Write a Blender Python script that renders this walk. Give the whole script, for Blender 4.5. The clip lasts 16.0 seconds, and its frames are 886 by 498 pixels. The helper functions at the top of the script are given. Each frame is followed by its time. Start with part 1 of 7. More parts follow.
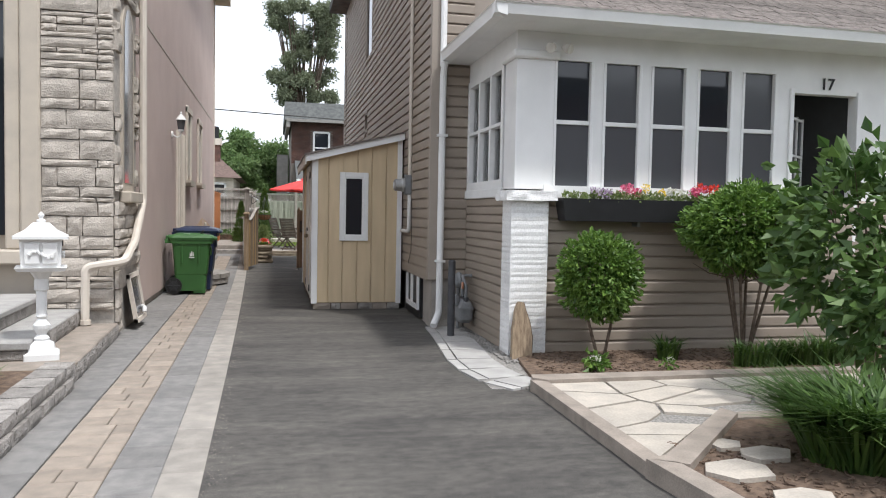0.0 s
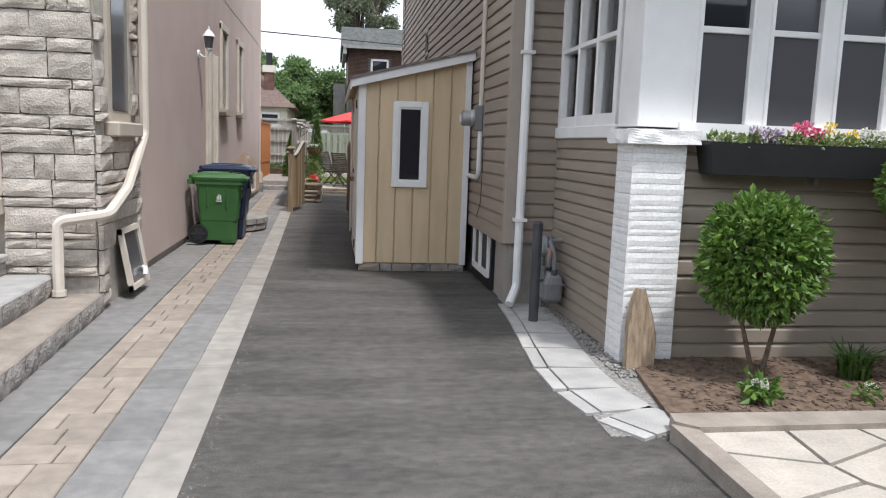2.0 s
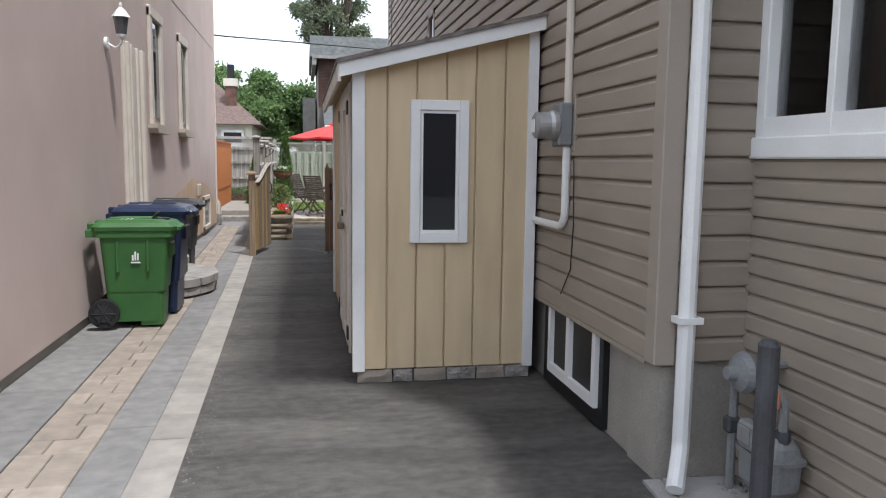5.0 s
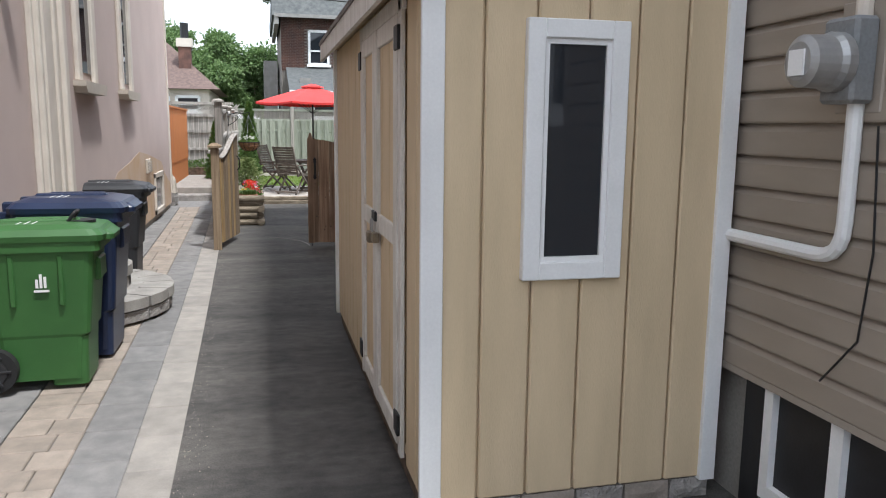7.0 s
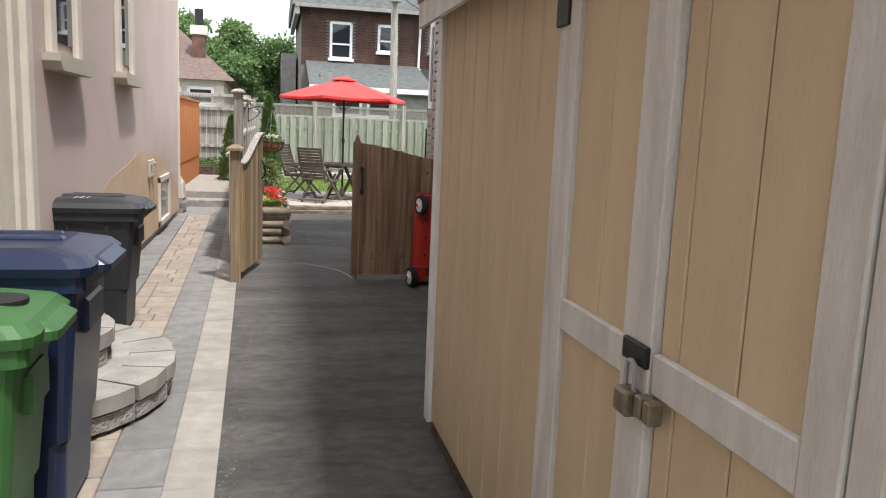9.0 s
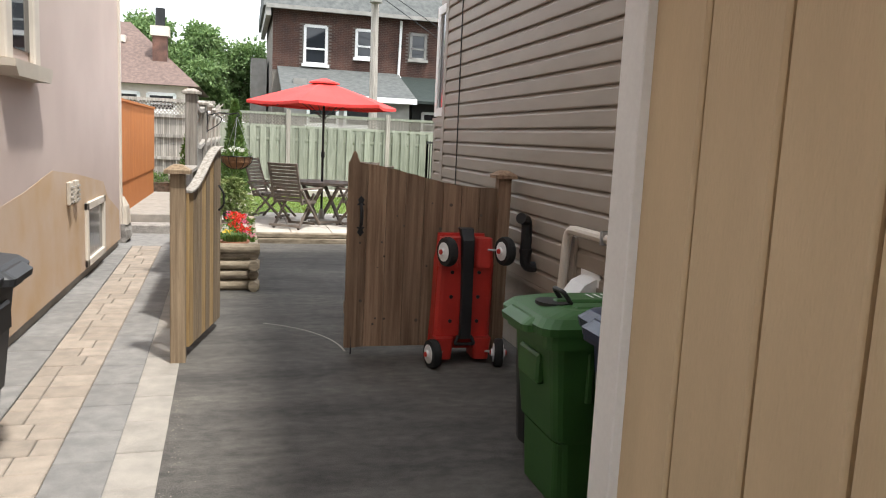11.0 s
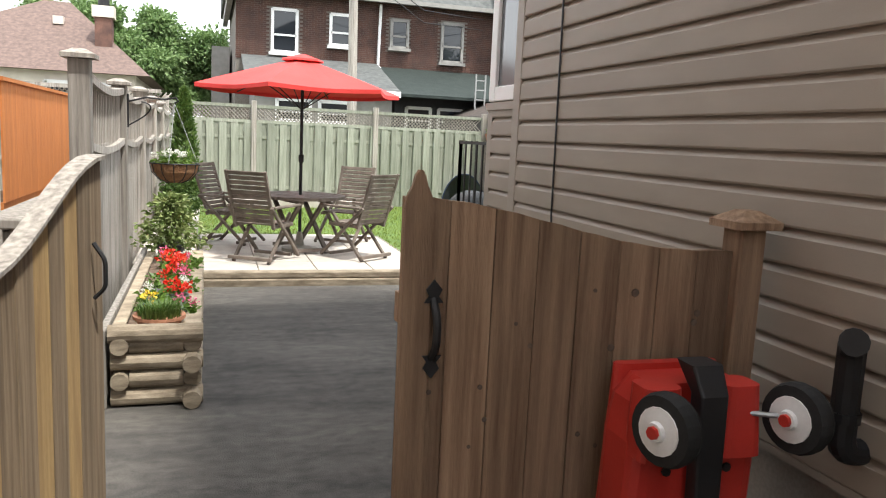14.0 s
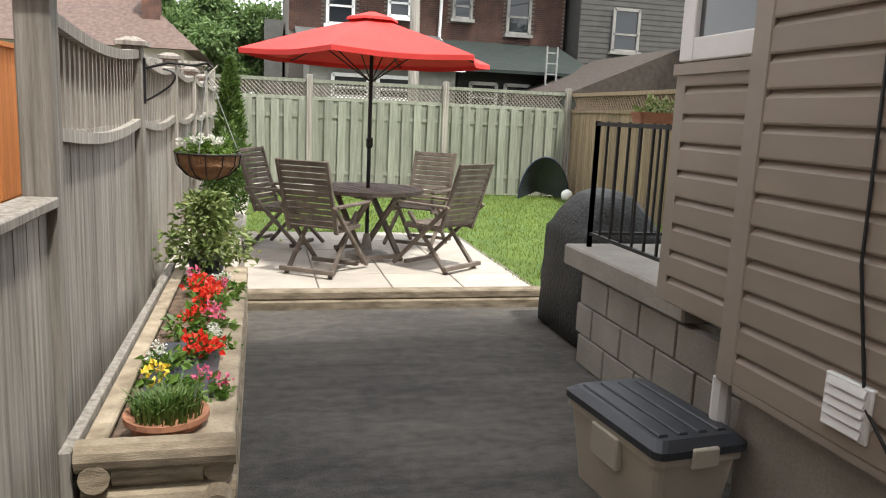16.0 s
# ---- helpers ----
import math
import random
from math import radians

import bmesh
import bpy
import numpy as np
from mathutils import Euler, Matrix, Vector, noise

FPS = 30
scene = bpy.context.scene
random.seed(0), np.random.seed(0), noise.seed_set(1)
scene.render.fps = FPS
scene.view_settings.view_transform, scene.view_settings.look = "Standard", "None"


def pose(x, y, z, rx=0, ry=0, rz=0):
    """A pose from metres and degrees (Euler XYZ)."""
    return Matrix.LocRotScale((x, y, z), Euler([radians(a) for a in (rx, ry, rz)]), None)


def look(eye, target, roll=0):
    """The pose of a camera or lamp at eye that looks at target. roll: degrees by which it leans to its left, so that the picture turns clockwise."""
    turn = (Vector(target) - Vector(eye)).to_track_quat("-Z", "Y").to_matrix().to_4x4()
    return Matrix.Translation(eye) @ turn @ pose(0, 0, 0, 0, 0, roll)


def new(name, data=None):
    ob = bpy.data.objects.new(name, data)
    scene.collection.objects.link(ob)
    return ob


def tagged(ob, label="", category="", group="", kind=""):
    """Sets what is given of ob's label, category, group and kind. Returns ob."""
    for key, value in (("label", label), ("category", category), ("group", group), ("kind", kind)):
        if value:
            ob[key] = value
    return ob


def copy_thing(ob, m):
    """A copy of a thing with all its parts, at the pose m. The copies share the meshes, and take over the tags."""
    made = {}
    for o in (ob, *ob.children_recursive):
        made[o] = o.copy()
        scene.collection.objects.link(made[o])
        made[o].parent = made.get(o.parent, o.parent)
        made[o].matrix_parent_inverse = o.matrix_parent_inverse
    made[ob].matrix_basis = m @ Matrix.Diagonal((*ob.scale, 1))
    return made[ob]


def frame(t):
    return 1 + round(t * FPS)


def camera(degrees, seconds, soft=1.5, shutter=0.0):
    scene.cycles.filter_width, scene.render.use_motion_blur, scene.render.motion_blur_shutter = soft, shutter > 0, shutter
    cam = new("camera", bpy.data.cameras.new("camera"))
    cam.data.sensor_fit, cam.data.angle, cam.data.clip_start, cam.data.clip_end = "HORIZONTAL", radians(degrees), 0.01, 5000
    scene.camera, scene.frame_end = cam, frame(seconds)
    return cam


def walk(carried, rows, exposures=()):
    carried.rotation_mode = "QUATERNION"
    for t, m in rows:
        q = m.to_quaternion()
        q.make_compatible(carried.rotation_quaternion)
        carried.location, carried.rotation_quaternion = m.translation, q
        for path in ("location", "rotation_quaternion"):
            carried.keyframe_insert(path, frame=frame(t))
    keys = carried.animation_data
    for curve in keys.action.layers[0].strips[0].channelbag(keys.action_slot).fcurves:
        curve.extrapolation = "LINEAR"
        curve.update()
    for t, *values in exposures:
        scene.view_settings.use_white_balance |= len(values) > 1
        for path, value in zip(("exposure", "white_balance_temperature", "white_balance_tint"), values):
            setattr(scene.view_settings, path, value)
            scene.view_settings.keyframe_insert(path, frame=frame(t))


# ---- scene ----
cam = camera(60.6, 16.0, soft=1.1)
PATH = [
    (0, (-0.018, 0.073, 1.416), (0.42, 2.022, 1.323), 1.1),
    (0.5, (0.025, 0.543, 1.459), (0.421, 2.497, 1.303), 2.7),
    (1, (0.13, 1.067, 1.488), (0.491, 3.025, 1.301), 2.1),
    (1.5, (0.193, 1.655, 1.485), (0.499, 3.619, 1.266), 1.8),
    (2, (0.241, 2.234, 1.5), (0.532, 4.194, 1.229), 2.1),
    (2.5, (0.269, 2.816, 1.524), (0.557, 4.776, 1.251), 1.6),
    (3, (0.257, 3.402, 1.518), (0.561, 5.358, 1.233), 1.9),
    (3.5, (0.279, 3.998, 1.515), (0.612, 5.95, 1.232), 2.0),
    (4, (0.272, 4.615, 1.516), (0.625, 6.563, 1.229), 1.9),
    (4.5, (0.248, 5.235, 1.55), (0.624, 7.184, 1.309), 1.2),
    (4.7, (0.225, 5.477, 1.563), (0.582, 7.432, 1.336), 0.6),
    (6.8, (-0.022, 8.119, 1.591), (0.452, 10.036, 1.277), 1.5),
    (7, (-0.05, 8.328, 1.577), (0.41, 10.249, 1.264), 0.6),
    (7.5, (-0.12, 8.927, 1.585), (0.3, 10.856, 1.268), 0.8),
    (8, (-0.19, 9.548, 1.596), (0.226, 11.476, 1.26), 1.5),
    (8.5, (-0.225, 10.119, 1.612), (0.182, 12.048, 1.275), 1.0),
    (9, (-0.284, 10.683, 1.603), (0.16, 12.608, 1.291), 2.4),
    (9.5, (-0.234, 11.267, 1.59), (0.265, 13.179, 1.283), 2.4),
    (11.8, (-0.197, 13.932, 1.616), (0.322, 15.844, 1.343), 2.7),
    (12, (-0.188, 14.148, 1.594), (0.324, 16.061, 1.313), 2.4),
    (12.5, (-0.193, 14.715, 1.607), (0.341, 16.622, 1.329), 2.5),
    (13, (-0.168, 15.289, 1.612), (0.403, 17.183, 1.319), 2.4),
    (13.5, (-0.072, 15.869, 1.616), (0.512, 17.76, 1.331), 2.4),
    (14, (-0.004, 16.431, 1.595), (0.592, 18.319, 1.311), 2.7),
    (14.5, (0.079, 16.949, 1.588), (0.694, 18.831, 1.307), 3.0),
    (15, (0.116, 17.49, 1.587), (0.65, 19.395, 1.298), 2.6),
    (15.5, (0.103, 17.969, 1.606), (0.635, 19.869, 1.279), 3.4),
    (16, (0.058, 18.382, 1.592), (0.527, 20.295, 1.245), 2.6),
]
walk(cam, [(t, look(eye, target, roll)) for t, eye, target, roll in PATH],
     exposures=[(0.0, 0.96, 6150, 10), (1.0, 1.03, 6100, 10), (3.5, 1.03, 6000, 10), (4.5, 1.12, 5950, 10), (7.0, 1.35, 5900, 9), (8.5, 1.4, 6050, 9), (9.0, 1.5, 6250, 9), (9.5, 1.68, 6350, 8), (12.0, 1.72, 6400, 8), (13.5, 1.9, 6450, 8), (14.5, 1.65, 6450, 8), (15.0, 1.45, 6500, 8), (16.0, 1.5, 6600, 8)])

# ---- world and light ----
SUN_FROM = Vector((0.31, -0.49, 1.36)).normalized()
world = bpy.data.worlds.new("world")
scene.world = world
world.use_nodes = True
wn, wl = world.node_tree.nodes, world.node_tree.links
bg = wn["Background"]
sky = wn.new("ShaderNodeTexSky")
sky.sky_type, sky.sun_disc = "NISHITA", False
sky.sun_elevation, sky.sun_rotation = math.asin(SUN_FROM.z), math.atan2(SUN_FROM.x, SUN_FROM.y)
sky.air_density, sky.dust_density = 1.0, 3.0
cloud_noise = wn.new("ShaderNodeTexNoise")
cloud_noise.inputs["Scale"].default_value, cloud_noise.inputs["Detail"].default_value = 2.6, 6
cloud_ramp = wn.new("ShaderNodeValToRGB")
cloud_ramp.color_ramp.elements[0].position, cloud_ramp.color_ramp.elements[0].color = 0.3, (7.0, 7.2, 7.6, 1)
cloud_ramp.color_ramp.elements[1].position, cloud_ramp.color_ramp.elements[1].color = 0.7, (9.6, 9.7, 9.9, 1)
cloud_mix = wn.new("ShaderNodeMix")
cloud_mix.data_type = "RGBA"
cloud_mix.inputs["Factor"].default_value = 0.82
coord = wn.new("ShaderNodeTexCoord")
wl.new(coord.outputs["Generated"], cloud_noise.inputs["Vector"])
wl.new(cloud_noise.outputs["Fac"], cloud_ramp.inputs["Fac"])
wl.new(sky.outputs["Color"], cloud_mix.inputs[6])
wl.new(cloud_ramp.outputs["Color"], cloud_mix.inputs[7])
wl.new(cloud_mix.outputs[2], bg.inputs["Color"])
bg.inputs["Strength"].default_value = 0.095
sun_data = bpy.data.lights.new("sun", "SUN")
sun_data.energy, sun_data.angle, sun_data.color = 1.75, radians(4), (1.0, 0.95, 0.88)
sun = new("sun", sun_data)
sun.matrix_world = look(SUN_FROM * 40, (0, 0, 0))

# ---- materials ----


def mat(name, col, col2=None, scale=6.0, fine=70.0, rough=0.75, bump=0.25, rnd=0.0, metal=0.0, stretch=(1, 1, 1), mix=0.5, spec=0.4, depth=0.004, grain=0.5):
    """Two-scale noise paint: broad stains towards col2, fine grain, relief; rnd varies it piece by piece."""
    m = bpy.data.materials.new(name)
    m.use_nodes = True
    n, l = m.node_tree.nodes, m.node_tree.links
    b = n["Principled BSDF"]
    col2 = col2 or tuple(c * 0.72 for c in col)
    geo = n.new("ShaderNodeNewGeometry")
    mp = n.new("ShaderNodeMapping")
    mp.inputs["Scale"].default_value = stretch
    l.new(geo.outputs["Position"], mp.inputs["Vector"])
    n1, n2 = n.new("ShaderNodeTexNoise"), n.new("ShaderNodeTexNoise")
    for q, s, d in ((n1, scale, 6), (n2, fine, 3)):
        q.inputs["Scale"].default_value, q.inputs["Detail"].default_value = s, d
        l.new(mp.outputs["Vector"], q.inputs["Vector"])
    ramp = n.new("ShaderNodeValToRGB")
    ramp.color_ramp.elements[0].position, ramp.color_ramp.elements[1].position = 0.5 - 0.35 * mix, 0.5 + 0.4 * mix
    ramp.color_ramp.elements[0].color, ramp.color_ramp.elements[1].color = (*col2, 1), (*col, 1)
    l.new(n1.outputs["Fac"], ramp.inputs["Fac"])
    hsv = n.new("ShaderNodeHueSaturation")
    l.new(ramp.outputs["Color"], hsv.inputs["Color"])
    val = n.new("ShaderNodeMath")
    val.operation = "MULTIPLY_ADD"
    val.inputs[1].default_value, val.inputs[2].default_value = grain, 1 - grain / 2
    l.new(n2.outputs["Fac"], val.inputs[0])
    last = val
    if rnd:
        info = n.new("ShaderNodeObjectInfo")
        r2 = n.new("ShaderNodeMath")
        r2.operation = "MULTIPLY_ADD"
        r2.inputs[1].default_value, r2.inputs[2].default_value = 2 * rnd, 1 - rnd
        l.new(info.outputs["Random"], r2.inputs[0])
        r3 = n.new("ShaderNodeMath")
        r3.operation = "MULTIPLY"
        l.new(val.outputs[0], r3.inputs[0])
        l.new(r2.outputs[0], r3.inputs[1])
        last = r3
    l.new(last.outputs[0], hsv.inputs["Value"])
    l.new(hsv.outputs["Color"], b.inputs["Base Color"])
    b.inputs["Roughness"].default_value, b.inputs["Metallic"].default_value = rough, metal
    b.inputs["Specular IOR Level"].default_value = spec
    if bump:
        add = n.new("ShaderNodeMath")
        add.operation = "ADD"
        l.new(n1.outputs["Fac"], add.inputs[0])
        l.new(n2.outputs["Fac"], add.inputs[1])
        bp = n.new("ShaderNodeBump")
        bp.inputs["Strength"].default_value, bp.inputs["Distance"].default_value = bump, depth
        l.new(add.outputs[0], bp.inputs["Height"])
        l.new(bp.outputs["Normal"], b.inputs["Normal"])
    return m


def leafy(name, col, col2, rough=0.5):
    """Leaves: each one its own shade, a little light passing through."""
    m = bpy.data.materials.new(name)
    m.use_nodes = True
    n, l = m.node_tree.nodes, m.node_tree.links
    b = n["Principled BSDF"]
    geo = n.new("ShaderNodeNewGeometry")
    ramp = n.new("ShaderNodeValToRGB")
    ramp.color_ramp.elements[0].color, ramp.color_ramp.elements[1].color = (*col, 1), (*col2, 1)
    l.new(geo.outputs["Random Per Island"], ramp.inputs["Fac"])
    l.new(ramp.outputs["Color"], b.inputs["Base Color"])
    b.inputs["Roughness"].default_value = rough
    t = n.new("ShaderNodeBsdfTranslucent")
    l.new(ramp.outputs["Color"], t.inputs["Color"])
    mx = n.new("ShaderNodeMixShader")
    mx.inputs[0].default_value = 0.3
    l.new(b.outputs[0], mx.inputs[1])
    l.new(t.outputs[0], mx.inputs[2])
    l.new(mx.outputs[0], n["Material Output"].inputs["Surface"])
    return m


def glassy(name, col, rough=0.03):
    m = bpy.data.materials.new(name)
    m.use_nodes = True
    b = m.node_tree.nodes["Principled BSDF"]
    b.inputs["Base Color"].default_value = (*col, 1)
    b.inputs["Roughness"].default_value, b.inputs["Specular IOR Level"].default_value = rough, 0.6
    return m


def clear_glass(name, tint=0.85):
    m = bpy.data.materials.new(name)
    m.use_nodes = True
    n, l = m.node_tree.nodes, m.node_tree.links
    tr, gl, mx, fr = n.new("ShaderNodeBsdfTransparent"), n.new("ShaderNodeBsdfGlossy"), n.new("ShaderNodeMixShader"), n.new("ShaderNodeFresnel")
    tr.inputs["Color"].default_value = (tint, tint, tint, 1)
    gl.inputs["Roughness"].default_value = 0.02
    l.new(fr.outputs[0], mx.inputs[0])
    l.new(tr.outputs[0], mx.inputs[1])
    l.new(gl.outputs[0], mx.inputs[2])
    l.new(mx.outputs[0], n["Material Output"].inputs["Surface"])
    return m




def asphalt_mat():
    """Worn asphalt: dusty sweeps across the drive, dark patches, stone-chip speckle."""
    m = bpy.data.materials.new("asphalt")
    m.use_nodes = True
    n, l = m.node_tree.nodes, m.node_tree.links
    b = n["Principled BSDF"]
    geo = n.new("ShaderNodeNewGeometry")
    outs = []
    for sc, st, det in ((1.0, (0.6, 2.4, 1), 12), (0.55, (1.0, 0.7, 1), 4), (150, (1, 1, 1), 2), (11.0, (0.9, 1.4, 1), 12)):
        mp = n.new("ShaderNodeMapping")
        mp.inputs["Scale"].default_value = st
        l.new(geo.outputs["Position"], mp.inputs["Vector"])
        q = n.new("ShaderNodeTexNoise")
        q.inputs["Scale"].default_value, q.inputs["Detail"].default_value = sc, det
        q.inputs["Roughness"].default_value = 0.65
        l.new(mp.outputs["Vector"], q.inputs["Vector"])
        outs.append(q.outputs["Fac"])

    def ramp(src, p0, p1, c0, c1):
        r = n.new("ShaderNodeValToRGB")
        r.color_ramp.elements[0].position, r.color_ramp.elements[1].position = p0, p1
        r.color_ramp.elements[0].color, r.color_ramp.elements[1].color = (*c0, 1), (*c1, 1)
        l.new(src, r.inputs["Fac"])
        return r.outputs["Color"]

    def mult(a, c):
        x = n.new("ShaderNodeMix")
        x.data_type, x.blend_type = "RGBA", "MULTIPLY"
        x.inputs["Factor"].default_value = 1
        l.new(a, x.inputs[6])
        l.new(c, x.inputs[7])
        return x.outputs[2]
    c = ramp(outs[0], 0.34, 0.7, (0.062, 0.06, 0.059), (0.125, 0.12, 0.112))
    c = mult(c, ramp(outs[1], 0.35, 0.6, (0.78, 0.78, 0.785), (1.0, 0.99, 0.98)))
    c = mult(c, ramp(outs[3], 0.36, 0.66, (0.8, 0.8, 0.8), (1.28, 1.26, 1.23)))
    c = mult(c, ramp(outs[2], 0.3, 0.72, (0.5, 0.5, 0.5), (1.65, 1.62, 1.58)))
    l.new(c, b.inputs["Base Color"])
    b.inputs["Roughness"].default_value, b.inputs["Specular IOR Level"].default_value = 0.92, 0.25
    bp = n.new("ShaderNodeBump")
    bp.inputs["Strength"].default_value, bp.inputs["Distance"].default_value = 0.6, 0.006
    l.new(outs[2], bp.inputs["Height"])
    l.new(bp.outputs["Normal"], b.inputs["Normal"])
    return m


ASPHALT = asphalt_mat()
SOIL = mat("soil", (0.2, 0.14, 0.1), (0.085, 0.058, 0.042), scale=16, fine=150, rough=0.95, bump=0.8, depth=0.008)
EARTH = mat("far_ground", (0.16, 0.16, 0.12), (0.09, 0.11, 0.06), scale=0.4, fine=9, rough=0.95)
LAWN = mat("lawn", (0.13, 0.2, 0.04), (0.075, 0.13, 0.03), scale=2, fine=90, rough=0.95, bump=0.8, depth=0.02)
PAVE_TAN = mat("tan_paver", (0.34, 0.283, 0.232), (0.25, 0.215, 0.18), scale=9, fine=190, rough=0.9, bump=0.4, rnd=0.13)
PAVE_GREY = mat("grey_paver", (0.232, 0.222, 0.211), (0.165, 0.16, 0.155), scale=9, fine=190, rough=0.9, bump=0.4, rnd=0.1)
PAVE_PALE = mat("pale_paver", (0.34, 0.31, 0.275), (0.25, 0.232, 0.208), scale=7, fine=190, rough=0.9, bump=0.4, rnd=0.1)
JOINT = mat("joint_sand", (0.22, 0.2, 0.175), scale=20, rough=0.95)
STONE = mat("ledge_stone", (0.54, 0.49, 0.43), (0.38, 0.34, 0.295), scale=7, fine=60, rough=0.92, bump=0.9, rnd=0.1, depth=0.015)
MORTAR = mat("mortar", (0.5, 0.46, 0.41), scale=18, rough=0.95, bump=0.6)
STUCCO = mat("pink_stucco", (0.56, 0.455, 0.41), (0.5, 0.4, 0.36), scale=1.3, fine=220, rough=0.95, bump=0.35, grain=0.12)
PATCH = mat("tan_patch_stucco", (0.5, 0.34, 0.2), (0.54, 0.41, 0.31), scale=2.2, fine=220, rough=0.95, bump=0.35, grain=0.15)
TAUPE = mat("taupe_trim", (0.52, 0.46, 0.38), (0.44, 0.39, 0.33), scale=4, fine=120, rough=0.85, bump=0.15, grain=0.12)
CREAM = mat("cream_trim", (0.66, 0.6, 0.52), (0.58, 0.52, 0.45), scale=4, fine=120, rough=0.8, bump=0.12, grain=0.12)
SIDING = mat("taupe_vinyl_siding", (0.315, 0.265, 0.215), (0.275, 0.232, 0.19), scale=2.5, fine=160, rough=0.55, bump=0.12, rnd=0.03, stretch=(1, 1, 4), grain=0.12)
TRIMBROWN = mat("brown_corner_trim", (0.33, 0.285, 0.24), (0.29, 0.25, 0.21), scale=3, rough=0.55, bump=0.1, grain=0.12)
WHITE = mat("white_paint", (0.8, 0.8, 0.79), (0.72, 0.72, 0.71), scale=3, fine=90, rough=0.5, bump=0.12, grain=0.12)
WHITEBRICK = mat("white_painted_brick", (0.8, 0.8, 0.79), (0.74, 0.74, 0.73), scale=14, fine=60, rough=0.6, bump=0.35, rnd=0.03, depth=0.01)
WORNWHITE = mat("worn_white_paint", (0.74, 0.72, 0.68), (0.5, 0.47, 0.42), scale=5, fine=60, rough=0.65, bump=0.25, stretch=(3, 3, 0.6), mix=0.8, grain=0.3)
SHEDTAN = mat("tan_shed_paint", (0.63, 0.5, 0.325), (0.55, 0.435, 0.28), scale=3, fine=90, rough=0.65, bump=0.3, rnd=0.03, stretch=(3, 3, 0.5), grain=0.12)
CONCRETE = mat("concrete", (0.36, 0.335, 0.3), (0.25, 0.23, 0.205), scale=3, fine=70, rough=0.92, bump=0.5, mix=0.7)
CURB = mat("concrete_curb", (0.34, 0.29, 0.245), (0.23, 0.2, 0.17), scale=6, fine=90, rough=0.92, bump=0.6)
FLAG = mat("pale_flagstone", (0.5, 0.45, 0.385), (0.38, 0.345, 0.3), scale=5, fine=60, rough=0.9, bump=0.5, rnd=0.09)
SLAB = mat("pale_patio_slab", (0.52, 0.475, 0.42), (0.42, 0.385, 0.345), scale=4, fine=120, rough=0.9, bump=0.3, rnd=0.06)
BLUESLAB = mat("grey_step_slab", (0.42, 0.41, 0.39), (0.32, 0.31, 0.3), scale=5, fine=90, rough=0.9, bump=0.4, rnd=0.08)
STEPSLAB = mat("worn_step_tops", (0.34, 0.32, 0.29), (0.24, 0.225, 0.205), scale=6, fine=90, rough=0.92, bump=0.6, rnd=0.08)
GREYSTONE = mat("grey_split_stone", (0.36, 0.335, 0.31), (0.22, 0.205, 0.19), scale=9, fine=50, rough=0.95, bump=1.0, rnd=0.12, depth=0.02)
GRAVEL = mat("gravel", (0.42, 0.4, 0.37), (0.2, 0.19, 0.18), scale=40, fine=90, rough=0.95, bump=1.0, depth=0.02)
SHINGLE = mat("grey_brown_shingles", (0.2, 0.175, 0.16), (0.1, 0.088, 0.08), scale=14, fine=90, rough=0.95, bump=0.8, rnd=0.2)
REDROOF = mat("red_brown_shingles", (0.175, 0.122, 0.104), (0.11, 0.078, 0.068), scale=8, fine=50, rough=0.95, bump=0.8)
DARKROOF = mat("dark_roof", (0.12, 0.125, 0.12), (0.07, 0.075, 0.075), scale=5, fine=60, rough=0.9, bump=0.6)
GREENROOF = mat("green_roof", (0.024, 0.034, 0.03), (0.014, 0.021, 0.019), scale=4, fine=60, rough=0.8, bump=0.5)
BROWNROOF = mat("dark_brown_shingles", (0.075, 0.058, 0.048), (0.042, 0.034, 0.03), scale=7, fine=60, rough=0.95, bump=0.7)
BRICK = mat("dark_brick", (0.15, 0.078, 0.058), (0.07, 0.04, 0.034), scale=3, fine=30, rough=0.92, bump=0.6, rnd=0.3)
GREYSIDING = mat("grey_siding", (0.3, 0.29, 0.27), scale=3, rough=0.7, grain=0.12)
WOOD = mat("weathered_cedar", (0.35, 0.26, 0.168), (0.165, 0.118, 0.075), scale=5, fine=60, rough=0.85, bump=0.8, rnd=0.16, stretch=(8, 8, 0.3), mix=0.6)
GATEWOOD = mat("brown_gate_boards", (0.37, 0.245, 0.155), (0.15, 0.088, 0.052), scale=4, fine=60, rough=0.8, bump=0.9, rnd=0.3, stretch=(8, 8, 0.35), mix=0.6)
YELLOWWOOD = mat("yellowed_pine", (0.45, 0.31, 0.14), (0.3, 0.19, 0.09), scale=5, fine=60, rough=0.8, bump=0.5, stretch=(7, 7, 0.5), rnd=0.1)
GREYWOOD = mat("silver_grey_fence_boards", (0.47, 0.435, 0.39), (0.19, 0.172, 0.152), scale=5, fine=70, rough=0.9, bump=0.7, rnd=0.18, stretch=(8, 8, 0.3), mix=0.6)
GREENWOOD = mat("faded_green_fence_boards", (0.38, 0.4, 0.33), (0.2, 0.215, 0.17), scale=4, fine=60, rough=0.9, bump=0.4, rnd=0.16, stretch=(6, 6, 0.5), mix=0.8)
ORANGEWOOD = mat("orange_stained_boards", (0.55, 0.2, 0.055), (0.44, 0.15, 0.04), scale=5, fine=60, rough=0.75, bump=0.3, rnd=0.08, stretch=(7, 7, 0.5))
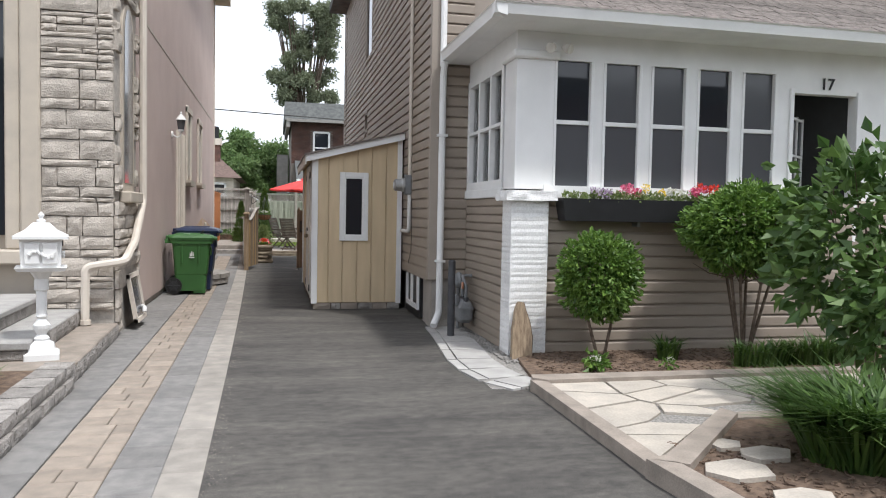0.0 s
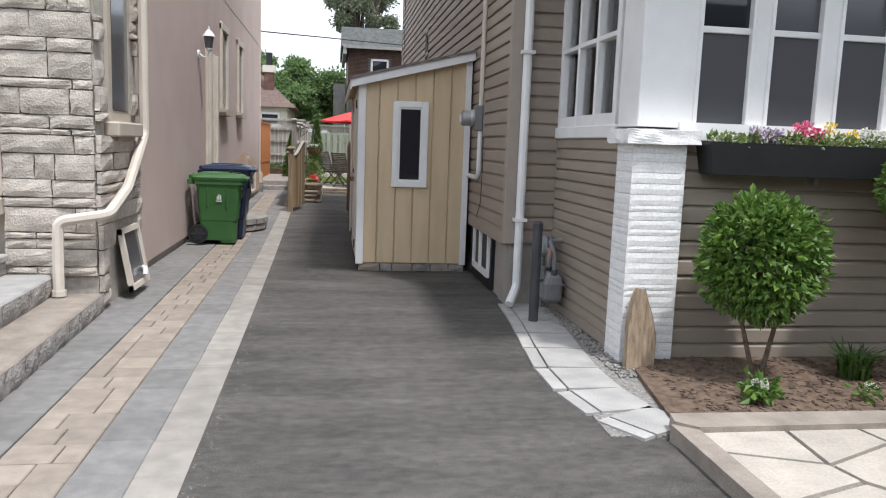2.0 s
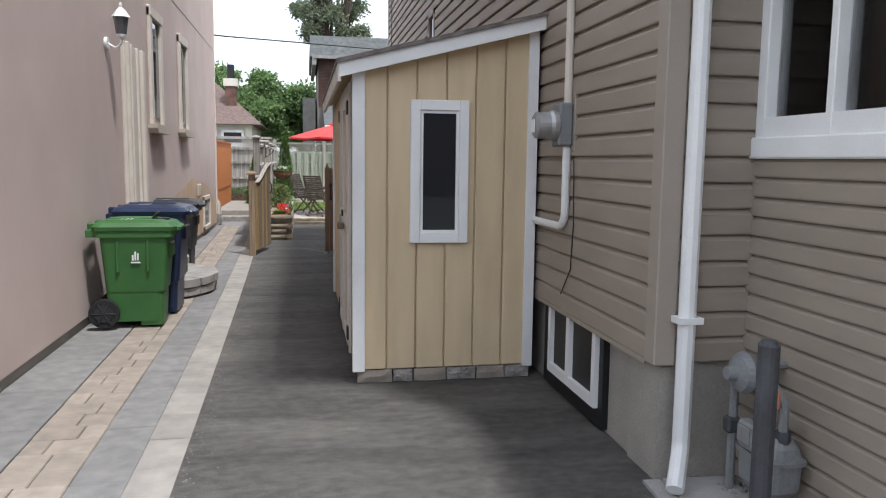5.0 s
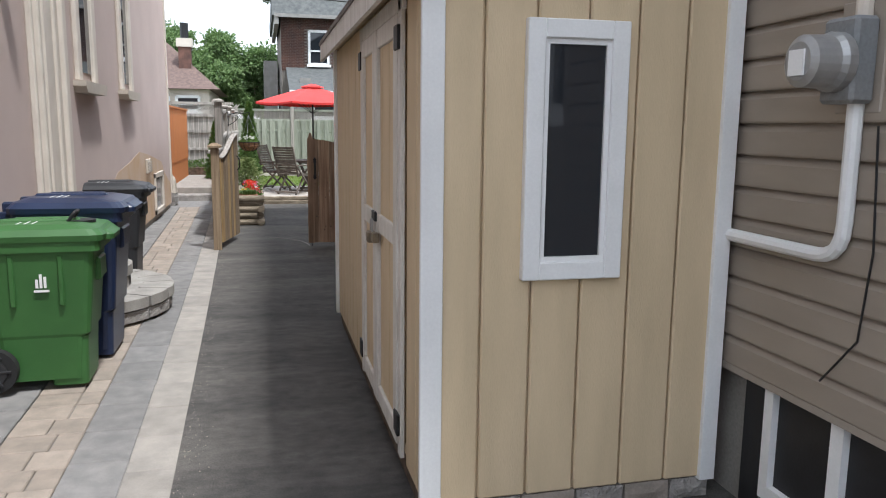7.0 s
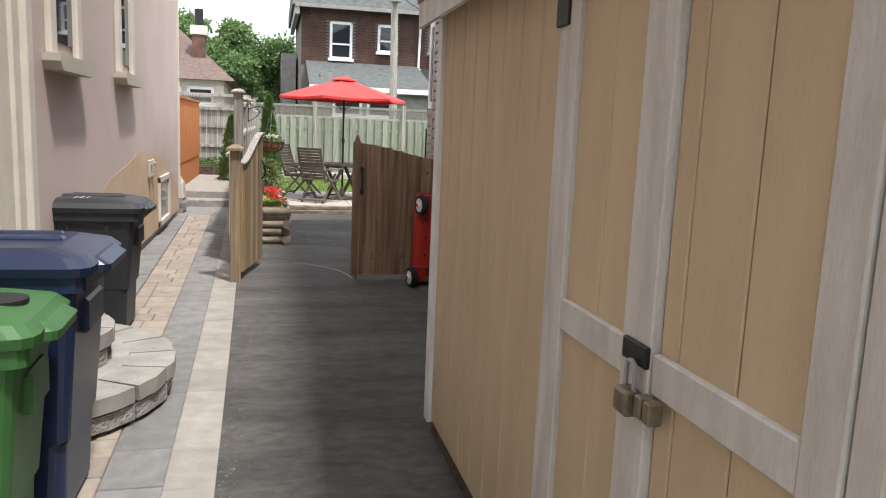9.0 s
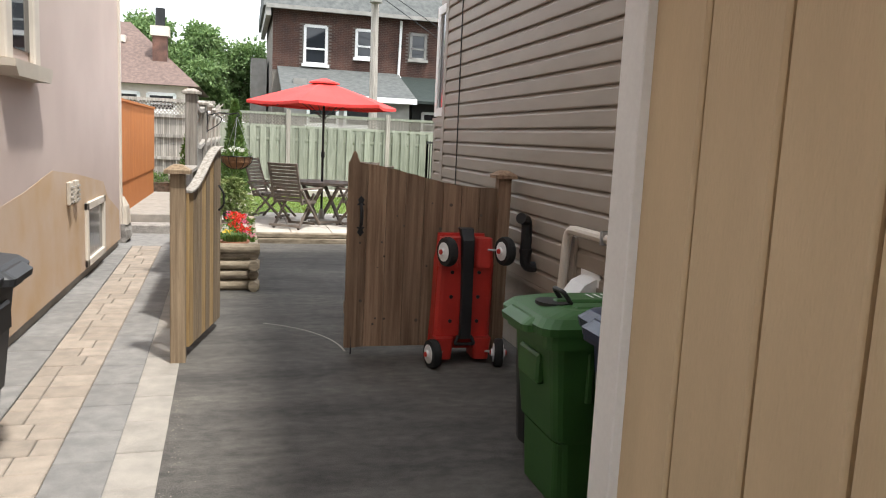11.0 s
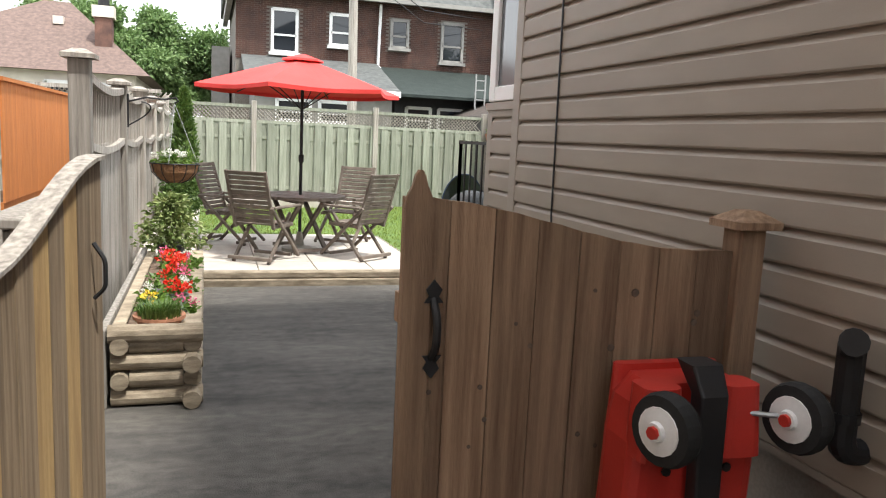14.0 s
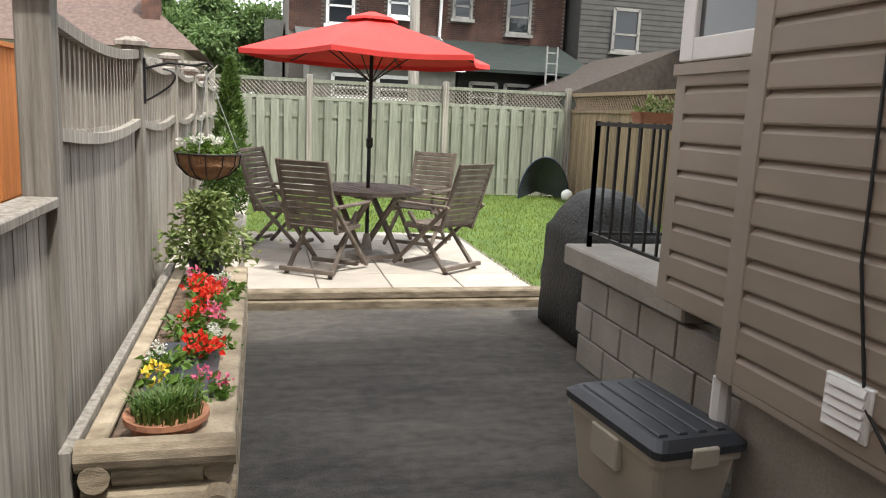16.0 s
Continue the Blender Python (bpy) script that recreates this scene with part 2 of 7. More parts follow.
TEAK = mat("grey_teak", (0.2, 0.165, 0.14), (0.11, 0.09, 0.075), scale=7, fine=80, rough=0.85, bump=0.4, rnd=0.12)
LOG = mat("weathered_log", (0.37, 0.31, 0.23), (0.17, 0.135, 0.095), scale=6, fine=60, rough=0.9, bump=0.7, rnd=0.15, stretch=(1.2, 1.2, 5))
BARK = mat("bark", (0.16, 0.12, 0.09), (0.08, 0.06, 0.045), scale=20, fine=90, rough=0.95, bump=0.8)
SLICE = mat("split_log", (0.4, 0.31, 0.21), (0.2, 0.145, 0.1), scale=7, fine=60, rough=0.8, bump=0.5, stretch=(6, 6, 0.8))
GREENBIN = mat("green_bin_plastic", (0.045, 0.135, 0.035), (0.035, 0.11, 0.028), scale=4, fine=120, rough=0.5, bump=0.1, grain=0.12)
BLUEBIN = mat("navy_bin_plastic", (0.018, 0.029, 0.07), (0.013, 0.021, 0.052), scale=4, fine=120, rough=0.32, bump=0.1, grain=0.12)
BLACKBIN = mat("black_bin_plastic", (0.03, 0.031, 0.034), (0.022, 0.022, 0.024), scale=4, fine=120, rough=0.5, bump=0.1, grain=0.12)
# besides metal, this black paints the shade in the porch hall and window well
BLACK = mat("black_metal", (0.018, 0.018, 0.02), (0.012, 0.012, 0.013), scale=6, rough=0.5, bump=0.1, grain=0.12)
RUBBER = mat("black_rubber", (0.02, 0.02, 0.02), scale=9, rough=0.85)
REDPLASTIC = mat("red_plastic", (0.5, 0.035, 0.025), (0.4, 0.028, 0.02), scale=5, fine=90, rough=0.45, bump=0.1, grain=0.12)
REDCLOTH = mat("red_canvas", (0.75, 0.06, 0.055), (0.68, 0.05, 0.045), scale=2, fine=300, rough=0.8, bump=0.1, grain=0.12)
BRASS = mat("dull_brass", (0.3, 0.25, 0.17), (0.18, 0.15, 0.11), scale=20, rough=0.45, metal=0.6, bump=0.15, grain=0.2)
STEEL = mat("galvanised_steel", (0.42, 0.42, 0.41), (0.32, 0.32, 0.32), scale=9, rough=0.45, metal=0.6, bump=0.1, grain=0.12)
GREYPIPE = mat("grey_painted_pipe", (0.2, 0.21, 0.22), (0.2, 0.2, 0.2), scale=9, rough=0.6, bump=0.15)
DARKPIPE = mat("dark_grey_post", (0.075, 0.078, 0.085), (0.05, 0.05, 0.055), scale=9, rough=0.6, bump=0.2)
TERRACOTTA = mat("terracotta", (0.42, 0.2, 0.12), (0.32, 0.15, 0.09), scale=12, rough=0.85)
COCO = mat("coco_liner", (0.4, 0.22, 0.11), (0.24, 0.125, 0.065), scale=30, fine=120, rough=0.95, bump=1.0, depth=0.01)
TOTE = mat("beige_tote_plastic", (0.48, 0.44, 0.36), (0.42, 0.385, 0.32), scale=3, rough=0.5, bump=0.1, grain=0.12)
CHARCOAL = mat("charcoal_plastic", (0.045, 0.05, 0.06), (0.032, 0.035, 0.042), scale=5, rough=0.4, bump=0.1, grain=0.12)
COVER = mat("black_grill_cover", (0.028, 0.03, 0.03), (0.018, 0.019, 0.019), scale=5, fine=40, rough=0.6, bump=0.5, depth=0.02)
GLASS_DARK = glassy("dark_window_glass", (0.02, 0.023, 0.028))
GLASS_SCREEN = glassy("screened_window_glass", (0.085, 0.088, 0.095), 0.12)
GLASS_CLEAR = clear_glass("clear_glass")
DARKSIDING = mat("dark_weathered_siding", (0.085, 0.082, 0.076), scale=3, rough=0.8)
LEAF_BOX = leafy("boxwood_leaves", (0.065, 0.14, 0.022), (0.17, 0.28, 0.05))
LEAF_DARK = leafy("dark_leaves", (0.04, 0.09, 0.02), (0.12, 0.2, 0.05))
LEAF_TREE = leafy("tree_leaves", (0.11, 0.19, 0.065), (0.25, 0.36, 0.14))
LEAF_GREYGREEN = leafy("willow_leaves", (0.14, 0.17, 0.1), (0.25, 0.28, 0.18))
LEAF_PALE = leafy("pale_variegated_leaves", (0.13, 0.2, 0.05), (0.32, 0.37, 0.15))
LEAF_CEDAR = leafy("cedar_foliage", (0.05, 0.11, 0.02), (0.13, 0.2, 0.045))
BLADE = leafy("grass_blades", (0.03, 0.07, 0.014), (0.085, 0.15, 0.03))
LAWN_BLADE = leafy("lawn_blades", (0.14, 0.2, 0.03), (0.26, 0.32, 0.07))
PETAL_RED = leafy("red_petals", (0.7, 0.025, 0.015), (0.85, 0.09, 0.04))
PETAL_PINK = leafy("pink_petals", (0.7, 0.08, 0.2), (0.8, 0.25, 0.4))
PETAL_WHITE = leafy("white_petals", (0.7, 0.7, 0.62), (0.85, 0.85, 0.8))
PETAL_YELLOW = leafy("yellow_petals", (0.8, 0.55, 0.03), (0.9, 0.7, 0.1))
PETAL_PURPLE = leafy("purple_white_petals", (0.28, 0.16, 0.32), (0.75, 0.68, 0.75))

# ---- mesh helpers ----


def part(name, bm, material, parent=None, label="", smooth=False):
    me = bpy.data.meshes.new(name)
    bm.to_mesh(me)
    bm.free()
    me.materials.append(material)
    if smooth:
        for p in me.polygons:
            p.use_smooth = True
    ob = new(name, me)
    ob.parent = parent
    if label:
        ob["label"] = label
    return ob


def again(ob, m, parent=None):
    """Another piece on the same mesh."""
    o = new(ob.name.split(".")[0], ob.data)
    o.parent = parent or ob.parent
    o.matrix_basis = m
    return o


def thing(name, label, category, x=0, y=0, z=0, rz=0, group="", kind="", rx=0, ry=0):
    e = new(name)
    e.empty_display_size = 0.1
    e.matrix_basis = pose(x, y, z, rx, ry, rz)
    return tagged(e, label, category, group, kind)


def single(name, bm, material, label, category, group="", kind="", smooth=False):
    return tagged(part(name, bm, material, None, "", smooth), label, category, group, kind)


def box(x0, x1, y0, y1, z0, z1, bm=None, bevel=0.0, m=None):
    b = bm or bmesh.new()
    x0, x1, y0, y1, z0, z1 = min(x0, x1), max(x0, x1), min(y0, y1), max(y0, y1), min(z0, z1), max(z0, z1)
    mm = Matrix.Translation(((x0 + x1) / 2, (y0 + y1) / 2, (z0 + z1) / 2)) @ Matrix.Diagonal((x1 - x0, y1 - y0, z1 - z0, 1))
    r = bmesh.ops.create_cube(b, size=1, matrix=(m @ mm) if m else mm)
    if bevel:
        ed = list({e for v in r["verts"] for e in v.link_edges})
        bmesh.ops.bevel(b, geom=ed, offset=bevel, segments=1, affect="EDGES")
    return b


def prism(pts, z0, z1, bm=None, m=None):
    """An outline in x, y raised from z0 to z1."""
    b = bm or bmesh.new()
    m = m or Matrix()
    lo = [b.verts.new(m @ Vector((x, y, z0))) for x, y in pts]
    hi = [b.verts.new(m @ Vector((x, y, z1))) for x, y in pts]
    k = len(pts)
    fs = [b.faces.new(lo[::-1]), b.faces.new(hi)] + [b.faces.new((lo[i], lo[(i + 1) % k], hi[(i + 1) % k], hi[i])) for i in range(k)]
    bmesh.ops.recalc_face_normals(b, faces=fs)
    return b


XZ = Matrix(((1, 0, 0, 0), (0, 0, 1, 0), (0, 1, 0, 0), (0, 0, 0, 1)))  # outline in x, z raised along y
YZ = Matrix(((0, 0, 1, 0), (1, 0, 0, 0), (0, 1, 0, 0), (0, 0, 0, 1)))  # outline in y, z raised along x


def cyl(p0, p1, r0, r1=None, seg=14, bm=None):
    b = bm or bmesh.new()
    r1 = r0 if r1 is None else r1
    p0, p1 = Vector(p0), Vector(p1)
    d = p1 - p0
    m = Matrix.Translation((p0 + p1) / 2) @ d.to_track_quat("Z", "Y").to_matrix().to_4x4()
    bmesh.ops.create_cone(b, cap_ends=True, segments=seg, radius1=max(r0, 1e-4), radius2=max(r1, 1e-4), depth=d.length, matrix=m)
    return b


def tube(pts, r, seg=10, bm=None):
    """A pipe through points, with mitred bends."""
    b = bm or bmesh.new()
    pts = [Vector(p) for p in pts]
    rings, up = [], None
    for i, p in enumerate(pts):
        d = ((pts[i] - pts[i - 1]).normalized() if i else Vector()) + ((pts[i + 1] - pts[i]).normalized() if i < len(pts) - 1 else Vector())
        d = d.normalized()
        a = Vector((0, 0, 1)) if abs(d.z) < 0.9 else Vector((0, 1, 0))
        if up is not None:
            a = up
        s = d.cross(a).normalized()
        up = s.cross(d).normalized()
        rr = r[i] if isinstance(r, (list, tuple)) else r
        rings.append([b.verts.new(p + rr * (math.cos(2 * math.pi * k / seg) * s + math.sin(2 * math.pi * k / seg) * up)) for k in range(seg)])
    for q, w in zip(rings, rings[1:]):
        for k in range(seg):
            b.faces.new((q[k], q[(k + 1) % seg], w[(k + 1) % seg], w[k]))
    b.faces.new(rings[0][::-1])
    b.faces.new(rings[-1])
    return b


def arc(pts, r=0.06, k=5):
    """Rounds the inner corners of a line of points."""
    pts = [Vector(p) for p in pts]
    out = [pts[0]]
    for a, b, c in zip(pts, pts[1:], pts[2:]):
        u, v = (a - b).normalized() * r, (c - b).normalized() * r
        for i in range(k + 1):
            t = i / k
            out.append((1 - t) ** 2 * (b + u) + 2 * t * (1 - t) * b + t * t * (b + v))
    return out + [pts[-1]]


def spin(profile, seg=20, bm=None, m=None):
    """A turned shape: (radius, height) from the bottom up."""
    b = bm or bmesh.new()
    m = m or Matrix()
    rings = [[b.verts.new(m @ Vector((max(r, 0.001) * math.cos(2 * math.pi * k / seg), max(r, 0.001) * math.sin(2 * math.pi * k / seg), z))) for k in range(seg)] for r, z in profile]
    for q, w in zip(rings, rings[1:]):
        for k in range(seg):
            b.faces.new((q[k], q[(k + 1) % seg], w[(k + 1) % seg], w[k]))
    b.faces.new(rings[0][::-1])
    b.faces.new(rings[-1])
    return b


def loft(sections, bm=None):
    """Rounded rectangles (x0, x1, y0, y1, z, corner) joined upwards."""
    b = bm or bmesh.new()
    rings = []
    for x0, x1, y0, y1, z, c in sections:
        ring = []
        for cx, cy, a0 in ((x1 - c, y1 - c, 0), (x0 + c, y1 - c, 90), (x0 + c, y0 + c, 180), (x1 - c, y0 + c, 270)):
            for k in range(4):
                a = radians(a0 + 30 * k)
                ring.append(b.verts.new((cx + c * math.cos(a), cy + c * math.sin(a), z)))
        rings.append(ring)
    for q, w in zip(rings, rings[1:]):
        for k in range(16):
            b.faces.new((q[k], q[(k + 1) % 16], w[(k + 1) % 16], w[k]))
    b.faces.new(rings[0][::-1])
    b.faces.new(rings[-1])
    return b


def rough_piece(w, h, d, nx, nz, amp, seed):
    """A stone: a bumpy front (towards -y) of nx by nz cells over a flat back, centred on x, from z 0."""
    rnd = random.Random(seed)
    b = bmesh.new()
    g = {}
    for i in range(nx + 1):
        for k in range(nz + 1):
            edge = i in (0, nx) or k in (0, nz)
            x, z = -w / 2 + w * i / nx, h * k / nz
            x += rnd.uniform(-1, 1) * amp * 0.5
            z += rnd.uniform(-1, 1) * amp * 0.4
            g[i, k] = b.verts.new((x, -d + (amp * rnd.uniform(0.6, 1.4) if edge else -amp * rnd.uniform(0, 1.2)), z))
    for i in range(nx):
        for k in range(nz):
            b.faces.new((g[i, k], g[i + 1, k], g[i + 1, k + 1], g[i, k + 1]))
    rim = [g[i, 0] for i in range(nx + 1)] + [g[nx, k] for k in range(1, nz + 1)] + [g[i, nz] for i in range(nx - 1, -1, -1)] + [g[0, k] for k in range(nz - 1, 0, -1)]
    back = [b.verts.new((v.co.x, 0, v.co.z)) for v in rim]
    for i in range(len(rim)):
        j = (i + 1) % len(rim)
        b.faces.new((rim[j], rim[i], back[i], back[j]))
    return b


def scatter_leaves(count, place, size, seed, fold=0.25, aspect=1.7, droop=0.3):
    """Many small folded leaves; place(rnd) gives a point and an outward direction."""
    rnd = random.Random(seed)
    vs, fs = [], []
    for _ in range(count):
        p, out = place(rnd)
        s = size * rnd.uniform(0.6, 1.3)
        d = (Vector(out) + Vector((rnd.gauss(0, 0.6), rnd.gauss(0, 0.6), rnd.gauss(0, 0.6) - droop))).normalized()
        side = d.cross(Vector((rnd.gauss(0, 1), rnd.gauss(0, 1), rnd.gauss(0, 1) + 0.4))).normalized()
        nrm = d.cross(side)
        p = Vector(p)
        k = len(vs)
        vs += [p, p + d * s * 0.5 * aspect / 1.7 + side * s * 0.34 + nrm * s * fold, p + d * s * aspect / 1.7 * 1.1, p + d * s * 0.5 * aspect / 1.7 - side * s * 0.34 + nrm * s * fold]
        fs += [(k, k + 1, k + 2), (k, k + 2, k + 3)]
    b = bmesh.new()
    me = bpy.data.meshes.new("tmp")
    me.from_pydata([tuple(v) for v in vs], [], fs)
    b.from_mesh(me)
    bpy.data.meshes.remove(me)
    return b


def in_ball(c, r, hollow=0.55, lump=0.18, seed=1):
    """Places within an uneven ellipsoid, mostly near its skin."""
    off = Vector((seed * 3.1, seed * 1.7, seed * 0.9))

    def place(rnd):
        d = Vector((rnd.gauss(0, 1), rnd.gauss(0, 1), rnd.gauss(0, 1))).normalized()
        k = rnd.uniform(hollow, 1.0) * (1 + lump * 2 * noise.noise(d * 2.2 + off))
        return (c[0] + d.x * r[0] * k, c[1] + d.y * r[1] * k, c[2] + d.z * r[2] * k), d
    return place


def blades(count, c, spread, height, seed, bend=0.5, width=0.012):
    """A tuft of arching blades."""
    rnd = random.Random(seed)
    vs, fs = [], []
    for _ in range(count):
        a, q = rnd.uniform(0, 6.283), rnd.uniform(0, 1) ** 0.5
        x, y = c[0] + spread[0] * q * math.cos(a), c[1] + spread[1] * q * math.sin(a)
        h = height * rnd.uniform(0.55, 1.1)
        a += rnd.gauss(0, 0.7)
        ox, oy, w = math.cos(a) * bend * h * rnd.uniform(0.3, 1.2), math.sin(a) * bend * h * rnd.uniform(0.3, 1.2), width * rnd.uniform(0.7, 1.3)
        sx, sy = -math.sin(a) * w, math.cos(a) * w
        k = len(vs)
        vs += [(x - sx, y - sy, c[2]), (x + sx, y + sy, c[2]), (x + ox * 0.3 - sx, y + oy * 0.3 - sy, c[2] + h * 0.65), (x + ox * 0.3 + sx, y + oy * 0.3 + sy, c[2] + h * 0.65), (x + ox, y + oy, c[2] + h * rnd.uniform(0.7, 1.0))]
        fs += [(k, k + 1, k + 3, k + 2), (k + 2, k + 3, k + 4)]
    b = bmesh.new()
    me = bpy.data.meshes.new("tmp")
    me.from_pydata(vs, [], fs)
    b.from_mesh(me)
    bpy.data.meshes.remove(me)
    return b


def cells(x0, x1, y0, y1, nx, ny, seed, jit=0.42, gap=0.03):
    """Uneven polygons that fill a rectangle: nearest-point cells of jittered seeds, drawn in by the gap."""
    rnd = random.Random(seed)
    dx, dy = (x1 - x0) / nx, (y1 - y0) / ny
    seeds = [(x0 + (i + 0.5 + rnd.uniform(-jit, jit)) * dx, y0 + (j + 0.5 + rnd.uniform(-jit, jit)) * dy) for i in range(nx) for j in range(ny)]
    out = []
    for a in seeds:
        poly = [(x0, y0), (x1, y0), (x1, y1), (x0, y1)]
        for c in seeds:
            if c is a:
                continue
            nxv, nyv = c[0] - a[0], c[1] - a[1]
            ln = math.hypot(nxv, nyv)
            lim = ((c[0] ** 2 + c[1] ** 2 - a[0] ** 2 - a[1] ** 2) / 2) / ln - gap / 2
            nxv, nyv = nxv / ln, nyv / ln
            cut = []
            for p, q in zip(poly, poly[1:] + poly[:1]):
                dp, dq = p[0] * nxv + p[1] * nyv - lim, q[0] * nxv + q[1] * nyv - lim
                if dp <= 0:
                    cut.append(p)
                if dp * dq < 0:
                    t = dp / (dp - dq)
                    cut.append((p[0] + t * (q[0] - p[0]), p[1] + t * (q[1] - p[1])))
            poly = cut
            if len(poly) < 3:
                break
        if len(poly) >= 3:
            out.append(poly)
    return out

# ---- ground ----
STRUCT = "structure"
single("ground", box(-600, 600, -300, 900, -0.4, -0.03), EARTH, "plain earth and grass reaching the horizon", "ground", kind=STRUCT)
single("road", box(-40, 40, -14, -2, -0.2, -0.02), ASPHALT, "grey asphalt street before the houses", "road", kind=STRUCT)


def edge_x(y):
    """Where the paved strip meets the asphalt."""
    return -0.335 - 0.006 * y - 0.0005 * y * y


drive_pts = [(3.2, -2), (2.0, 2.2), (2.03, 5.72), (1.74, 7.1), (1.83, 8.4), (1.92, 9.3), (2.0, 24.5)] + [(edge_x(y), y) for y in (24.5, 22, 20, 18, 16, 14, 12, 10, 8, 6, 4, 2, 0, -2)]
single("driveway", prism(drive_pts + [], -0.15, 0.0), ASPHALT, "worn dark grey asphalt driveway with pale streaks", "driveway", kind=STRUCT)
single("yard_asphalt", box(1.99, 2.6, 20.8, 24.5, -0.15, -0.004), ASPHALT, "dark asphalt beside the back steps", "driveway", kind=STRUCT)

# ---- paved strip, band by band ----
WALL_L = -1.78
rp = random.Random(5)


def band(name, label, a, b, mat_, rows, gap, cols=1, z=0.0, y0=-2.0, y1=24.0, rise=0.0):
    """Pavers between two offsets from the asphalt edge, over their bed."""
    stops = [y0 + (y1 - y0) * k / 13 for k in range(14)]
    bed = single(name, prism([(edge_x(y) + b, y) for y in stops[::-1]] + [(edge_x(y) + a, y) for y in stops], -0.12, z - 0.012), JOINT, label, "pavement", kind=STRUCT)
    y, meshes = y0, {}
    while y < y1 - 0.05:
        ln = rows
        cuts = [b, a] if cols == 1 else sorted([b, a, b + (a - b) * rp.choice((0.34, 0.5, 0.66))])
        for p, q in zip(cuts, cuts[1:]):
            w = round(q - p, 3)
            if w not in meshes:
                meshes[w] = part("paver", box(-w / 2 + gap / 2, w / 2 - gap / 2, -ln / 2 + gap / 2, ln / 2 - gap / 2, -0.05, 0, bevel=0.006), mat_, bed)
                ob = meshes[w]
            else:
                ob = again(meshes[w], Matrix())
            ym = y + ln / 2
            ob.matrix_basis = pose(edge_x(ym) + (p + q) / 2, ym, z + rp.uniform(-0.002, 0.003), rp.uniform(-0.3, 0.3), rp.uniform(-0.3, 0.3), math.degrees(math.atan(0.006 + 0.001 * ym)))
        y += ln
    return bed


rg = random.Random(15)
grit_v, grit_f = [], []
for _ in range(900):
    y = rg.uniform(0.5, 18.0)
    x = edge_x(y) + 0.012 + abs(rg.gauss(0, 0.06))
    s_ = rg.uniform(0.0015, 0.0045)
    k = len(grit_v)
    grit_v += [(x - s_, y - s_, 0), (x + s_, y - s_ * 0.6, 0), (x + s_ * 0.4, y + s_, 0), (x, y, s_ * 1.1)]
    grit_f += [(k, k + 1, k + 3), (k + 1, k + 2, k + 3), (k + 2, k, k + 3)]
grit = bpy.data.meshes.new("grit")
grit.from_pydata(grit_v, [], grit_f)
grit.materials.append(CURB)
tagged(new("grit", grit), "loose pale grit along the asphalt edge", "grit", kind="stuff")

# ---- neighbour's house: stone pier, stucco side ----
SX, SY0, SY1 = -1.70, 8.9, 10.2
left = thing("wall_stucco", "pink stucco side wall with cream trim", "wall", kind=STRUCT)
part("wall_body", box(-8, WALL_L, SY1, 24.0, 0.1, 7.6), STUCCO, left)
part("foundation", box(-8, WALL_L - 0.03, SY1, 23.98, -0.1, 0.1), CONCRETE, left)
part("score_line", box(WALL_L, WALL_L + 0.006, SY1, 24.0, 3.98, 4.02), TAUPE, left)
part("corner_trim", box(WALL_L - 0.04, WALL_L + 0.025, 23.93, 24.03, 0.3, 7.6), CREAM, left)
part("stain_patch", prism([(17.2, 0.1), (23.9, 0.1), (23.85, 0.5), (23.0, 0.75), (22.7, 0.95), (21.2, 1.12), (20.2, 1.2), (19.3, 1.08), (18.4, 1.0), (17.5, 0.7)], WALL_L, WALL_L + 0.002, m=YZ), PATCH, left, "tan unpainted stucco patch")
eave = single("eave_left_house", box(-8.3, WALL_L + 0.45, SY1 - 0.2, 24.4, 7.6, 7.85), TAUPE, "taupe eave along the stucco house", "eave", kind=STRUCT)
for yy, zz in ((16.4, 2.0), (18.8, 2.02)):
    w = thing("window_side", "tall narrow window with moulded cream surround", "window", kind=STRUCT, group="narrow stucco windows")
    part("pane", box(WALL_L - 0.02, WALL_L + 0.012, yy + 0.14, yy + 0.76, zz + 0.1, zz + 1.4), GLASS_DARK, w)
    part("surround", box(WALL_L, WALL_L + 0.05, yy, yy + 0.16, zz, zz + 1.5, bevel=0.012), CREAM, w)
    part("surround", box(WALL_L, WALL_L + 0.05, yy + 0.74, yy + 0.9, zz, zz + 1.5, bevel=0.012), CREAM, w)
    part("surround", box(WALL_L, WALL_L + 0.06, yy, yy + 0.9, zz + 1.38, zz + 1.52, bevel=0.012), CREAM, w)
    part("sill", prism([(yy - 0.06, zz), (yy + 0.96, zz), (yy + 0.96, zz - 0.05), (yy + 0.9, zz - 0.11), (yy, zz - 0.11), (yy - 0.06, zz - 0.05)], WALL_L, WALL_L + 0.12, m=YZ), TAUPE, w, "taupe moulded sill")
d = thing("side_door", "tall cream panelled side door in the stucco wall", "door", kind=STRUCT)
part("door_leaf", box(WALL_L - 0.02, WALL_L + 0.02, 15.0, 15.9, 0.36, 2.85), CREAM, d)
for y0, y1, dd in ((14.88, 14.93, 0.05), (15.05, 15.12, 0.06), (15.25, 15.32, 0.045), (15.6, 15.66, 0.045), (15.82, 15.95, 0.06)):
    part("moulding", box(WALL_L, WALL_L + dd, y0, y1, 0.36, 2.86, bevel=0.01), CREAM, d)
part("gap", box(WALL_L, WALL_L + 0.008, 14.93, 14.97, 0.36, 2.83), BLACK, d, "dark gap at the door jamb")
w = thing("basement_window", "small basement window with white frame", "window", kind=STRUCT)
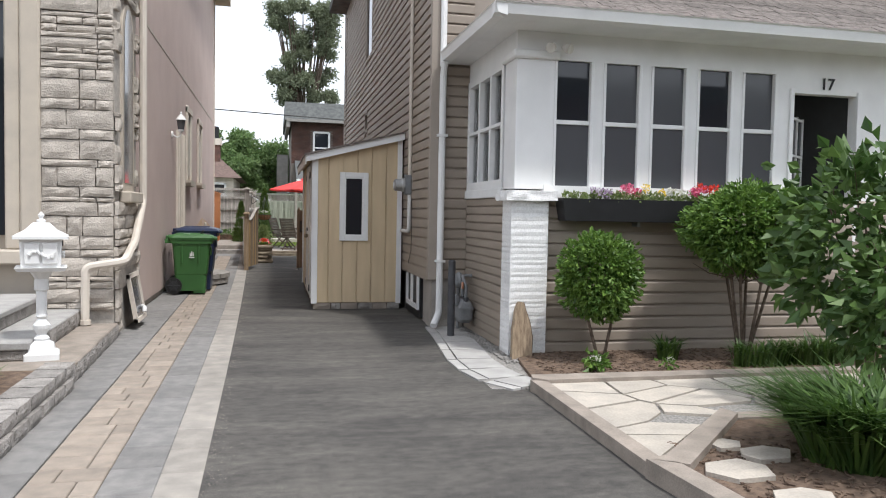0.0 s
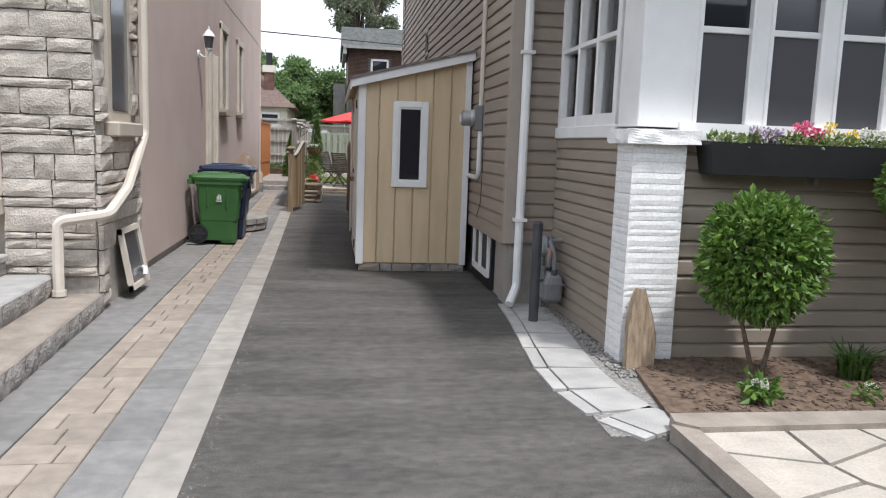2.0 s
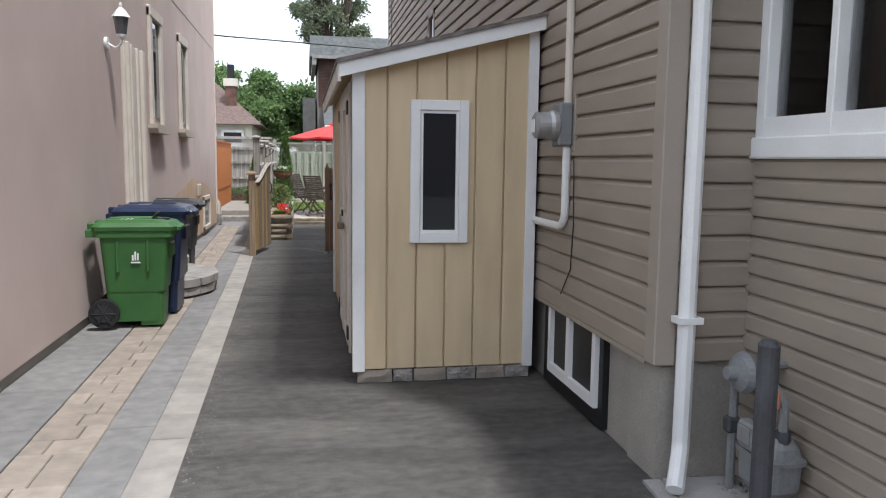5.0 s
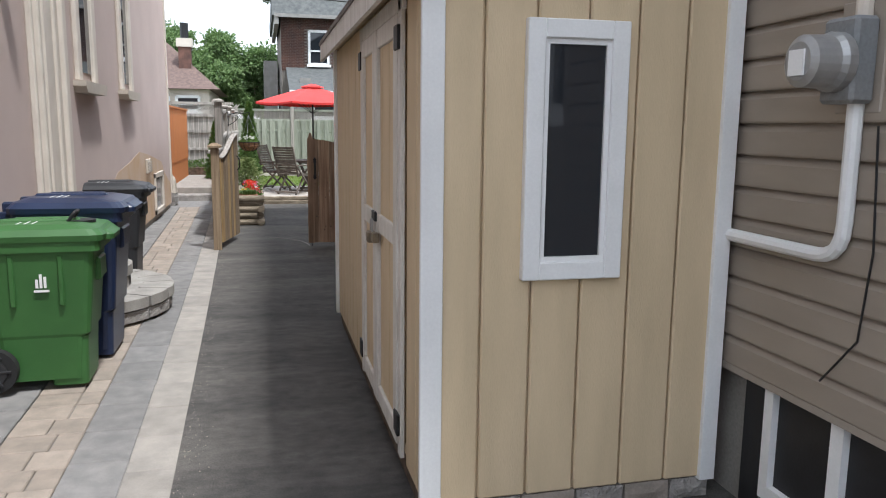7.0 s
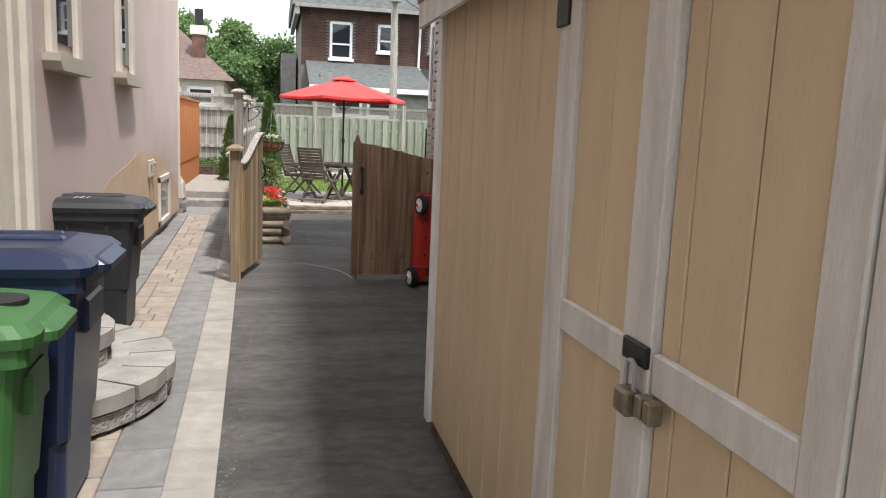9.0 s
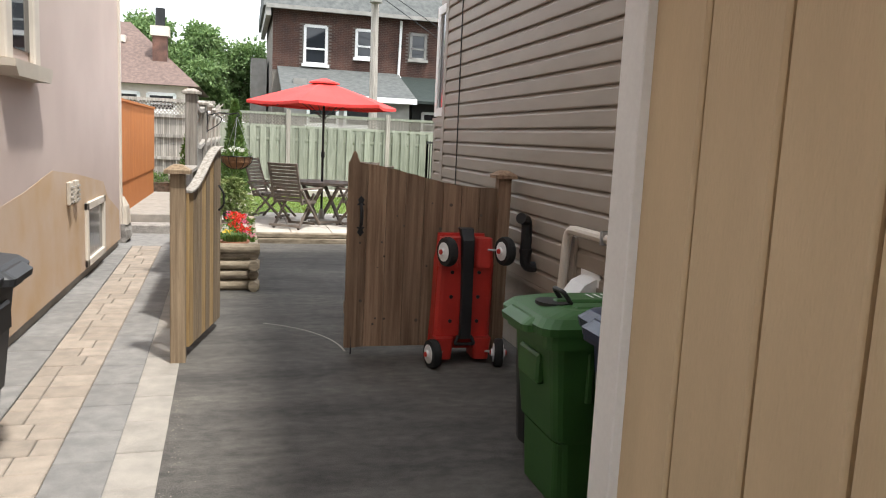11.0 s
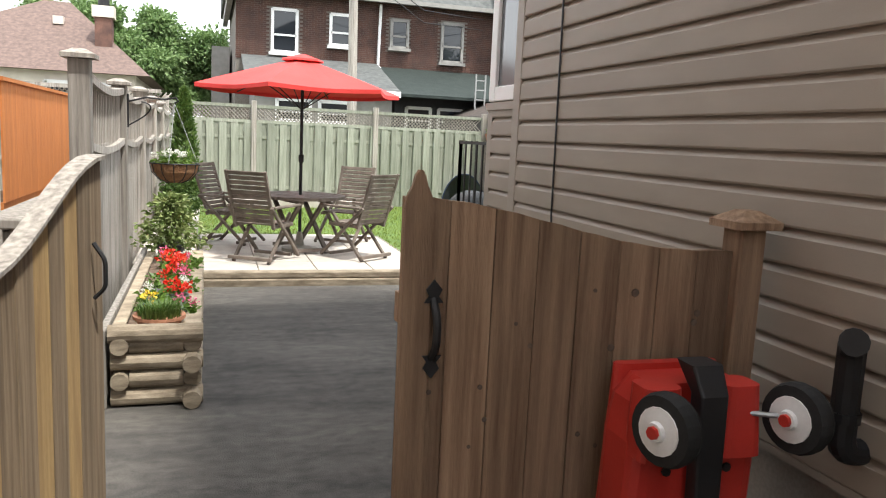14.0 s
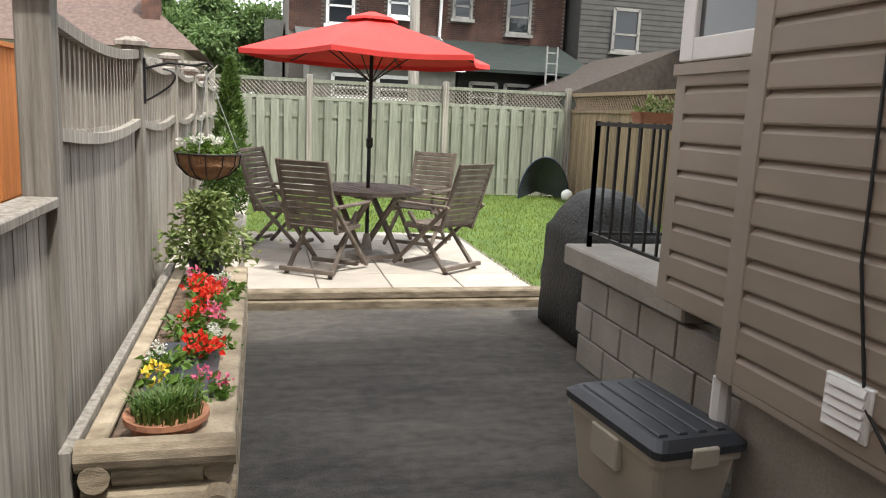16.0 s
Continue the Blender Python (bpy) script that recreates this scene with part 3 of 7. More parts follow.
part("pane", box(WALL_L - 0.05, WALL_L + 0.006, 21.62, 22.56, 0.2, 0.74), GLASS_SCREEN, w)
for a in ((21.55, 22.63, 0.12, 0.2), (21.55, 22.63, 0.72, 0.8), (21.55, 21.63, 0.12, 0.8), (22.55, 22.63, 0.12, 0.8)):
    part("window_frame", box(WALL_L, WALL_L + 0.035, a[0], a[1], a[2], a[3], bevel=0.006), CREAM, w)
for yy in (20.72, 20.98):
    v = thing("wall_vent", "small tan louvred wall vent", "vent", group="stucco wall vents")
    part("housing", box(WALL_L, WALL_L + 0.04, yy, yy + 0.14, 0.85, 1.07, bevel=0.01), TAUPE, v)
    for k in range(4):
        part("louvre", box(WALL_L + 0.03, WALL_L + 0.055, yy + 0.02, yy + 0.12, 0.875 + k * 0.045, 0.895 + k * 0.045), MORTAR, v)

# stone pier
pier = thing("wall_stone", "cream split-face ledge stone pier", "wall", kind=STRUCT)
part("core", box(-2.42, SX, SY0, SY1, 0.0, 7.6), MORTAR, pier)
part("core", box(-8, -2.42, SY0 + 0.1, SY1, 0.0, 7.6), TAUPE, pier)
fr = thing("window_front", "large front window in a taupe moulded surround", "window", kind=STRUCT)
part("surround", box(-2.62, -2.42, SY0 - 0.06, SY0 + 0.1, 0.95, 5.4, bevel=0.02), TAUPE, fr)
part("surround", box(-2.78, -2.62, SY0 - 0.02, SY0 + 0.1, 0.95, 5.4, bevel=0.02), TAUPE, fr)
part("pane", box(-4.8, -2.78, SY0 + 0.04, SY0 + 0.11, 1.1, 5.2), GLASS_DARK, fr)
part("transom", box(-4.8, -2.78, SY0 + 0.0, SY0 + 0.12, 3.55, 3.65), TAUPE, fr)
part("sill", box(-5, -2.42, SY0 - 0.14, SY0 + 0.1, 0.8, 0.95, bevel=0.015), TAUPE, fr)
sw = thing("stone_side_window", "narrow arched taupe window niche in the stone", "window", kind=STRUCT)
WY0, WY1, WZ0, WZ1 = 9.2, 9.9, 1.6, 3.4
arch = [(WY0, WZ0), (WY1, WZ0)] + [((WY0 + WY1) / 2 + (WY1 - WY0) / 2 * math.cos(a * math.pi / 10), WZ1 + (WY1 - WY0) / 2 * math.sin(a * math.pi / 10)) for a in range(11)]
part("niche", prism(arch, SX, SX + 0.03, m=YZ), TAUPE, sw)
inner = [(WY0 + 0.1 + (y - WY0) / (WY1 - WY0) * (WY1 - WY0 - 0.2), WZ0 + 0.1 + (z - WZ0) * 0.93) for y, z in arch]
part("pane", prism(inner, SX + 0.025, SX + 0.036, m=YZ), GLASS_SCREEN, sw)
part("sill", box(SX, SX + 0.13, WY0 - 0.06, WY1 + 0.06, WZ0 - 0.13, WZ0, bevel=0.015), TAUPE, sw)
stone_meshes = {}


def stone_wall(u0, u1, z0, z1, to_world, skip=None, seed=3):
    r = random.Random(seed)
    z = z0
    while z < z1:
        h = r.choice((0.055, 0.08, 0.11, 0.15, 0.21))
        u = u0
        while u < u1 - 0.04:
            w_ = min(r.choice((0.16, 0.25, 0.38, 0.56)), u1 - u)
            if u1 - u - w_ < 0.1:
                w_ = u1 - u
            if not (skip and skip(u, u + w_, z, z + h)):
                key = (round(w_, 2), h, r.randint(0, 1))
                if key not in stone_meshes:
                    ob = part("stone", rough_piece(w_ - 0.01, h - 0.01, 0.05, 4, 3, 0.01, len(stone_meshes)), STONE, pier)
                    stone_meshes[key] = ob
                else:
                    ob = again(stone_meshes[key], Matrix())
                ob.matrix_basis = to_world(u + w_ / 2, z + 0.006) @ pose(0, r.uniform(-0.012, 0.008), 0)
            u += w_
        z += h


# ---- house on the right: siding boards ----
COURSE = 0.125


def siding_mesh(length, course=COURSE):
    """One course along +x from 0, face towards -y: flat face, sloped shoulder, dark drip edge."""
    prof = [(0, 0), (-0.023, 0.0), (-0.026, 0.008), (-0.024, course * 0.74), (-0.002, course * 0.96), (0, course)]
    b = bmesh.new()
    a = [b.verts.new((0, y, z)) for y, z in prof]
    c = [b.verts.new((length, y, z)) for y, z in prof]
    for i in range(len(prof)):
        j = (i + 1) % len(prof)
        b.faces.new((a[i], a[j], c[j], c[i]))
    b.faces.new(a[::-1])
    b.faces.new(c)
    bmesh.ops.recalc_face_normals(b, faces=b.faces)
    return b


siding_cache = {}


def siding(parent, length, z0, z1, base, holes=(), course=COURSE):
    """Courses from z0 up to z1 on the wall whose frame is base (x along it, -y outwards). holes: (u0, u1, z0, z1)."""
    z = z0
    while z < z1 - 0.02:
        spans = [(0.0, length)]
        for h0, h1, hz0, hz1 in holes:
            if z + course > hz0 + 0.02 and z < hz1 - 0.02:
                spans = [s for a, b_ in spans for s in ((a, min(b_, h0)), (max(a, h1), b_)) if s[1] - s[0] > 0.02]
        for a, b_ in spans:
            key = (round(b_ - a, 2), course)
            if key not in siding_cache:
                siding_cache[key] = ob = part("siding_board", siding_mesh(*key), SIDING, parent)
            else:
                ob = again(siding_cache[key], Matrix(), parent)
            ob.matrix_basis = base @ pose(a, 0, z)
        z += course


HX, HF, HB = 1.87, 9.2, 20.93
house = thing("wall_house_side", "taupe vinyl siding side wall above a concrete base", "wall", kind=STRUCT)
part("wall_body", box(HX + 0.005, 9.6, HF + 0.005, HB - 0.005, 0.6, 6.75), TRIMBROWN, house)
part("foundation", box(HX + 0.06, 9.6, HF + 0.05, HB - 0.03, -0.1, 0.6), CONCRETE, house, "stained concrete foundation")
part("foundation_corner", box(HX + 0.03, 2.3, HF + 0.02, HF + 0.35, -0.1, 0.6), CONCRETE, house)
part("corner_trim", box(HX - 0.03, HX + 0.08, HF - 0.03, HF + 0.08, 0.6, 6.75, bevel=0.006), TRIMBROWN, house)
part("corner_trim", box(HX - 0.03, HX + 0.05, HB - 0.08, HB + 0.03, 0.6, 6.75, bevel=0.006), TRIMBROWN, house)
part("drip_trim", box(HX - 0.025, HX + 0.05, HF + 0.08, HB - 0.08, 0.585, 0.612), TRIMBROWN, house)
UPW = (15.0, 16.0, 4.5, 6.0)
siding(house, HB - HF - 0.16, 0.612, 6.7, Matrix.Translation((HX, HB - 0.08, 0)) @ pose(0, 0, 0, 0, 0, -90), holes=((HB - 0.08 - UPW[1], HB - 0.08 - UPW[0], UPW[2], UPW[3]), (HB - 0.08 - 16.1, HB - 0.08 - 15.6, 3.05, 3.5)))
siding(house, 0.42, 0.612, 6.7, pose(HX + 0.08, HF, 0))
hf = thing("wall_house_front", "upper front wall of taupe siding over the porch roof", "wall", kind=STRUCT)
siding(hf, 6.5, 4.3, 6.7, pose(2.38, HF, 0))
roof = single("roof_house", prism([(HX - 0.45, 6.75), (9.9, 6.75), (5.9, 9.2), (5.6, 9.2), (HX - 0.45, 6.95)], HF - 0.5, HB + 0.04, m=XZ), DARKROOF, "dark shingled main roof", "roof", kind=STRUCT)
for y0, y1, z0, z1 in (UPW, (15.6, 16.1, 3.05, 3.5)):
    w = thing("window_house_side", "white framed window in the siding", "window", kind=STRUCT)
    part("pane", box(HX - 0.004, HX + 0.02, y0 + 0.05, y1 - 0.05, z0 + 0.05, z1 - 0.05), GLASS_DARK, w)
    for a in ((y0, y0 + 0.07, z0, z1), (y1 - 0.07, y1, z0, z1), (y0, y1, z0, z0 + 0.07), (y0, y1, z1 - 0.07, z1)):
        part("window_frame", box(HX - 0.03, HX + 0.01, *a), TRIMBROWN, w)
w = thing("basement_window", "white framed basement window in a dark well", "window", kind=STRUCT)
# the well's shade is a flat black block round the frame, not a hollow
part("recess", box(HX + 0.02, HX + 0.07, 9.9, 10.98, 0.02, 0.64), BLACK, w)
part("pane", box(HX + 0.03, HX + 0.045, 9.98, 10.78, 0.18, 0.6), GLASS_DARK, w)
for a in ((9.96, 10.82, 0.13, 0.19), (9.96, 10.82, 0.585, 0.635), (9.96, 10.01, 0.19, 0.585), (10.77, 10.82, 0.19, 0.585), (10.4, 10.46, 0.19, 0.585)):
    part("window_frame", box(HX - 0.01, HX + 0.035, *a), WHITE, w)

# ---- porch ----
PX, PY = 2.34, 7.3
porch = thing("wall_porch", "taupe siding porch wall below white woodwork", "wall", kind=STRUCT)
part("wall_body", box(PX + 0.02, 9.0, PY + 0.02, PY + 0.12, 0.0, 1.62), TRIMBROWN, porch)
part("wall_body", box(PX + 0.02, PX + 0.12, PY + 0.12, HF, 0.0, 1.62), TRIMBROWN, porch)
siding(porch, 6.3, 0.02, 1.6, pose(2.66, PY, 0))
siding(porch, HF - PY - 0.2, 0.02, 1.6, Matrix.Translation((PX, HF, 0)) @ pose(0, 0, 0, 0, 0, -90), course=0.0935)
part("base_board", box(2.6, 9, PY - 0.02, PY + 0.02, -0.02, 0.03), CONCRETE, porch)
part("inner_wall", box(2.4, 9.0, HF - 0.04, HF, 0.0, 3.2), TRIMBROWN, porch)
part("porch_floor", box(2.46, 9.0, PY + 0.12, HF - 0.04, 0.7, 0.8), WOOD, porch)
white = thing("porch_woodwork", "white painted porch posts, rails and frieze", "wall", kind=STRUCT)
W0, WW, WP = 2.74, 0.37, 0.5275
ZB, ZM, ZT = 1.72, 2.36, 2.975
part("frieze", box(PX - 0.02, 9.0, PY, PY + 0.12, ZT + 0.0, 3.24), WHITE, white)
part("sill_rail", box(2.62, 5.4, PY - 0.03, PY + 0.12, 1.6, ZB), WHITE, white)
part("corner_post", box(PX - 0.02, W0, PY, PY + 0.38, 1.68, ZT, bevel=0.006), WHITE, white)
part("capital", box(PX - 0.06, W0 + 0.02, PY - 0.05, PY + 0.42, 2.97, 3.05, bevel=0.015), WHITE, white)
part("side_frieze", box(PX - 0.015, PX + 0.1, PY + 0.12, HF, ZT, 3.24), WHITE, white)
part("side_sill", box(PX - 0.05, PX + 0.1, PY + 0.38, HF, 1.6, 1.7, bevel=0.008), WHITE, white)
for k in range(5):
    x = W0 + k * WP
    w = thing("porch_window", "white double-hung porch window with dark screens", "window", kind=STRUCT, group="porch front windows")
    part("pane", box(x, x + WW, PY + 0.03, PY + 0.04, ZB, ZM), GLASS_SCREEN, w, "grey insect screen").visible_shadow = True
    part("pane", box(x, x + WW, PY + 0.045, PY + 0.055, ZM, ZT), GLASS_DARK if k in (0, 3) else GLASS_SCREEN, w)
    part("meeting_rail", box(x, x + WW, PY + 0.01, PY + 0.07, ZM - 0.022, ZM + 0.022, bevel=0.004), WHITE, w)
    for a, b_ in ((x - 0.025, x + 0.005), (x + WW - 0.005, x + WW + 0.025)):
        part("stile", box(a, b_, PY - 0.012, PY + 0.06, ZB, ZT, bevel=0.004), WHITE, w)
    if k < 4:
        part("mullion", box(x + WW + 0.025, x + WP - 0.025, PY, PY + 0.12, ZB, ZT), WHITE, w)
part("door_wall", box(W0 + 4 * WP + WW + 0.025, 5.44, PY, PY + 0.12, 0.9, ZT), WHITE, white)
part("door_wall", box(6.24, 9.0, PY, PY + 0.12, 0.0, ZT), WHITE, white)
part("door_head", box(5.44, 6.24, PY, PY + 0.12, 2.79, ZT), WHITE, white)
for x in (5.4, 6.24):
    part("door_casing", box(x, x + 0.05, PY - 0.025, PY, 0.8, 2.83, bevel=0.005), WHITE, white)
pd = thing("porch_door", "open dark doorway with a glazed white-barred door leaf", "door", kind=STRUCT)
# solid black block in place of the hall's shade behind the doorway
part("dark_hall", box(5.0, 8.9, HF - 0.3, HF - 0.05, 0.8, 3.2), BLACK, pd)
dm = pose(5.46, PY + 0.14, 0, 0, 0, 38)
part("leaf", box(0, 0.75, 0, 0.03, 0.85, 1.3, m=dm), WHITE, pd)
part("pane", box(0, 0.75, 0.012, 0.02, 1.3, 2.6, m=dm), GLASS_DARK, pd)
for k in range(4):
    part("bar", box(0.01 + k * 0.235, 0.035 + k * 0.235, -0.006, 0.036, 1.3, 2.6, m=dm), WHITE, pd)
for k in range(4):
    part("bar", box(0, 0.75, -0.004, 0.034, 1.3 + k * 0.42, 1.325 + k * 0.42, m=dm), WHITE, pd)
w = thing("porch_side_window", "white porch side window of six panes with curtains", "window", kind=STRUCT)
YA, YB, ZA, ZC = PY + 0.42, HF - 0.02, 1.7, 3.02
part("pane", box(PX + 0.03, PX + 0.04, YA, YB, ZA, ZC), GLASS_CLEAR, w)
for k in range(4):
    part("mullion", box(PX - 0.03, PX + 0.06, YA + k * (YB - YA - 0.07) / 3, YA + 0.07 + k * (YB - YA - 0.07) / 3 if k in (0, 3) else YA + 0.045 + k * (YB - YA - 0.07) / 3, ZA, ZC, bevel=0.005), WHITE, w)
for z0, z1 in ((ZA, ZA + 0.09), (2.36, 2.395), (ZC - 0.08, ZC)):
    part("rail", box(PX - 0.028, PX + 0.058, YA, YB, z0, z1), WHITE, w)
cb = bmesh.new()
for a, b_ in ((YA + 0.95, YB - 0.05), (YA + 0.05, YA + 0.35)):
    ks = 40
    vv = [[cb.verts.new((PX + 0.16 + 0.022 * math.sin(i * 1.9), a + (b_ - a) * i / ks, z)) for z in (ZA - 0.05, ZC)] for i in range(ks + 1)]
    for p, q in zip(vv, vv[1:]):
        cb.faces.new((p[0], q[0], q[1], p[1]))
single("curtain", cb, WHITE, "sheer white curtains behind the porch window", "curtain")
# column of painted brick
col = thing("wall_column", "white painted brick pier with a stone cap", "column", kind=STRUCT)
CX0, CX1, CY0, CY1 = 2.27, 2.66, 7.22, 7.52
part("core", box(CX0 + 0.012, CX1 - 0.012, CY0 + 0.012, CY1, -0.05, 1.56), WHITEBRICK, col)
cap = bmesh.new()
box(CX0 - 0.06, CX1 + 0.07, CY0 - 0.06, CY1 + 0.03, 1.56, 1.66, bm=cap)
bmesh.ops.subdivide_edges(cap, edges=cap.edges, cuts=5, use_grid_fill=True)
for v in cap.verts:
    v.co += Vector((noise.noise(v.co * 16), noise.noise(v.co * 16 + Vector((5, 0, 0))), noise.noise(v.co * 16 + Vector((0, 7, 0))) * 0.6)) * 0.02
part("cap", cap, WHITEBRICK, col, "chipped white stone cap")
# porch roof, gutter, soffit
EX, EY, EZ = 2.02, 6.85, 3.24
pr = thing("porch_roof", "grey-brown shingled porch roof with white gutter", "roof", kind=STRUCT)
rb = bmesh.new()
vA, vB, vC, vD, vE = [rb.verts.new(p) for p in ((EX + 0.04, EY + 0.04, EZ + 0.1), (9.2, EY + 0.04, EZ + 0.1), (9.2, HF, 4.5), (EX + 1.5, HF, 4.5), (EX + 0.04, HF, EZ + 0.1))]
rb.faces.new((vA, vB, vC, vD))
rb.faces.new((vA, vD, vE))
rb.faces.new((vE, vC, vB, vA))
part("roof_deck", rb, SHINGLE, pr)
part("soffit", box(EX + 0.02, 9.2, EY + 0.03, HF, EZ, EZ + 0.02), WHITE, pr)
part("gutter", prism([(EY - 0.08, EZ + 0.1), (EY - 0.06, EZ + 0.015), (EY + 0.03, EZ - 0.005), (EY + 0.03, EZ + 0.115), (EY - 0.095, EZ + 0.115)], EX - 0.09, 9.2, m=YZ), WHITE, pr)
part("gutter", prism([(EX - 0.08, EZ + 0.1), (EX - 0.06, EZ + 0.015), (EX + 0.03, EZ - 0.005), (EX + 0.03, EZ + 0.115), (EX - 0.095, EZ + 0.115)], EY - 0.08, HF - 0.1, m=XZ), WHITE, pr)
slope = math.degrees(math.atan2(4.5 - EZ - 0.1, HF - EY))
rs = random.Random(8)
run = math.hypot(HF - EY, 4.5 - EZ - 0.1)
for j in range(15):
    y = 0.02 + j * run / 15
    strip = bmesh.new()
    x = EX + 0.1 + j * 0.1
    while x < 8.8:
        wd = rs.uniform(0.12, 0.3)
        box(x, x + wd - 0.008, y, y + run / 15 + 0.05, 0.002, 0.012 + rs.uniform(0, 0.006), bm=strip)
        x += wd
    part("shingle_row", strip, SHINGLE, pr).matrix_basis = pose(0, EY + 0.04, EZ + 0.104, slope, 0, 0)

# ---- back of the house ----
bump = thing("wall_back_entry", "taupe siding back entry with a window", "wall", kind=STRUCT)
BX, BY0, BY1 = 1.95, HB, 21.6
part("wall_body", box(BX + 0.005, 3.9, BY0, BY1, 0.77, 3.3), TRIMBROWN, bump)
siding(bump, BY1 - BY0 - 0.1, 0.77, 1.8, Matrix.Translation((BX, BY1 - 0.06, 0)) @ pose(0, 0, 0, 0, 0, -90))
part("corner_trim", box(BX - 0.025, BX + 0.05, BY1 - 0.06, BY1 + 0.02, 0.77, 1.86), TRIMBROWN, bump)
part("top_trim", box(BX - 0.04, BX + 0.02, BY0 + 0.03, BY1 + 0.03, 1.82, 1.87), TRIMBROWN, bump)
w = thing("window_back_entry", "white framed back entry window", "window", kind=STRUCT)
part("pane", box(BX - 0.005, BX + 0.02, BY0 + 0.12, BY1 - 0.08, 1.97, 3.0), GLASS_SCREEN, w)
for a in ((BY0 + 0.05, BY0 + 0.13, 1.88, 3.1), (BY1 - 0.1, BY1 + 0.012, 1.88, 3.1), (BY0 + 0.13, BY1 - 0.1, 1.88, 1.98), (BY0 + 0.13, BY1 - 0.1, 3.0, 3.1)):
    part("window_frame", box(BX - 0.03, BX + 0.02, *a, bevel=0.006), WHITE, w)
plat = thing("back_steps_platform", "concrete landing on a concrete block wall", "landing", kind=STRUCT)
part("slab", box(2.08, 3.9, BY1 + 0.02, 23.15, 0.63, 0.77, bevel=0.012), CONCRETE, plat)
part("wall_body", box(2.2, 3.8, HB, 23.0, -0.05, 0.63), JOINT, plat)
for row in range(3):
    for k in range(6):
        y0 = HB + 0.02 + k * 0.4 - (0.2 if row % 2 else 0)
        y1 = min(y0 + 0.385, 22.98)
        y0 = max(y0, HB + 0.02)
        if y1 - y0 > 0.08:
            part("block", box(2.13, 2.21, y0, y1, 0.0 + row * 0.205, 0.195 + row * 0.205, bevel=0.006), CONCRETE, plat)

# ---- shed ----
SHX0, SHX1, SHY0, SHY1 = 0.53, 1.81, 11.07, 14.44
shed = thing("garden_shed", "tan board shed with white trim and a lean-to roof", "shed", group="")


def shed_z(x):
    return 2.2 + (x - SHX0) / (SHX1 - SHX0) * 0.33


part("body", prism([(SHX0 + 0.03, 0.1), (SHX1, 0.1), (SHX1, shed_z(SHX1)), (SHX0 + 0.03, shed_z(SHX0))], SHY0 + 0.03, SHY1, m=XZ), SHEDTAN, shed)
front_cuts = [SHX0 + 0.03, 0.76, 0.965, 1.172, 1.38, 1.59, SHX1 - 0.03]
for a, b_ in zip(front_cuts, front_cuts[1:]):
    part("plank", box(a + 0.004, b_ - 0.004, SHY0 + 0.008, SHY0 + 0.034, 0.1, shed_z(a) - 0.01, bevel=0.007), SHEDTAN, shed)
side_cuts = [SHY0 + 0.06, 11.24, 11.45] + [12.79 + 0.2 * k for k in range(8)] + [SHY1 - 0.02]
for a, b_ in zip(side_cuts, side_cuts[1:]):
    if a != 11.45:
        part("plank", box(SHX0 + 0.008, SHX0 + 0.034, a + 0.004, b_ - 0.004, 0.1, 2.16, bevel=0.007), SHEDTAN, shed)
part("plank", box(SHX0 + 0.012, SHX0 + 0.034, 11.45, 12.79, 2.1, 2.16), SHEDTAN, shed)
part("corner_board", box(SHX0 - 0.012, SHX0 + 0.075, SHY0 - 0.012, SHY0 + 0.012, 0.09, 2.2, bevel=0.003), WHITE, shed)
part("corner_board", box(SHX0 - 0.0, SHX0 + 0.012, SHY0 + 0.012, SHY0 + 0.06, 0.09, 2.18), SHEDTAN, shed)
part("corner_board", box(SHX0 - 0.014, SHX0 + 0.012, SHY1 - 0.08, SHY1 + 0.01, 0.09, 2.18, bevel=0.003), WHITE, shed)
part("corner_board", box(SHX1 - 0.06, SHX1 + 0.012, SHY0 - 0.012, SHY0 + 0.03, 0.09, 2.52, bevel=0.003), WHITE, shed)
RX0, RX1 = SHX0 - 0.1, SHX1 + 0.03
part("rake_board", prism([(RX0, shed_z(RX0) - 0.06), (RX1, shed_z(RX1) - 0.06), (RX1, shed_z(RX1) + 0.03), (RX0, shed_z(RX0) + 0.03)], SHY0 - 0.09, SHY0 - 0.065, m=XZ), WHITE, shed)
part("soffit", prism([(RX0, shed_z(RX0) - 0.03), (RX1, shed_z(RX1) - 0.03), (RX1, shed_z(RX1) + 0.02), (RX0, shed_z(RX0) + 0.02)], SHY0 - 0.065, SHY1 + 0.02, m=XZ), SHEDTAN, shed)
part("roof", prism([(RX0 - 0.02, shed_z(RX0 - 0.02) + 0.03), (RX1 + 0.02, shed_z(RX1 + 0.02) + 0.03), (RX1 + 0.02, shed_z(RX1) + 0.06), (RX0 - 0.02, shed_z(RX0) + 0.055)], SHY0 - 0.11, SHY1 + 0.03, m=XZ), SHINGLE, shed, "dark shingle roof")
part("fascia", box(RX0 - 0.012, RX0 + 0.01, SHY0 - 0.09, SHY1 + 0.02, shed_z(RX0) - 0.09, shed_z(RX0) + 0.03), WORNWHITE, shed)
win = part("window", box(0.98, 1.26, SHY0 - 0.002, SHY0 + 0.02, 1.06, 1.93), GLASS_DARK, shed, "dark narrow window")
for a in ((0.915, 0.985, 1.0, 1.985), (1.255, 1.325, 1.0, 1.985), (0.985, 1.255, 1.0, 1.07), (0.985, 1.255, 1.915, 1.985)):
    part("window_frame", box(a[0], a[1], SHY0 - 0.028, SHY0 + 0.012, a[2], a[3], bevel=0.004), WHITE, win)
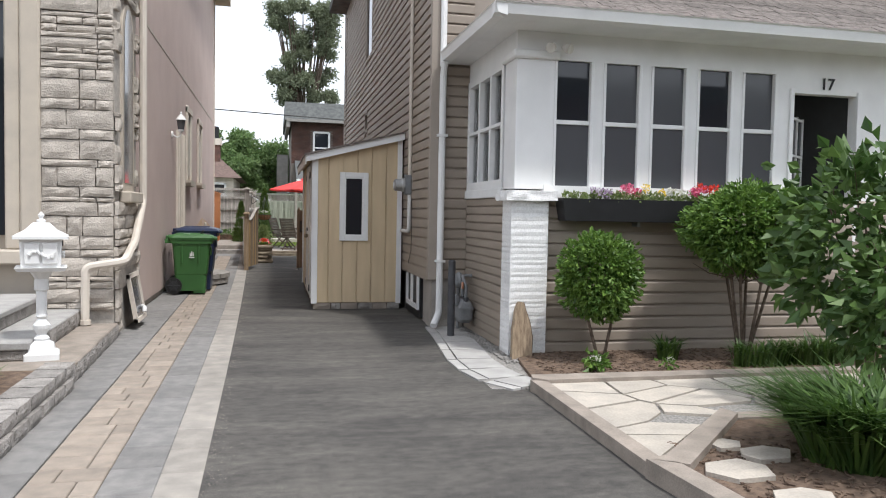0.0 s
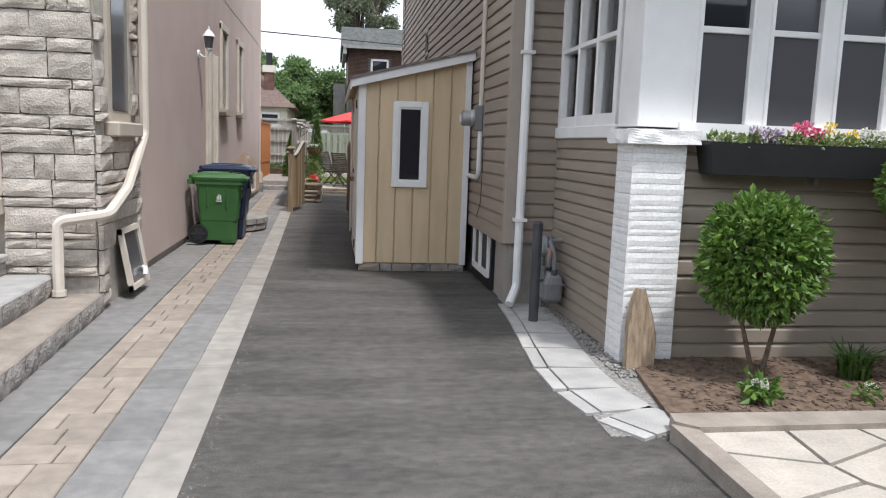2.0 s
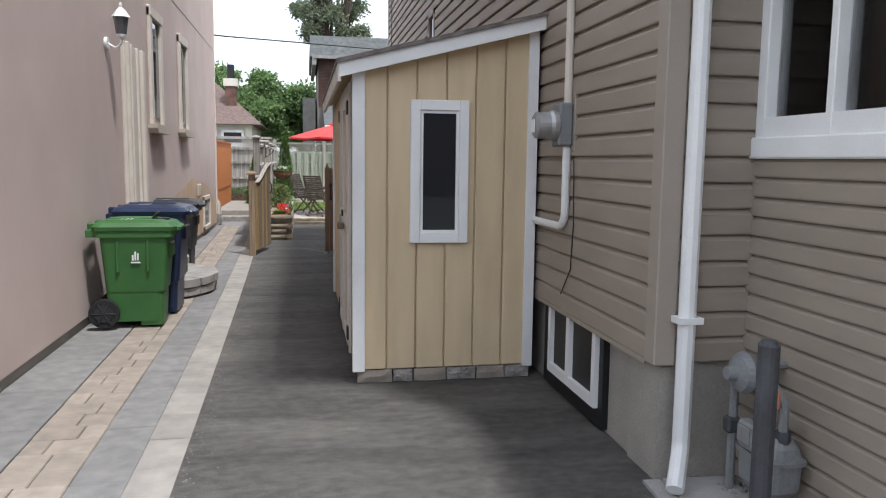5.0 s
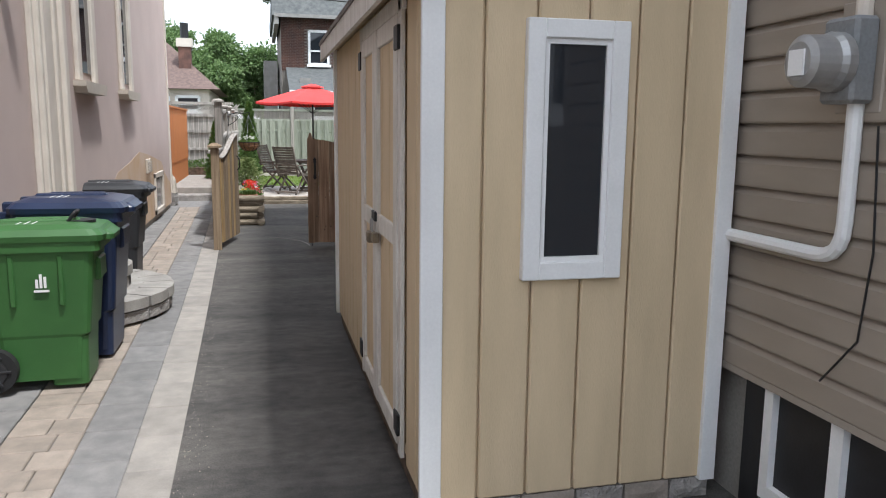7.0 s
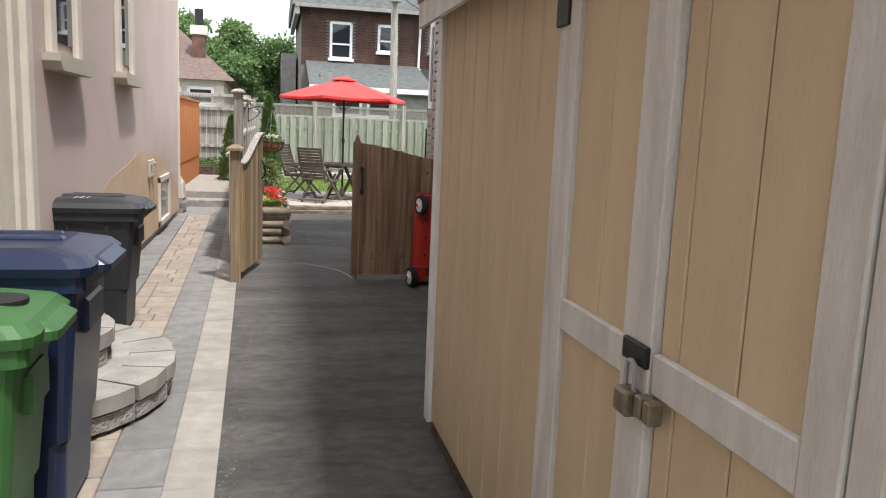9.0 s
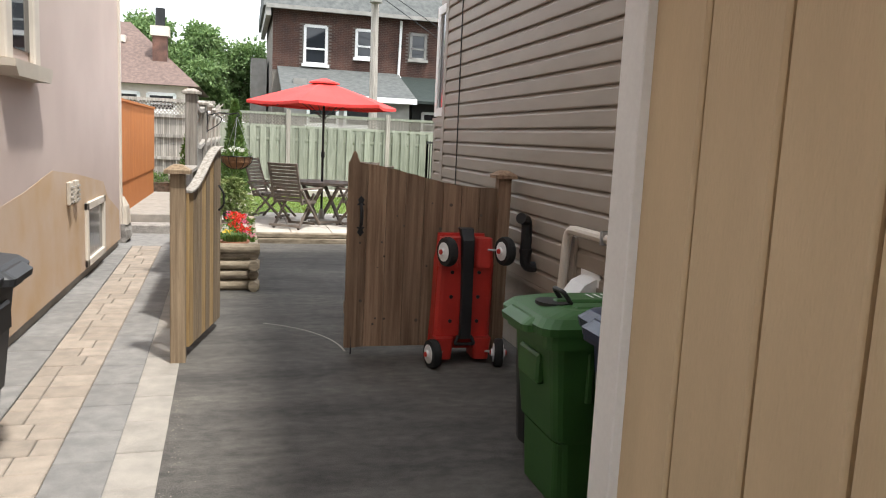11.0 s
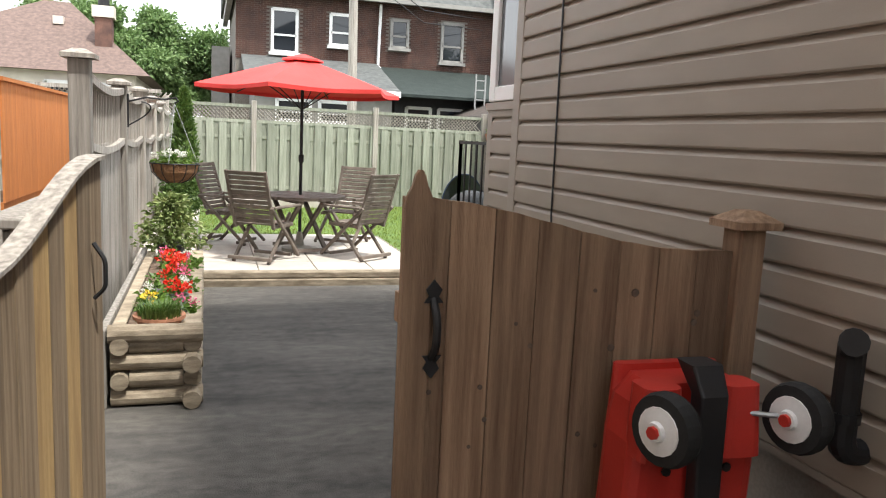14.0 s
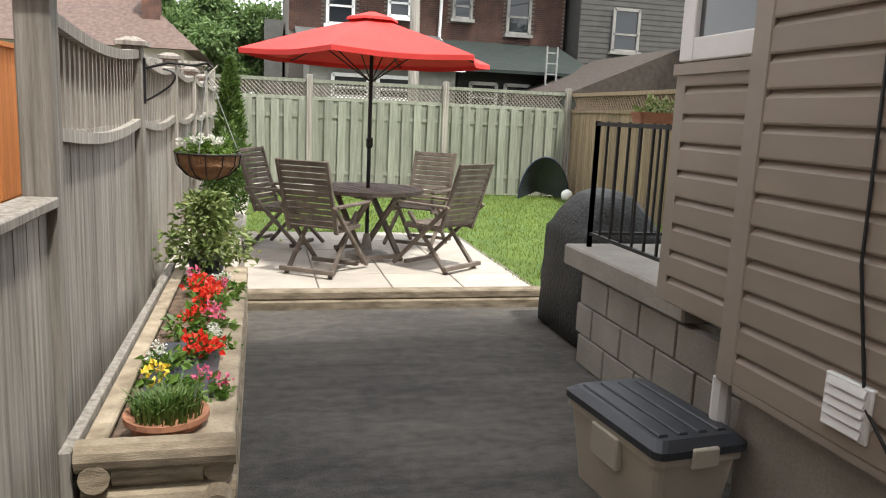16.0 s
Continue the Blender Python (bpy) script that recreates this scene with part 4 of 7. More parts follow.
for a in ((0.985, 1.005, 1.07, 1.915), (1.235, 1.255, 1.07, 1.915), (1.005, 1.235, 1.07, 1.09), (1.005, 1.235, 1.895, 1.915)):
    part("sash", box(a[0], a[1], SHY0 - 0.014, SHY0 + 0.01, a[2], a[3]), WHITE, win)
DX = SHX0 + 0.008
for y0, y1, near in ((11.55, 12.105, 1), (12.11, 12.73, 0)):
    dr = part("door", box(DX - 0.002, DX + 0.02, y0, y1, 0.16, 2.05), SHEDTAN, shed, "tan shed door with white battens")
    hinge_stile = (y0, y0 + 0.09) if near else (y1 - 0.09, y1)
    panel = (y0 + 0.09, y1) if near else (y0 + 0.135, y1 - 0.09)
    part("stile", box(DX - 0.026, DX, *hinge_stile, 0.16, 2.05, bevel=0.004), WORNWHITE, dr)
    if not near:
        part("stile", box(DX - 0.03, DX, y0, y0 + 0.133, 0.16, 2.05, bevel=0.004), WORNWHITE, dr)
    for z in (0.16, 1.06, 1.96):
        part("batten", box(DX - 0.026, DX, panel[0] + 0.002, panel[1] - 0.002, z, z + 0.09, bevel=0.004), WORNWHITE, dr)
    cuts = [panel[0]] + [c for c in (11.83, 12.03, 12.43) if panel[0] < c < panel[1]] + [panel[1]]
    for a, b_ in zip(cuts, cuts[1:]):
        part("plank", box(DX - 0.01, DX, a + 0.003, b_ - 0.003, 0.18, 2.03, bevel=0.004), SHEDTAN, dr)
    for z in (0.22, 1.9):
        part("hinge", box(DX - 0.034, DX - 0.02, (y0 - 0.06 if near else y1 - 0.03), (y0 + 0.03 if near else y1 + 0.06), z, z + 0.1, bevel=0.003), BLACK, dr)
part("door_casing", box(DX - 0.02, DX, 11.48, 11.545, 0.12, 2.1, bevel=0.003), WORNWHITE, shed)
part("door_casing", box(DX - 0.02, DX, 12.735, 12.79, 0.12, 2.1, bevel=0.003), WORNWHITE, shed)
part("door_casing", box(DX - 0.02, DX, 11.45, 12.82, 2.055, 2.13, bevel=0.003), WORNWHITE, shed)
part("hasp", box(DX - 0.04, DX - 0.026, 12.11, 12.22, 1.11, 1.16, bevel=0.003), BLACK, shed)
pl = thing("padlock", "worn brass padlock hanging from the shed hasp", "padlock")
part("lock_body", box(DX - 0.075, DX - 0.03, 12.12, 12.18, 1.0, 1.06, bevel=0.008), BRASS, pl)
part("shackle", tube(arc([(DX - 0.05, 12.13, 1.055), (DX - 0.05, 12.13, 1.12), (DX - 0.05, 12.17, 1.12), (DX - 0.05, 12.17, 1.055)], 0.018), 0.006, 6), STEEL, pl)
for y in (12.11, 12.07):
    part("latch", box(DX - 0.06, DX - 0.026, y - 0.03, y, 1.01, 1.06, bevel=0.004), BRASS, shed)
base = thing("shed_base", "low brick and stone footing under the shed", "footing", kind=STRUCT)
r = random.Random(2)
x = SHX0 + 0.02
while x < SHX1 - 0.05:
    w_ = min(r.uniform(0.14, 0.26), SHX1 - x)
    part("brick", rough_piece(w_ - 0.01, 0.09, 0.03, 3, 2, 0.006, int(x * 100)), GREYSTONE if r.random() < 0.5 else CURB, base).matrix_basis = pose(x + w_ / 2, SHY0 + 0.04, 0.005)
    x += w_
part("sill_beam", box(SHX0 + 0.03, SHX1, SHY0 + 0.06, SHY1, 0.0, 0.1), BARK, base)

# ---- bins ----


def wheelie(x, y, rz, body_mat, label, lid_label, w=0.56, d=0.66, h=0.92, handle=False, z=0.0):
    """A wheeled bin with its front towards local +x."""
    t = thing("wheeled_bin", label, "bin", x, y, z, rz)
    part("body", loft([(-0.24, 0.2, -w * 0.38, w * 0.38, 0.04, 0.04), (-0.26, 0.22, -w * 0.4, w * 0.4, 0.3, 0.04), (-0.26, 0.25, -w * 0.41, w * 0.41, 0.32, 0.04), (-0.3, 0.3, -w * 0.47, w * 0.47, h - 0.08, 0.05)]), body_mat, t)
    part("rim", loft([(-0.34, 0.335, -w * 0.5, w * 0.5, h - 0.1, 0.05), (-0.34, 0.335, -w * 0.5, w * 0.5, h - 0.04, 0.05)]), body_mat, t)
    part("foot", loft([(0.02, 0.22, -w * 0.36, w * 0.36, 0.0, 0.03), (0.02, 0.235, -w * 0.38, w * 0.38, 0.3, 0.03)]), body_mat, t)
    lid = part("lid", loft([(-0.36, 0.36, -w * 0.52, w * 0.52, h - 0.04, 0.07), (-0.36, 0.365, -w * 0.53, w * 0.53, h - 0.005, 0.07), (-0.33, 0.33, -w * 0.47, w * 0.47, h + 0.03, 0.07), (-0.26, 0.22, -w * 0.36, w * 0.36, h + 0.055, 0.08)]), body_mat, t, lid_label)
    part("ridge", box(-0.25, 0.2, -0.03, 0.03, h + 0.045, h + 0.068, bevel=0.01), body_mat, lid)
    part("ridge", box(-0.2, 0.16, w * 0.22, w * 0.3, h + 0.04, h + 0.064, bevel=0.01), body_mat, lid)
    part("grip_bar", cyl((-0.4, -w * 0.4, h - 0.05), (-0.4, w * 0.4, h - 0.05), 0.016), body_mat, t)
    for s in (-1, 1):
        part("grip_arm", box(-0.41, -0.3, s * w * 0.4 - 0.02, s * w * 0.4 + 0.02, h - 0.1, h - 0.03, bevel=0.006), body_mat, t)
        wh = part("wheel", cyl((-0.27, s * w * 0.42, 0.13), (-0.27, s * (w * 0.42 + 0.06), 0.13), 0.13, seg=24), RUBBER, t)
        part("hub", cyl((-0.27, s * (w * 0.42 + 0.05), 0.13), (-0.27, s * (w * 0.42 + 0.067), 0.13), 0.08, seg=10), BLACKBIN, wh)
        for k in range(6):
            a = k * math.pi / 3
            part("spoke", cyl((-0.27, s * (w * 0.42 + 0.064), 0.13), (-0.27 + 0.1 * math.cos(a), s * (w * 0.42 + 0.064), 0.13 + 0.1 * math.sin(a)), 0.009, seg=6), BLACKBIN, wh)
    part("axle", cyl((-0.27, -w * 0.42, 0.13), (-0.27, w * 0.42, 0.13), 0.015, seg=8), STEEL, t)
    for k, hm in enumerate((0.05, 0.08, 0.065)):
        part("emblem", box(-0.02 + k * 0.022, -0.006 + k * 0.022, -w * 0.472, -w * 0.455, 0.61, 0.61 + hm), WHITE, t, "pale stamped mark")
    part("emblem", box(-0.03, 0.05, -w * 0.472, -w * 0.452, 0.585, 0.597), WHITE, t, "pale stamped mark")
    part("lid_lip", loft([(0.3, 0.4, -w * 0.3, w * 0.3, h - 0.045, 0.04), (0.3, 0.405, -w * 0.3, w * 0.3, h - 0.015, 0.04), (0.28, 0.36, -w * 0.28, w * 0.28, h + 0.015, 0.04)]), body_mat, lid)
    for s in (-1, 1):
        part("hinge_lug", box(-0.4, -0.3, s * w * 0.3 - 0.03, s * w * 0.3 + 0.03, h - 0.05, h + 0.03, bevel=0.012), body_mat, lid)
        for x in (-0.16, 0.1):
            part("body_rib", box(x, x + 0.03, s * w * 0.455 - 0.012, s * w * 0.455 + 0.012, 0.5, h - 0.12, bevel=0.006), body_mat, t)
    part("grip_recess", box(0.27, 0.312, -w * 0.22, w * 0.22, h - 0.3, h - 0.16, bevel=0.012), body_mat, t)
    for k in range(3):
        part("lettering", box(-0.12 + k * 0.04, -0.11 + k * 0.04, -w * 0.3, w * (-0.1 + 0.06 * k), h + 0.052, h + 0.0565), WHITE, lid, "pale stamped lettering")
    if handle:
        part("latch_disc", cyl((0.2, 0, h + 0.045), (0.2, 0, h + 0.06), 0.085, seg=20), BLACK, lid)
        part("latch_grip", tube(arc([(0.14, -0.06, h + 0.055), (0.18, -0.06, h + 0.11), (0.18, 0.06, h + 0.11), (0.14, 0.06, h + 0.055)], 0.025), 0.011, 8), BLACK, lid)
    return t


PZ = 0.03
g1 = wheelie(-1.33, 13.3, 2, GREENBIN, "green wheeled organics bin against the stucco wall", "green lid with round black latch", w=0.52, d=0.66, h=0.92, handle=True, z=PZ)
wheelie(-1.29, 13.95, 0, BLUEBIN, "navy blue wheeled recycling bin with a scuffed lid", "scuffed navy lid", w=0.64, h=1.02, z=PZ)
wheelie(-1.55, 16.75, 0, BLACKBIN, "black wheeled garbage bin beside the stucco wall", "black moulded lid", w=0.58, h=0.92, z=PZ)
wheelie(1.38, 16.2, 180, GREENBIN, "green wheeled organics bin against the siding", "green lid with black handle", w=0.54, h=0.85, handle=True)
wheelie(1.47, 15.5, 180, BLUEBIN, "navy wheeled recycling bin with a glossy lid", "glossy navy lid with pale lettering", w=0.64, h=0.94)
can = thing("garbage_can", "round black garbage can with a domed lid", "can", 1.45, 16.78, 0)
part("body", spin([(0.17, 0), (0.21, 0.68), (0.225, 0.7)]), BLACKBIN, can, smooth=False)
part("lid", spin([(0.235, 0.69), (0.235, 0.73), (0.2, 0.77), (0.1, 0.8)]), BLACKBIN, can)

# ---- round side steps ----
steps = thing("round_side_steps", "two grey half-round stone steps at the side door", "steps", kind=STRUCT)
for rad, z0, z1 in ((0.93, 0.0, 0.09), (0.95, 0.1, 0.19), (0.6, 0.19, 0.28), (0.62, 0.29, 0.38)):
    r = random.Random(int(rad * 100))
    n = 9 if rad > 0.7 else 6
    for k in range(n):
        a0, a1 = -90 + 180 * k / n + 0.6, -90 + 180 * (k + 1) / n - 0.6
        pts = [(WALL_L + 0.0 + (rad + r.uniform(-0.012, 0.012)) * math.cos(radians(a0 + (a1 - a0) * i / 4)), 15.2 + rad * math.sin(radians(a0 + (a1 - a0) * i / 4))) for i in range(5)]
        inn = [(WALL_L + (rad - 0.25) * math.cos(radians(a)), 15.2 + (rad - 0.25) * math.sin(radians(a))) for a in (a1, a0)]
        part("stone", prism(pts + inn, z0 + PZ, z1 + PZ - 0.006), GREYSTONE if z0 in (0.0, 0.19) else STEPSLAB, steps)
part("fill", prism([(WALL_L, 15.2 - 0.7)] + [(WALL_L + 0.7 * math.cos(radians(a)), 15.2 + 0.7 * math.sin(radians(a))) for a in range(-90, 91, 15)], PZ, PZ + 0.185), STEPSLAB, steps)
part("fill", prism([(WALL_L, 15.2 - 0.38)] + [(WALL_L + 0.38 * math.cos(radians(a)), 15.2 + 0.38 * math.sin(radians(a))) for a in range(-90, 91, 15)], PZ, PZ + 0.37), STEPSLAB, steps)

# ---- wall lantern ----
lan = thing("wall_lantern", "white carriage lantern on the stucco wall", "lamp", WALL_L, 14.25, 2.72)
part("back_plate", cyl((0, 0, 0), (0.03, 0, 0), 0.06), WHITE, lan)
part("arm", tube(arc([(0.02, 0, 0), (0.1, 0, -0.05), (0.16, 0, 0.0), (0.16, 0, 0.06)], 0.03), 0.012, 8), WHITE, lan)
part("base", spin([(0.02, 0.04), (0.05, 0.07), (0.055, 0.09)], 8, m=Matrix.Translation((0.16, 0, 0))), WHITE, lan)
part("glass", spin([(0.05, 0.09), (0.075, 0.26)], 6, m=Matrix.Translation((0.16, 0, 0))), GLASS_SCREEN, lan)
part("cap", spin([(0.095, 0.26), (0.05, 0.33), (0.015, 0.36), (0.02, 0.385), (0.004, 0.41)], 6, m=Matrix.Translation((0.16, 0, 0))), WHITE, lan)

# ---- neighbour's front: steps, mailbox, spout ----
ns = thing("front_steps", "grey split-stone front steps with pale treads", "steps", kind=STRUCT)
ang = 2.5
FM = pose(-1.66, 8.5, 0, 0, 0, ang)
for nm, x0, x1, y0, y1, z0, z1, mt in (("riser", -4, 0, -2.1, 0.35, 0.0, 0.09, GREYSTONE), ("tread", -4, 0.015, -2.12, 0.35, 0.09, 0.16, CURB), ("riser", -4, -0.36, -1.75, 0.35, 0.16, 0.25, GREYSTONE), ("tread", -4, -0.345, -1.77, 0.35, 0.25, 0.32, BLUESLAB), ("riser", -4, -0.72, -1.45, 0.35, 0.32, 0.43, GREYSTONE), ("tread", -4, -0.7, -1.47, 0.35, 0.43, 0.49, BLUESLAB)):
    part(nm, box(x0, x1, y0, y1, z0, z1, bevel=0.012, m=FM), mt, ns)
r = random.Random(4)
fm = {}
for x0, y0, y1, z in ((0.0, -2.1, 0.3, 0.0), (-0.36, -1.75, 0.3, 0.16)):
    y = y0
    while y < y1:
        w_ = r.choice((0.25, 0.33))
        if w_ not in fm:
            fm[w_] = ob = part("stone", rough_piece(w_ - 0.008, 0.145, 0.02, 4, 3, 0.008, int(w_ * 100)), GREYSTONE, ns)
        else:
            ob = again(fm[w_], Matrix())
        ob.matrix_basis = FM @ pose(x0 + 0.005, y + w_ / 2, z, 0, 0, 90)
        y += w_
wall = thing("garden_kerb", "low grey stone kerb along the paved strip", "kerb", kind=STRUCT)
for row, z in enumerate((0.0, 0.095)):
    y = -2.0
    while y < 6.35:
        w_ = 0.3
        ob = part("stone", rough_piece(w_ - 0.01, 0.09, 0.22, 4, 2, 0.008, int(y * 10) % 7), GREYSTONE, wall) if (y < -1.95 and row == 0) else again(wall.children[0], Matrix(), wall)
        ob.matrix_basis = pose(-1.72 - 0.018 * (y + w_ / 2 - 6) - (0.03 if row else 0) - 0.0, y + w_ / 2 + row * 0.15, z, 0, 0, 90 + 1)
        y += w_
stub = thing("stacked_stone_pier", "short stacked grey stone pier by the steps", "pier", kind=STRUCT)
for k in range(3):
    part("stone", box(-2.75, -2.12, 6.1, 6.55, 0.19 + k * 0.1, 0.285 + k * 0.1, bevel=0.02), GREYSTONE, stub)
single("garden_bed", box(-6, -1.76, -2, 6.3, 0.0, 0.17), SOIL, "planted bed behind the kerb", "bed", kind=STRUCT)
single("garden_plants", blades(500, (-2.15, 5.6, 0.16), (0.3, 0.5), 0.16, 3, bend=0.8), BLADE, "low green groundcover in the neighbour's bed", "plants", kind="stuff")
mb = thing("pedestal_mailbox", "white cast metal pedestal mailbox with a pagoda roof", "mailbox", -1.87, 6.85, 0.16, 14)
part("foot", loft([(-0.13, 0.13, -0.13, 0.13, 0, 0.01), (-0.13, 0.13, -0.13, 0.13, 0.05, 0.01), (-0.1, 0.1, -0.1, 0.1, 0.07, 0.01), (-0.09, 0.09, -0.09, 0.09, 0.12, 0.01), (-0.05, 0.05, -0.05, 0.05, 0.15, 0.01)]), WHITE, mb)
part("pedestal", spin([(0.05, 0.14), (0.06, 0.17), (0.035, 0.2), (0.06, 0.25), (0.065, 0.28), (0.03, 0.33), (0.045, 0.35), (0.04, 0.37), (0.04, 0.56), (0.055, 0.57), (0.055, 0.64), (0.05, 0.66), (0.1, 0.74)], 16), WHITE, mb)
part("base_plate", loft([(-0.17, 0.17, -0.17, 0.17, 0.73, 0.01), (-0.19, 0.19, -0.19, 0.19, 0.76, 0.01)]), WHITE, mb)
part("box", loft([(-0.145, 0.145, -0.145, 0.145, 0.76, 0.012), (-0.155, 0.155, -0.155, 0.155, 0.99, 0.012)]), WHITE, mb)
part("panel", box(-0.12, -0.01, -0.168, -0.15, 0.79, 0.96, bevel=0.006), WHITE, mb)
part("panel", box(0.01, 0.12, -0.168, -0.15, 0.79, 0.96, bevel=0.006), WHITE, mb)
part("slot", box(0.15, 0.162, -0.1, 0.1, 0.935, 0.975), BLACK, mb, "dark letter slot")
for k in range(7):
    a = k * 0.9
    part("relief", cyl((-0.08 + k * 0.027, -0.166, 0.865 + 0.03 * math.sin(a)), (-0.06 + k * 0.027, -0.174, 0.87 + 0.02 * math.cos(a)), 0.018, 0.008, 8), WHITE, mb)
    part("relief", cyl((0.157, -0.06 + k * 0.02, 0.86 + 0.03 * math.cos(a)), (0.168, -0.06 + k * 0.02, 0.865), 0.018, 0.008, 8), WHITE, mb)
part("roof", loft([(-0.2, 0.2, -0.2, 0.2, 0.99, 0.01), (-0.2, 0.2, -0.2, 0.2, 1.015, 0.01), (-0.12, 0.12, -0.12, 0.12, 1.06, 0.01), (-0.06, 0.06, -0.06, 0.06, 1.12, 0.01)]), WHITE, mb)
part("finial", spin([(0.03, 1.12), (0.035, 1.14), (0.012, 1.155), (0.025, 1.18), (0.004, 1.21)], 10), WHITE, mb)
ds = thing("stone_house_downspout", "cream ribbed downspout bending down the stone pier", "downspout")
part("pipe", tube(arc([(-1.6, 10.12, 7.5), (-1.6, 10.12, 1.5), (-1.57, 9.35, 1.02), (-1.57, 8.76, 0.84), (-1.95, 8.7, 0.78), (-1.95, 8.68, 0.17)], 0.07), 0.045, 8), CREAM, ds)
part("band", cyl((-1.95, 8.68, 0.17), (-1.95, 8.68, 0.22), 0.058, seg=10), CREAM, ds)
aw = thing("basement_awning_window", "white framed basement window tilted open from the stone", "window")
AM = pose(SX + 0.13, 9.33, 0.08, 0, -10, 0)
for a in ((0, 0.62, 0, 0.05), (0, 0.62, 0.52, 0.57), (0, 0.05, 0, 0.57), (0.57, 0.62, 0, 0.57)):
    part("window_frame", box(-0.0, 0.045, a[0], a[1], a[2], a[3], m=AM), CREAM, aw)
part("pane", box(0.015, 0.025, 0.04, 0.58, 0.04, 0.53, m=AM), GLASS_SCREEN, aw)
pp = thing("drain_pipe", "white bent pipe stub out of the stucco wall", "pipe")
part("pipe", tube(arc([(-1.62, 9.95, 0.0), (-1.62, 9.95, 0.22), (-1.52, 9.75, 0.22), (-1.52, 9.72, 0.17)], 0.03), 0.025, 8), WHITE, pp)

# ---- front right: kerb, path, bed ----
FX = 2.05
kb = thing("bed_kerb", "worn concrete kerb round the flagstone path", "kerb", kind=STRUCT)
part("kerb", prism([(FX - 0.02, 5.86), (FX + 0.1, 5.78), (2.1, 3.86), (1.98, 3.78)], -0.1, 0.085), CURB, kb)
part("kerb", prism([(FX - 0.0, 5.86), (FX + 0.03, 5.98), (6.6, 5.95), (6.6, 5.82), (FX + 0.1, 5.77)], -0.1, 0.1), CURB, kb)
part("kerb", prism([(1.98, 3.78), (2.12, 3.84), (3.02, 4.72), (3.06, 4.58), (2.16, 3.66)], -0.1, 0.11), CURB, kb)
part("kerb", prism([(1.97, 3.79), (2.12, 3.7), (2.3, 1.2), (2.18, 1.2)], -0.1, 0.11), CURB, kb)
part("kerb", prism([(3.02, 4.72), (3.06, 4.58), (6.6, 4.62), (6.6, 4.75)], -0.1, 0.075), CURB, kb)
single("path_bed", prism([(2.1, 3.84), (3.0, 4.68), (6.6, 4.72), (6.6, 5.86), (2.1, 5.86)], -0.1, 0.05), GRAVEL, "sandy joints under the flagstone path", "bed", kind=STRUCT)
fp = thing("flagstone_path", "pale irregular flagstone path to the porch", "path", kind=STRUCT)
for poly in cells(2.08, 6.5, 3.8, 5.82, 9, 5, 11, gap=0.028):
    cx, cy = sum(p[0] for p in poly) / len(poly), sum(p[1] for p in poly) / len(poly)
    lim = 3.86 + (cx - 2.1) * 0.95 if cx < 3.0 else 4.72
    poly = [(px_, max(py_, (3.9 + (px_ - 2.1) * 0.95) if px_ < 3.0 else 4.74)) for px_, py_ in poly]
    if cy > lim and len(poly) > 2:
        part("flagstone", prism(poly, 0.02, 0.066 + (hash((round(cx, 2), round(cy, 2))) % 5) * 0.001), FLAG, fp)
single("mulch_bed", prism([(2.62, 7.3), (2.3, 7.0), (2.12, 5.98), (6.8, 5.96), (6.8, 7.3)], -0.1, 0.04), SOIL, "brown mulch bed before the porch", "bed", kind=STRUCT)
single("lower_bed", prism([(2.2, 1.2), (2.1, 3.7), (3.04, 4.6), (6.6, 4.64), (6.6, 1.2)], -0.1, 0.06), SOIL, "brown soil bed beside the path", "bed", kind=STRUCT)
sp = thing("stepping_stones", "pale stepping stones in the soil bed", "stones", kind=STRUCT)
for cx, cy, s in ((2.45, 3.62, 0.2), (2.75, 3.85, 0.18), (2.62, 4.05, 0.13), (2.5, 3.2, 0.2)):
    r = random.Random(int(cx * 100))
    part("flagstone", prism([(cx + s * r.uniform(0.75, 1.15) * math.cos(a), cy + 0.8 * s * r.uniform(0.75, 1.15) * math.sin(a)) for a in (0.2, 1.2, 2.3, 3.2, 4.1, 5.2)], 0.03, 0.085), FLAG, sp)
fl = thing("side_walk_slabs", "grey stepping slabs along the porch wall", "path", kind=STRUCT)
line = [(2.12, 5.95), (1.96, 6.25), (1.9, 6.65), (1.9, 7.1), (1.95, 7.6), (2.0, 8.05), (2.05, 8.5), (2.08, 8.9), (2.1, 9.2)]
for (xa, ya), (xb, yb) in zip(line, line[1:]):
    n_ = Vector((yb - ya, -(xb - xa))).normalized() * 0.17
    g = 0.012
    part("slab", prism([(xa - n_.x, ya - n_.y + g), (xa + n_.x, ya + n_.y + g), (xb + n_.x, yb + n_.y - g), (xb - n_.x, yb - n_.y - g)], -0.03, 0.022), BLUESLAB, fl)
    part("edge_slab", prism([(xa - n_.x * 1.6, ya - n_.y * 1.6 + g), (xa - n_.x * 1.08, ya - n_.y + g), (xb - n_.x * 1.08, yb - n_.y - g), (xb - n_.x * 1.6, yb - n_.y * 1.6 - g)], -0.03, 0.018), BLUESLAB, fl)
single("gravel_strip", prism([(1.72, 5.9), (2.35, 5.9), (2.4, 9.25), (1.9, 9.25), (1.75, 7.1)], -0.1, 0.008), GRAVEL, "grey gravel beside the porch wall", "gravel", kind=STRUCT)
r = random.Random(6)
gb = bmesh.new()
for _ in range(420):
    y = r.uniform(6.9, 9.1)
    s = r.uniform(0.008, 0.022)
    bmesh.ops.create_icosphere(gb, subdivisions=1, radius=s, matrix=Matrix.Translation((2.16 + r.uniform(0, 0.16), y, 0.01 + s * 0.4)) @ Matrix.Diagonal((1, r.uniform(0.7, 1.4), 0.7, 1)))
